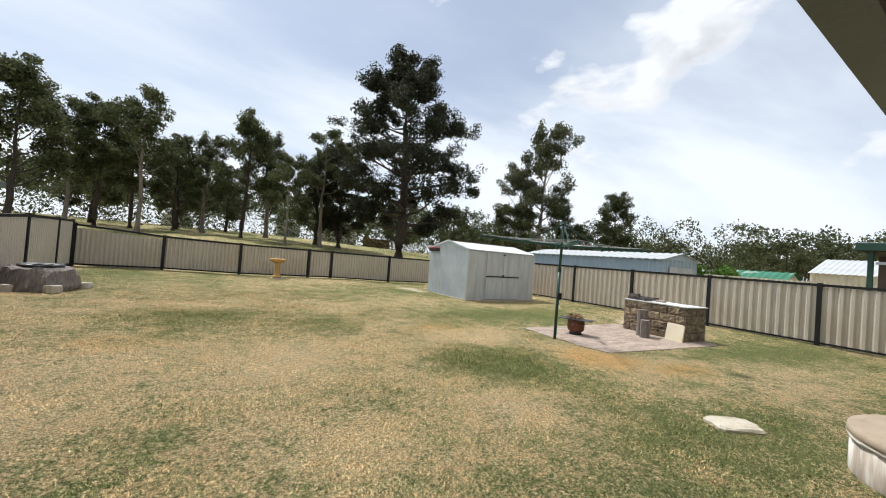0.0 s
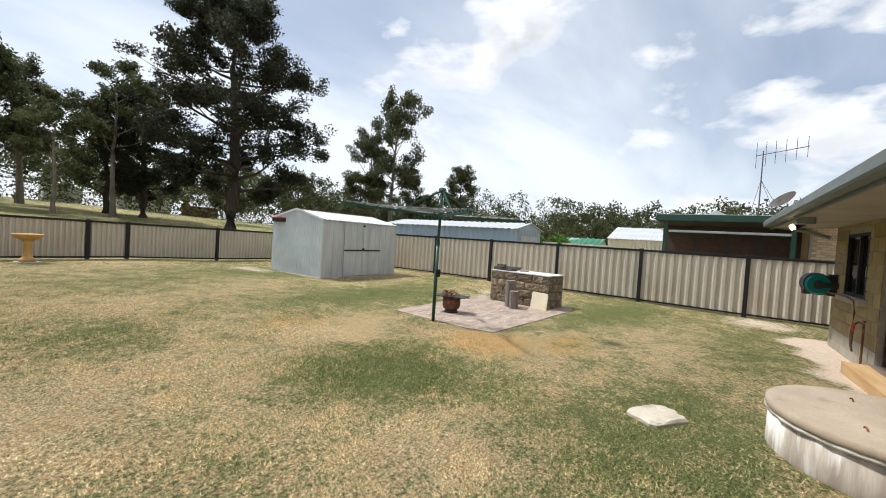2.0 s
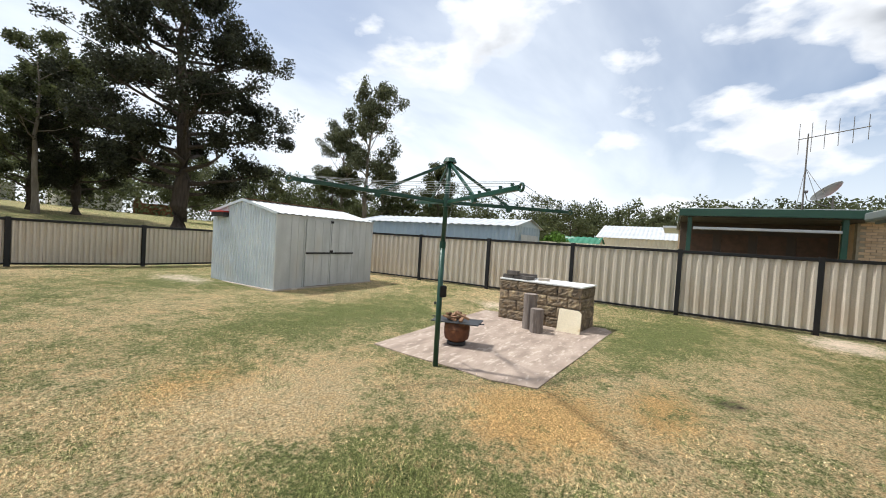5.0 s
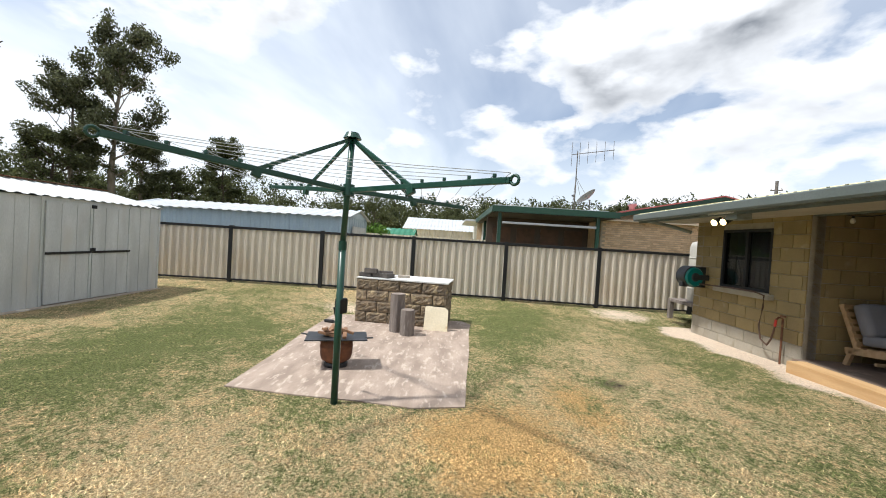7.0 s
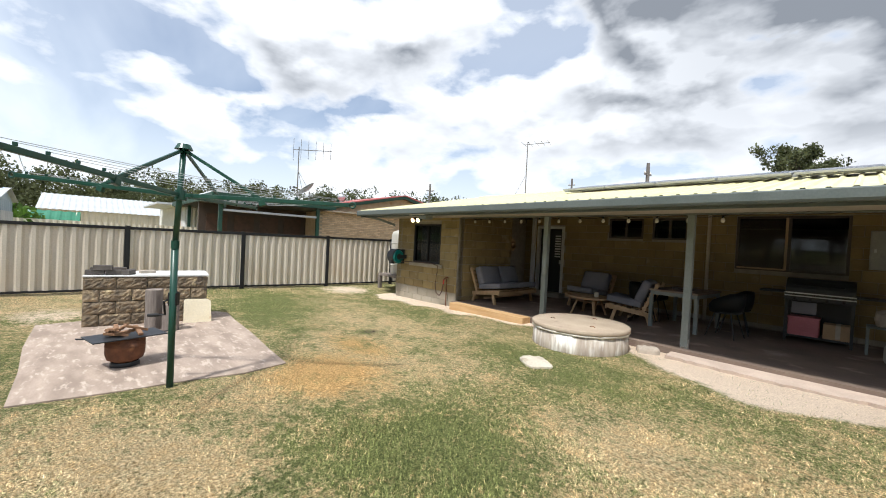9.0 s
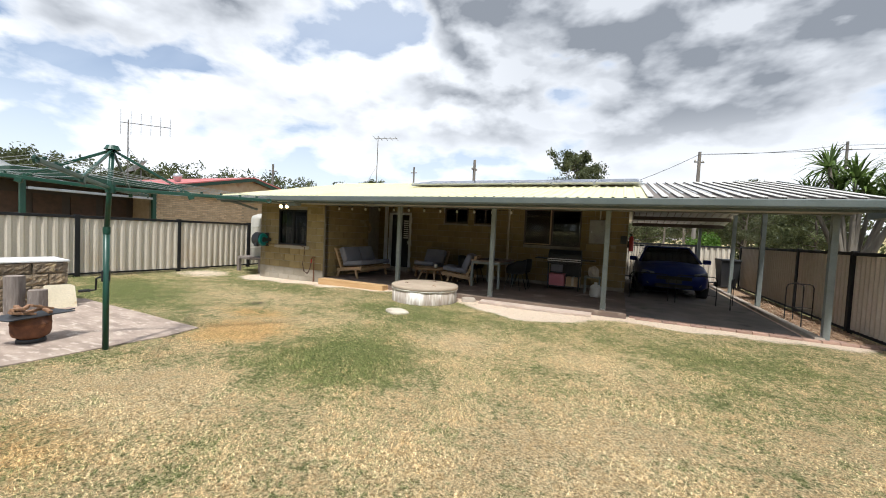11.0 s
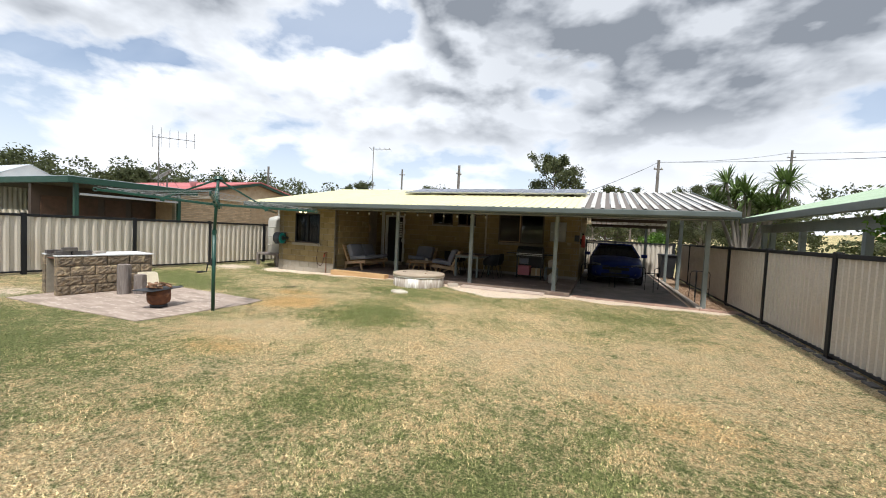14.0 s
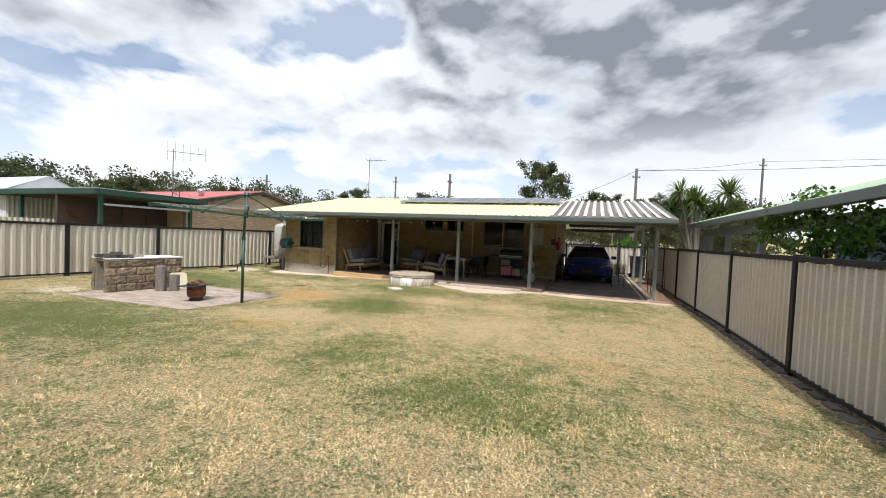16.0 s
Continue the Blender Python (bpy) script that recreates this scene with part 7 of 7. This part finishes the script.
for x, y, w, d, h, lab in ((20.5, 74, 7, 5, 3.0, "distant white weatherboard farm house with an iron roof"), (13, 76, 4, 3, 2.2, "distant small white farm outbuilding"), (-4, 72, 4, 3, 1.8, "distant low pale water-tank shed"), (27, 66, 4, 3, 1.6, "distant low dark-red shed")):
    z = ground_z(x, y) - 0.1
    g = gable_shed("farm_house" if w > 5 else "farm_shed", lab, x, x + w, y, y + d, h, h + 1.2, M_RUST if "red" in lab else M_WHITE, M_ZINC, "house", "x", 0.6)
    g.matrix_basis = Matrix.Translation((x, y, z))
    if w > 5:
        for k in range(3):
            part("window", box(0.8 + 2 * k, 1.7 + 2 * k, -0.05, 0.02, 1.0, 2.2), M_DARK, g)


def east_house():
    """The brick neighbour: green-trimmed patio roof and a red-roofed brick gable."""
    h = thing("neighbour_house", "cream brick neighbour house with green trim and a faded red roof", "house", Matrix.Translation((16.6, 0, 0)))
    # patio roof
    part("patio_roof", box(0.0, 8.5, -1.2, 2.85, 2.78, 2.86, 0.004), M_ZINC, h, "flat pale sheet roof")
    part("fascia", box(-0.05, 0.0, -1.6, 2.9, 2.62, 2.84, 0.006), M_EGREEN, h, "dark green fascia")
    part("fascia", box(0.0, 8.5, 2.85, 2.90, 2.62, 2.84, 0.006), M_EGREEN, h, "dark green fascia")
    # near-black colour stands for the shade under this roof
    part("ceiling_lining", box(0.02, 8.4, -1.5, 2.84, 2.60, 2.62), M_DARK, h, "underside with the roof's shade put into its colour")
    for x, y in ((0.15, 2.6), (3.0, 2.6), (5.8, 2.6), (0.15, -0.9)):
        part("post", box(x - 0.06, x + 0.06, y - 0.06, y + 0.06, 0, 2.62, 0.006), M_EGREEN, h, "dark green post")
    part("blind_rail", box(0.10, 0.2, -0.9, 2.5, 2.22, 2.30, 0.01), M_ALU, h, "rolled pale awning blind")
    # brown taken down to near black to hold the patio's shade
    wl = part("wall", box(2.6, 2.8, -1.5, 2.8, 0, 2.6), M_BROWN, h, "brown back wall of the patio, shade put into its colour")
    for k in range(4):
        part("window", box(2.56, 2.6, -1.2 + k * 1.0, -0.45 + k * 1.0, 0.9, 2.2), M_HOSE, wl, "amber curtained window")
    # brick gable facing west
    part("wall", box(1.25, 1.45, -9.9, -1.45, 0, 2.75), M_MORTAR, h, "mortar bed of the brick wall")
    tri = ((-10.4, 2.75), (-1.3, 2.75), (-5.85, 3.62))
    bm = bmesh.new()
    vs = [[bm.verts.new((x, a, b)) for a, b in tri] for x in (1.25, 1.45)]
    bm.faces.new(vs[0])
    bm.faces.new(vs[1][::-1])
    for i in range(3):
        j = (i + 1) % 3
        bm.faces.new((vs[0][j], vs[0][i], vs[1][i], vs[1][j]))
    bmesh.ops.recalc_face_normals(bm, faces=bm.faces)
    gb = part("gable", bm, M_BRICK, h, "cream brick gable")
    for a, b in (((-10.7, 2.66), (-5.85, 3.70)), ((-1.0, 2.66), (-5.85, 3.70))):
        part("barge_board", bar((0.95, a[0], a[1]), (0.95, b[0], b[1]), 0.05, 0.20, 0.004), M_EGREEN, h, "dark green barge board")
        bm = bmesh.new()
        q = [bm.verts.new(p) for p in ((0.9, a[0], a[1] + 0.1), (12, a[0], a[1] + 0.1), (12, b[0], b[1] + 0.1), (0.9, b[0], b[1] + 0.1))]
        q2 = [bm.verts.new(v.co - Vector((0, 0, 0.05))) for v in q]
        bm.faces.new(q)
        bm.faces.new(q2[::-1])
        for i in range(4):
            j = (i + 1) % 4
            bm.faces.new((q[j], q[i], q2[i], q2[j]))
        bmesh.ops.recalc_face_normals(bm, faces=bm.faces)
        part("roof", bm, M_PINKROOF, h, "faded red sheet roof")
    part("soffit", box(0.95, 1.25, -10.4, -1.3, 2.62, 2.66), M_SOFFIT, h)
    part("side_wall", box(1.45, 9, -1.5, -1.45, 0, 2.7), M_BRICK, h, "cream brick side wall")
    part("end_wall", box(8.4, 8.5, -1.4, 2.8, 0, 2.6), M_BRICK, h)
    part("far_roof", box(8.5, 15, -4.5, 3.5, 2.7, 2.8), M_ZINC, h, "pale iron roof")
    # visible bricks of the gable wall
    br = mesh_of("brick", box(0, 0.06, -0.11, 0.11, 0, 0.068, 0.004), M_BRICK)
    for r in range(17):
        z = 1.40 + 0.08 * r
        for k in range(17):
            y = -1.62 - 0.232 * k - (0.116 if r % 2 else 0)
            if z < 2.70:
                shared("brick", br, wl, Matrix.Translation((1.228, y, z)))
    bm = bmesh.new()
    for r in range(34):
        z = 0.08 * r
        for k in range(36):
            y = -1.62 - 0.232 * k - (0.116 if r % 2 else 0)
            if z < 2.68 and not (z > 1.39 and k < 17):
                box(1.228, 1.288, y - 0.11, y + 0.11, z, z + 0.068, 0, bm)
    o = part("brickwork", bm, M_BRICK, h, "courses of cream brick")
    tagged(o, kind="stuff")
    return h


east_house()
gable_shed("neighbour_house", "white weatherboard gabled house with an iron roof", 24.0, 33.0, -0.4, 2.5, 2.85, 3.7, M_WHITE, M_ZINC, "house", "x", 0.16)
aerial("roof_aerial", "tall stayed television aerial on the neighbour's roof", 16.6, 0.03, 2.86, 2.06, 1.45, 6, 232, ((0.15, -0.6), (0.15, 0.6), (0.7, 0.0)), True)
dish = thing("satellite_dish", "grey satellite dish on a pole mount", "satellite dish", pose(17.3, -0.75, 2.86, 0, 0, 150))
part("pole", rod((0, 0, 0), (0, 0, 0.45), 0.025), M_POLE, dish)
part("reflector", lathe(((0, 0), (0.15, 0.015), (0.30, 0.06), (0.40, 0.115), (0.395, 0.125), (0.28, 0.075), (0, 0.015)), 28), M_METER, dish, smooth=True, m=pose(0, -0.08, 0.50, 38, 0, 0))
part("feed_arm", tube([(0, -0.1, 0.15), (0, -0.55, 0.35), (0, -0.62, 0.62)], 0.013), M_POLE, dish)
part("feed_horn", rod((0, -0.66, 0.62), (0, -0.56, 0.60), 0.03, 0.045), M_CHAR, dish)
vent = solo("roof_vent", lathe(((0, 0), (0.12, 0), (0.12, 0.12), (0.17, 0.16), (0.19, 0.25), (0.15, 0.34), (0, 0.38)), 18), M_ALU, "round spinning roof vent on the red roof", "vent", smooth=True, m=pose(19.2, -3.2, 3.25))


def west_carport():
    x = -3.45
    h = thing("neighbour_carport", "grey-green carport with a pale green roof next door", "carport", Matrix.Translation((x, -2.2, 0)))
    L = 14.0
    bm = bmesh.new()
    part("gutter", box(-0.06, 0.06, 0, L, 2.16, 2.29, 0.012), M_TRIM, h, "grey-green gutter")
    part("beam", box(-0.46, -0.36, 0.1, L, 1.93, 2.13, 0.006), M_POST, h, "grey-green beam")
    for y in (0.25, 0.75, 2.25, 4.35, 6.4, 8.5, 10.6):
        part("post", box(-0.46, -0.36, y - 0.05, y + 0.05, 0, 1.93, 0.005), M_POST, h)
    bm = ribbed(L, 4.2, 0.25, 0.025, thick=0.008)
    bm.transform(Matrix.Rotation(radians(-90), 4, "X"))
    bmesh.ops.recalc_face_normals(bm, faces=bm.faces)
    part("roof", bm, M_PALM2, h, "pale green ribbed roof", m=Matrix.Translation((0.02, 0, 2.30)) @ Matrix.Rotation(math.pi / 2, 4, "Z") @ Matrix.Rotation(radians(17), 4, "X"))
    part("end_board", bar((0.0, 0.0, 2.22), (-4.0, 0.0, 3.44), 0.03, 0.14, 0.004), M_TRIM, h)
    part("side_sheet", ribbed(3.0, 2.05, 0.09, 0.012), M_BLUEWALL, h, "pale blue sheet wall", m=Matrix.Translation((-0.52, 6.6, 0)) @ Matrix.Rotation(math.pi / 2, 4, "Z"))


M_PALM2 = mat("pale_green_roof", (0.42, 0.52, 0.36), (0.36, 0.46, 0.31), 1.5, 40, 0.5, 0.05)
west_carport()
vine = thing("climbing_vine", "bright green climbing vine over the neighbour's carport post", "vine", Matrix.Translation((-3.72, 3.2, 0)))
rng_v = np.random.default_rng(9)
bm = bmesh.new()
P = []
r3 = random.Random(2)
for k in range(16):
    y = r3.uniform(-0.2, 4.2)
    z = r3.uniform(1.55, 2.32)
    tube([(0, 1.6, 0.0), (0.02, 1.5 + 0.2 * (y - 1.5), 1.2), (0.04, y * 0.7 + 0.45, 1.7), (0.06 + r3.uniform(-0.05, 0.18), y, z)], 0.008, 5, bm)
    P.append(ball(rng_v, 130) * (0.26, 0.42, 0.24) + (0.08, y, z))
part("woody_growth", bm, M_BARK, vine)
ob = new("foliage", leaf_mesh("foliage", np.concatenate(P), 0.045, M_SHRUB, 9))
ob.parent = vine
tagged(ob, "glossy yellow-green leaves")


# ---- power poles and wires ----
def power_pole(x, y, h, yaw):
    p = thing("power_pole", "grey timber power pole with a short cross arm", "power pole", pose(x, y, -0.3, 0, 0, yaw), "street poles")
    part("pole", rod((0, 0, 0), (0, 0, h + 0.3), 0.14, 0.09, 14), M_POLE, p)
    part("cross_arm", bar((-0.34, 0, h - 0.35), (0.34, 0, h - 0.35), 0.07, 0.08, 0.006), M_POLE, p)
    for xx in (-0.28, 0.28):
        part("insulator", lathe(((0, 0), (0.04, 0), (0.05, 0.05), (0.03, 0.12), (0, 0.13)), 12), M_WHITE, p, m=Matrix.Translation((xx, 0, h - 0.31)))


for x, y, h, a in ((-3.5, -21.6, 7.45, 30), (-15.4, -34.2, 10.4, 10), (10.2, -17.4, 6.6, 80), (30, -18, 7.0, 60), (22, -30, 8.6, 10)):
    power_pole(x, y, h, a)
spans = (((-3.5, -21.6, 7.3), (-15.4, -34.2, 10.2)), ((-3.5, -21.6, 7.3), (-22, -14, 6.4)), ((-3.5, -21.6, 7.3), (3.0, -9.6, 3.0)), ((-15.4, -34.2, 10.1), (-60, -25, 10)))
for a, b in spans:
    pts = [Vector(a).lerp(Vector(b), k / 12) - Vector((0, 0, 0.05 * (Vector(a) - Vector(b)).length * (k / 12) * (1 - k / 12))) for k in range(13)]
    solo("power_line", tube(pts, 0.014, 5), M_BLACK, "thin black overhead power line strung between poles", "power line")


# ---- grass blades ----
def blades(n=2400000):
    rng = np.random.default_rng(12)
    x0, y0, step = -3.1, -0.4, 0.1
    gx, gy = np.arange(x0, 13.0, step), np.arange(y0, 16.4, step)
    table = np.array([[(*patch_values(a, b), ground_z(a, b)) for a in gx] for b in gy])
    x, y = rng.uniform(-3.0, 12.8, n), rng.uniform(-0.3, 16.2, n)
    # thicker along the middle of the lawn
    d2 = np.minimum(np.minimum((x - 1.5) ** 2 + (y - 3.2) ** 2, (x - 2.8) ** 2 + (y - 4.6) ** 2), (x - 0.6) ** 2 + (y - 8.2) ** 2)
    keep = rng.random(n) < np.clip(1.25 - np.sqrt(d2) / 4.2, 0.16, 1.0)
    keep &= ~((x > 6.33) & (x < 10.4) & (y > 3.95) & (y < 6.5))
    keep &= ((x - 4.74) ** 2 + (y - 0.06) ** 2 > 0.55)
    keep &= ~((x > 8.0) & (x < 11.4) & (y > 10.7) & (y < 13.4))
    x, y = x[keep], y[keep]
    i, j = ((y - y0) / step).astype(int), ((x - x0) / step).astype(int)
    fy, fx = ((y - y0) / step - i)[:, None], ((x - x0) / step - j)[:, None]
    t = (table[i, j] * (1 - fx) + table[i, j + 1] * fx) * (1 - fy) + (table[i + 1, j] * (1 - fx) + table[i + 1, j + 1] * fx) * fy
    keep = ((t[:, 1] < 0.45) & (t[:, 3] > 0.6)) | (rng.random(len(x)) < 0.05)
    x, y, t = x[keep], y[keep], t[keep]
    u = rng.random((len(x), 4))
    dry = t[:, 0]
    h = (0.008 + 0.024 * u[:, 0] ** 1.5) * (1.3 - 0.55 * dry)
    ang, lean = 6.283 * u[:, 1], (0.012 + 0.040 * u[:, 2]) * (0.7 + 0.5 * dry)
    w = 0.0017 + 0.0017 * u[:, 3]
    c, s = np.cos(ang), np.sin(ang)
    z = t[:, 4] - 0.004
    V = np.stack((np.stack((x - w * c, y - w * s, z), 1), np.stack((x + w * c, y + w * s, z), 1), np.stack((x - s * lean, y + c * lean, z + h), 1)), 1).reshape(-1, 3)
    me = quick_mesh("grass", V, np.arange(len(V)).reshape(-1, 3), M_BLADE)
    at = me.color_attributes.new("patches", "FLOAT_COLOR", "POINT")
    at.data.foreach_set("color", np.repeat(t[:, :4], 3, axis=0).astype(np.float32).ravel())
    tagged(new("grass", me), "short mixed green and straw-dry grass blades", "grass", kind="stuff")


blades()
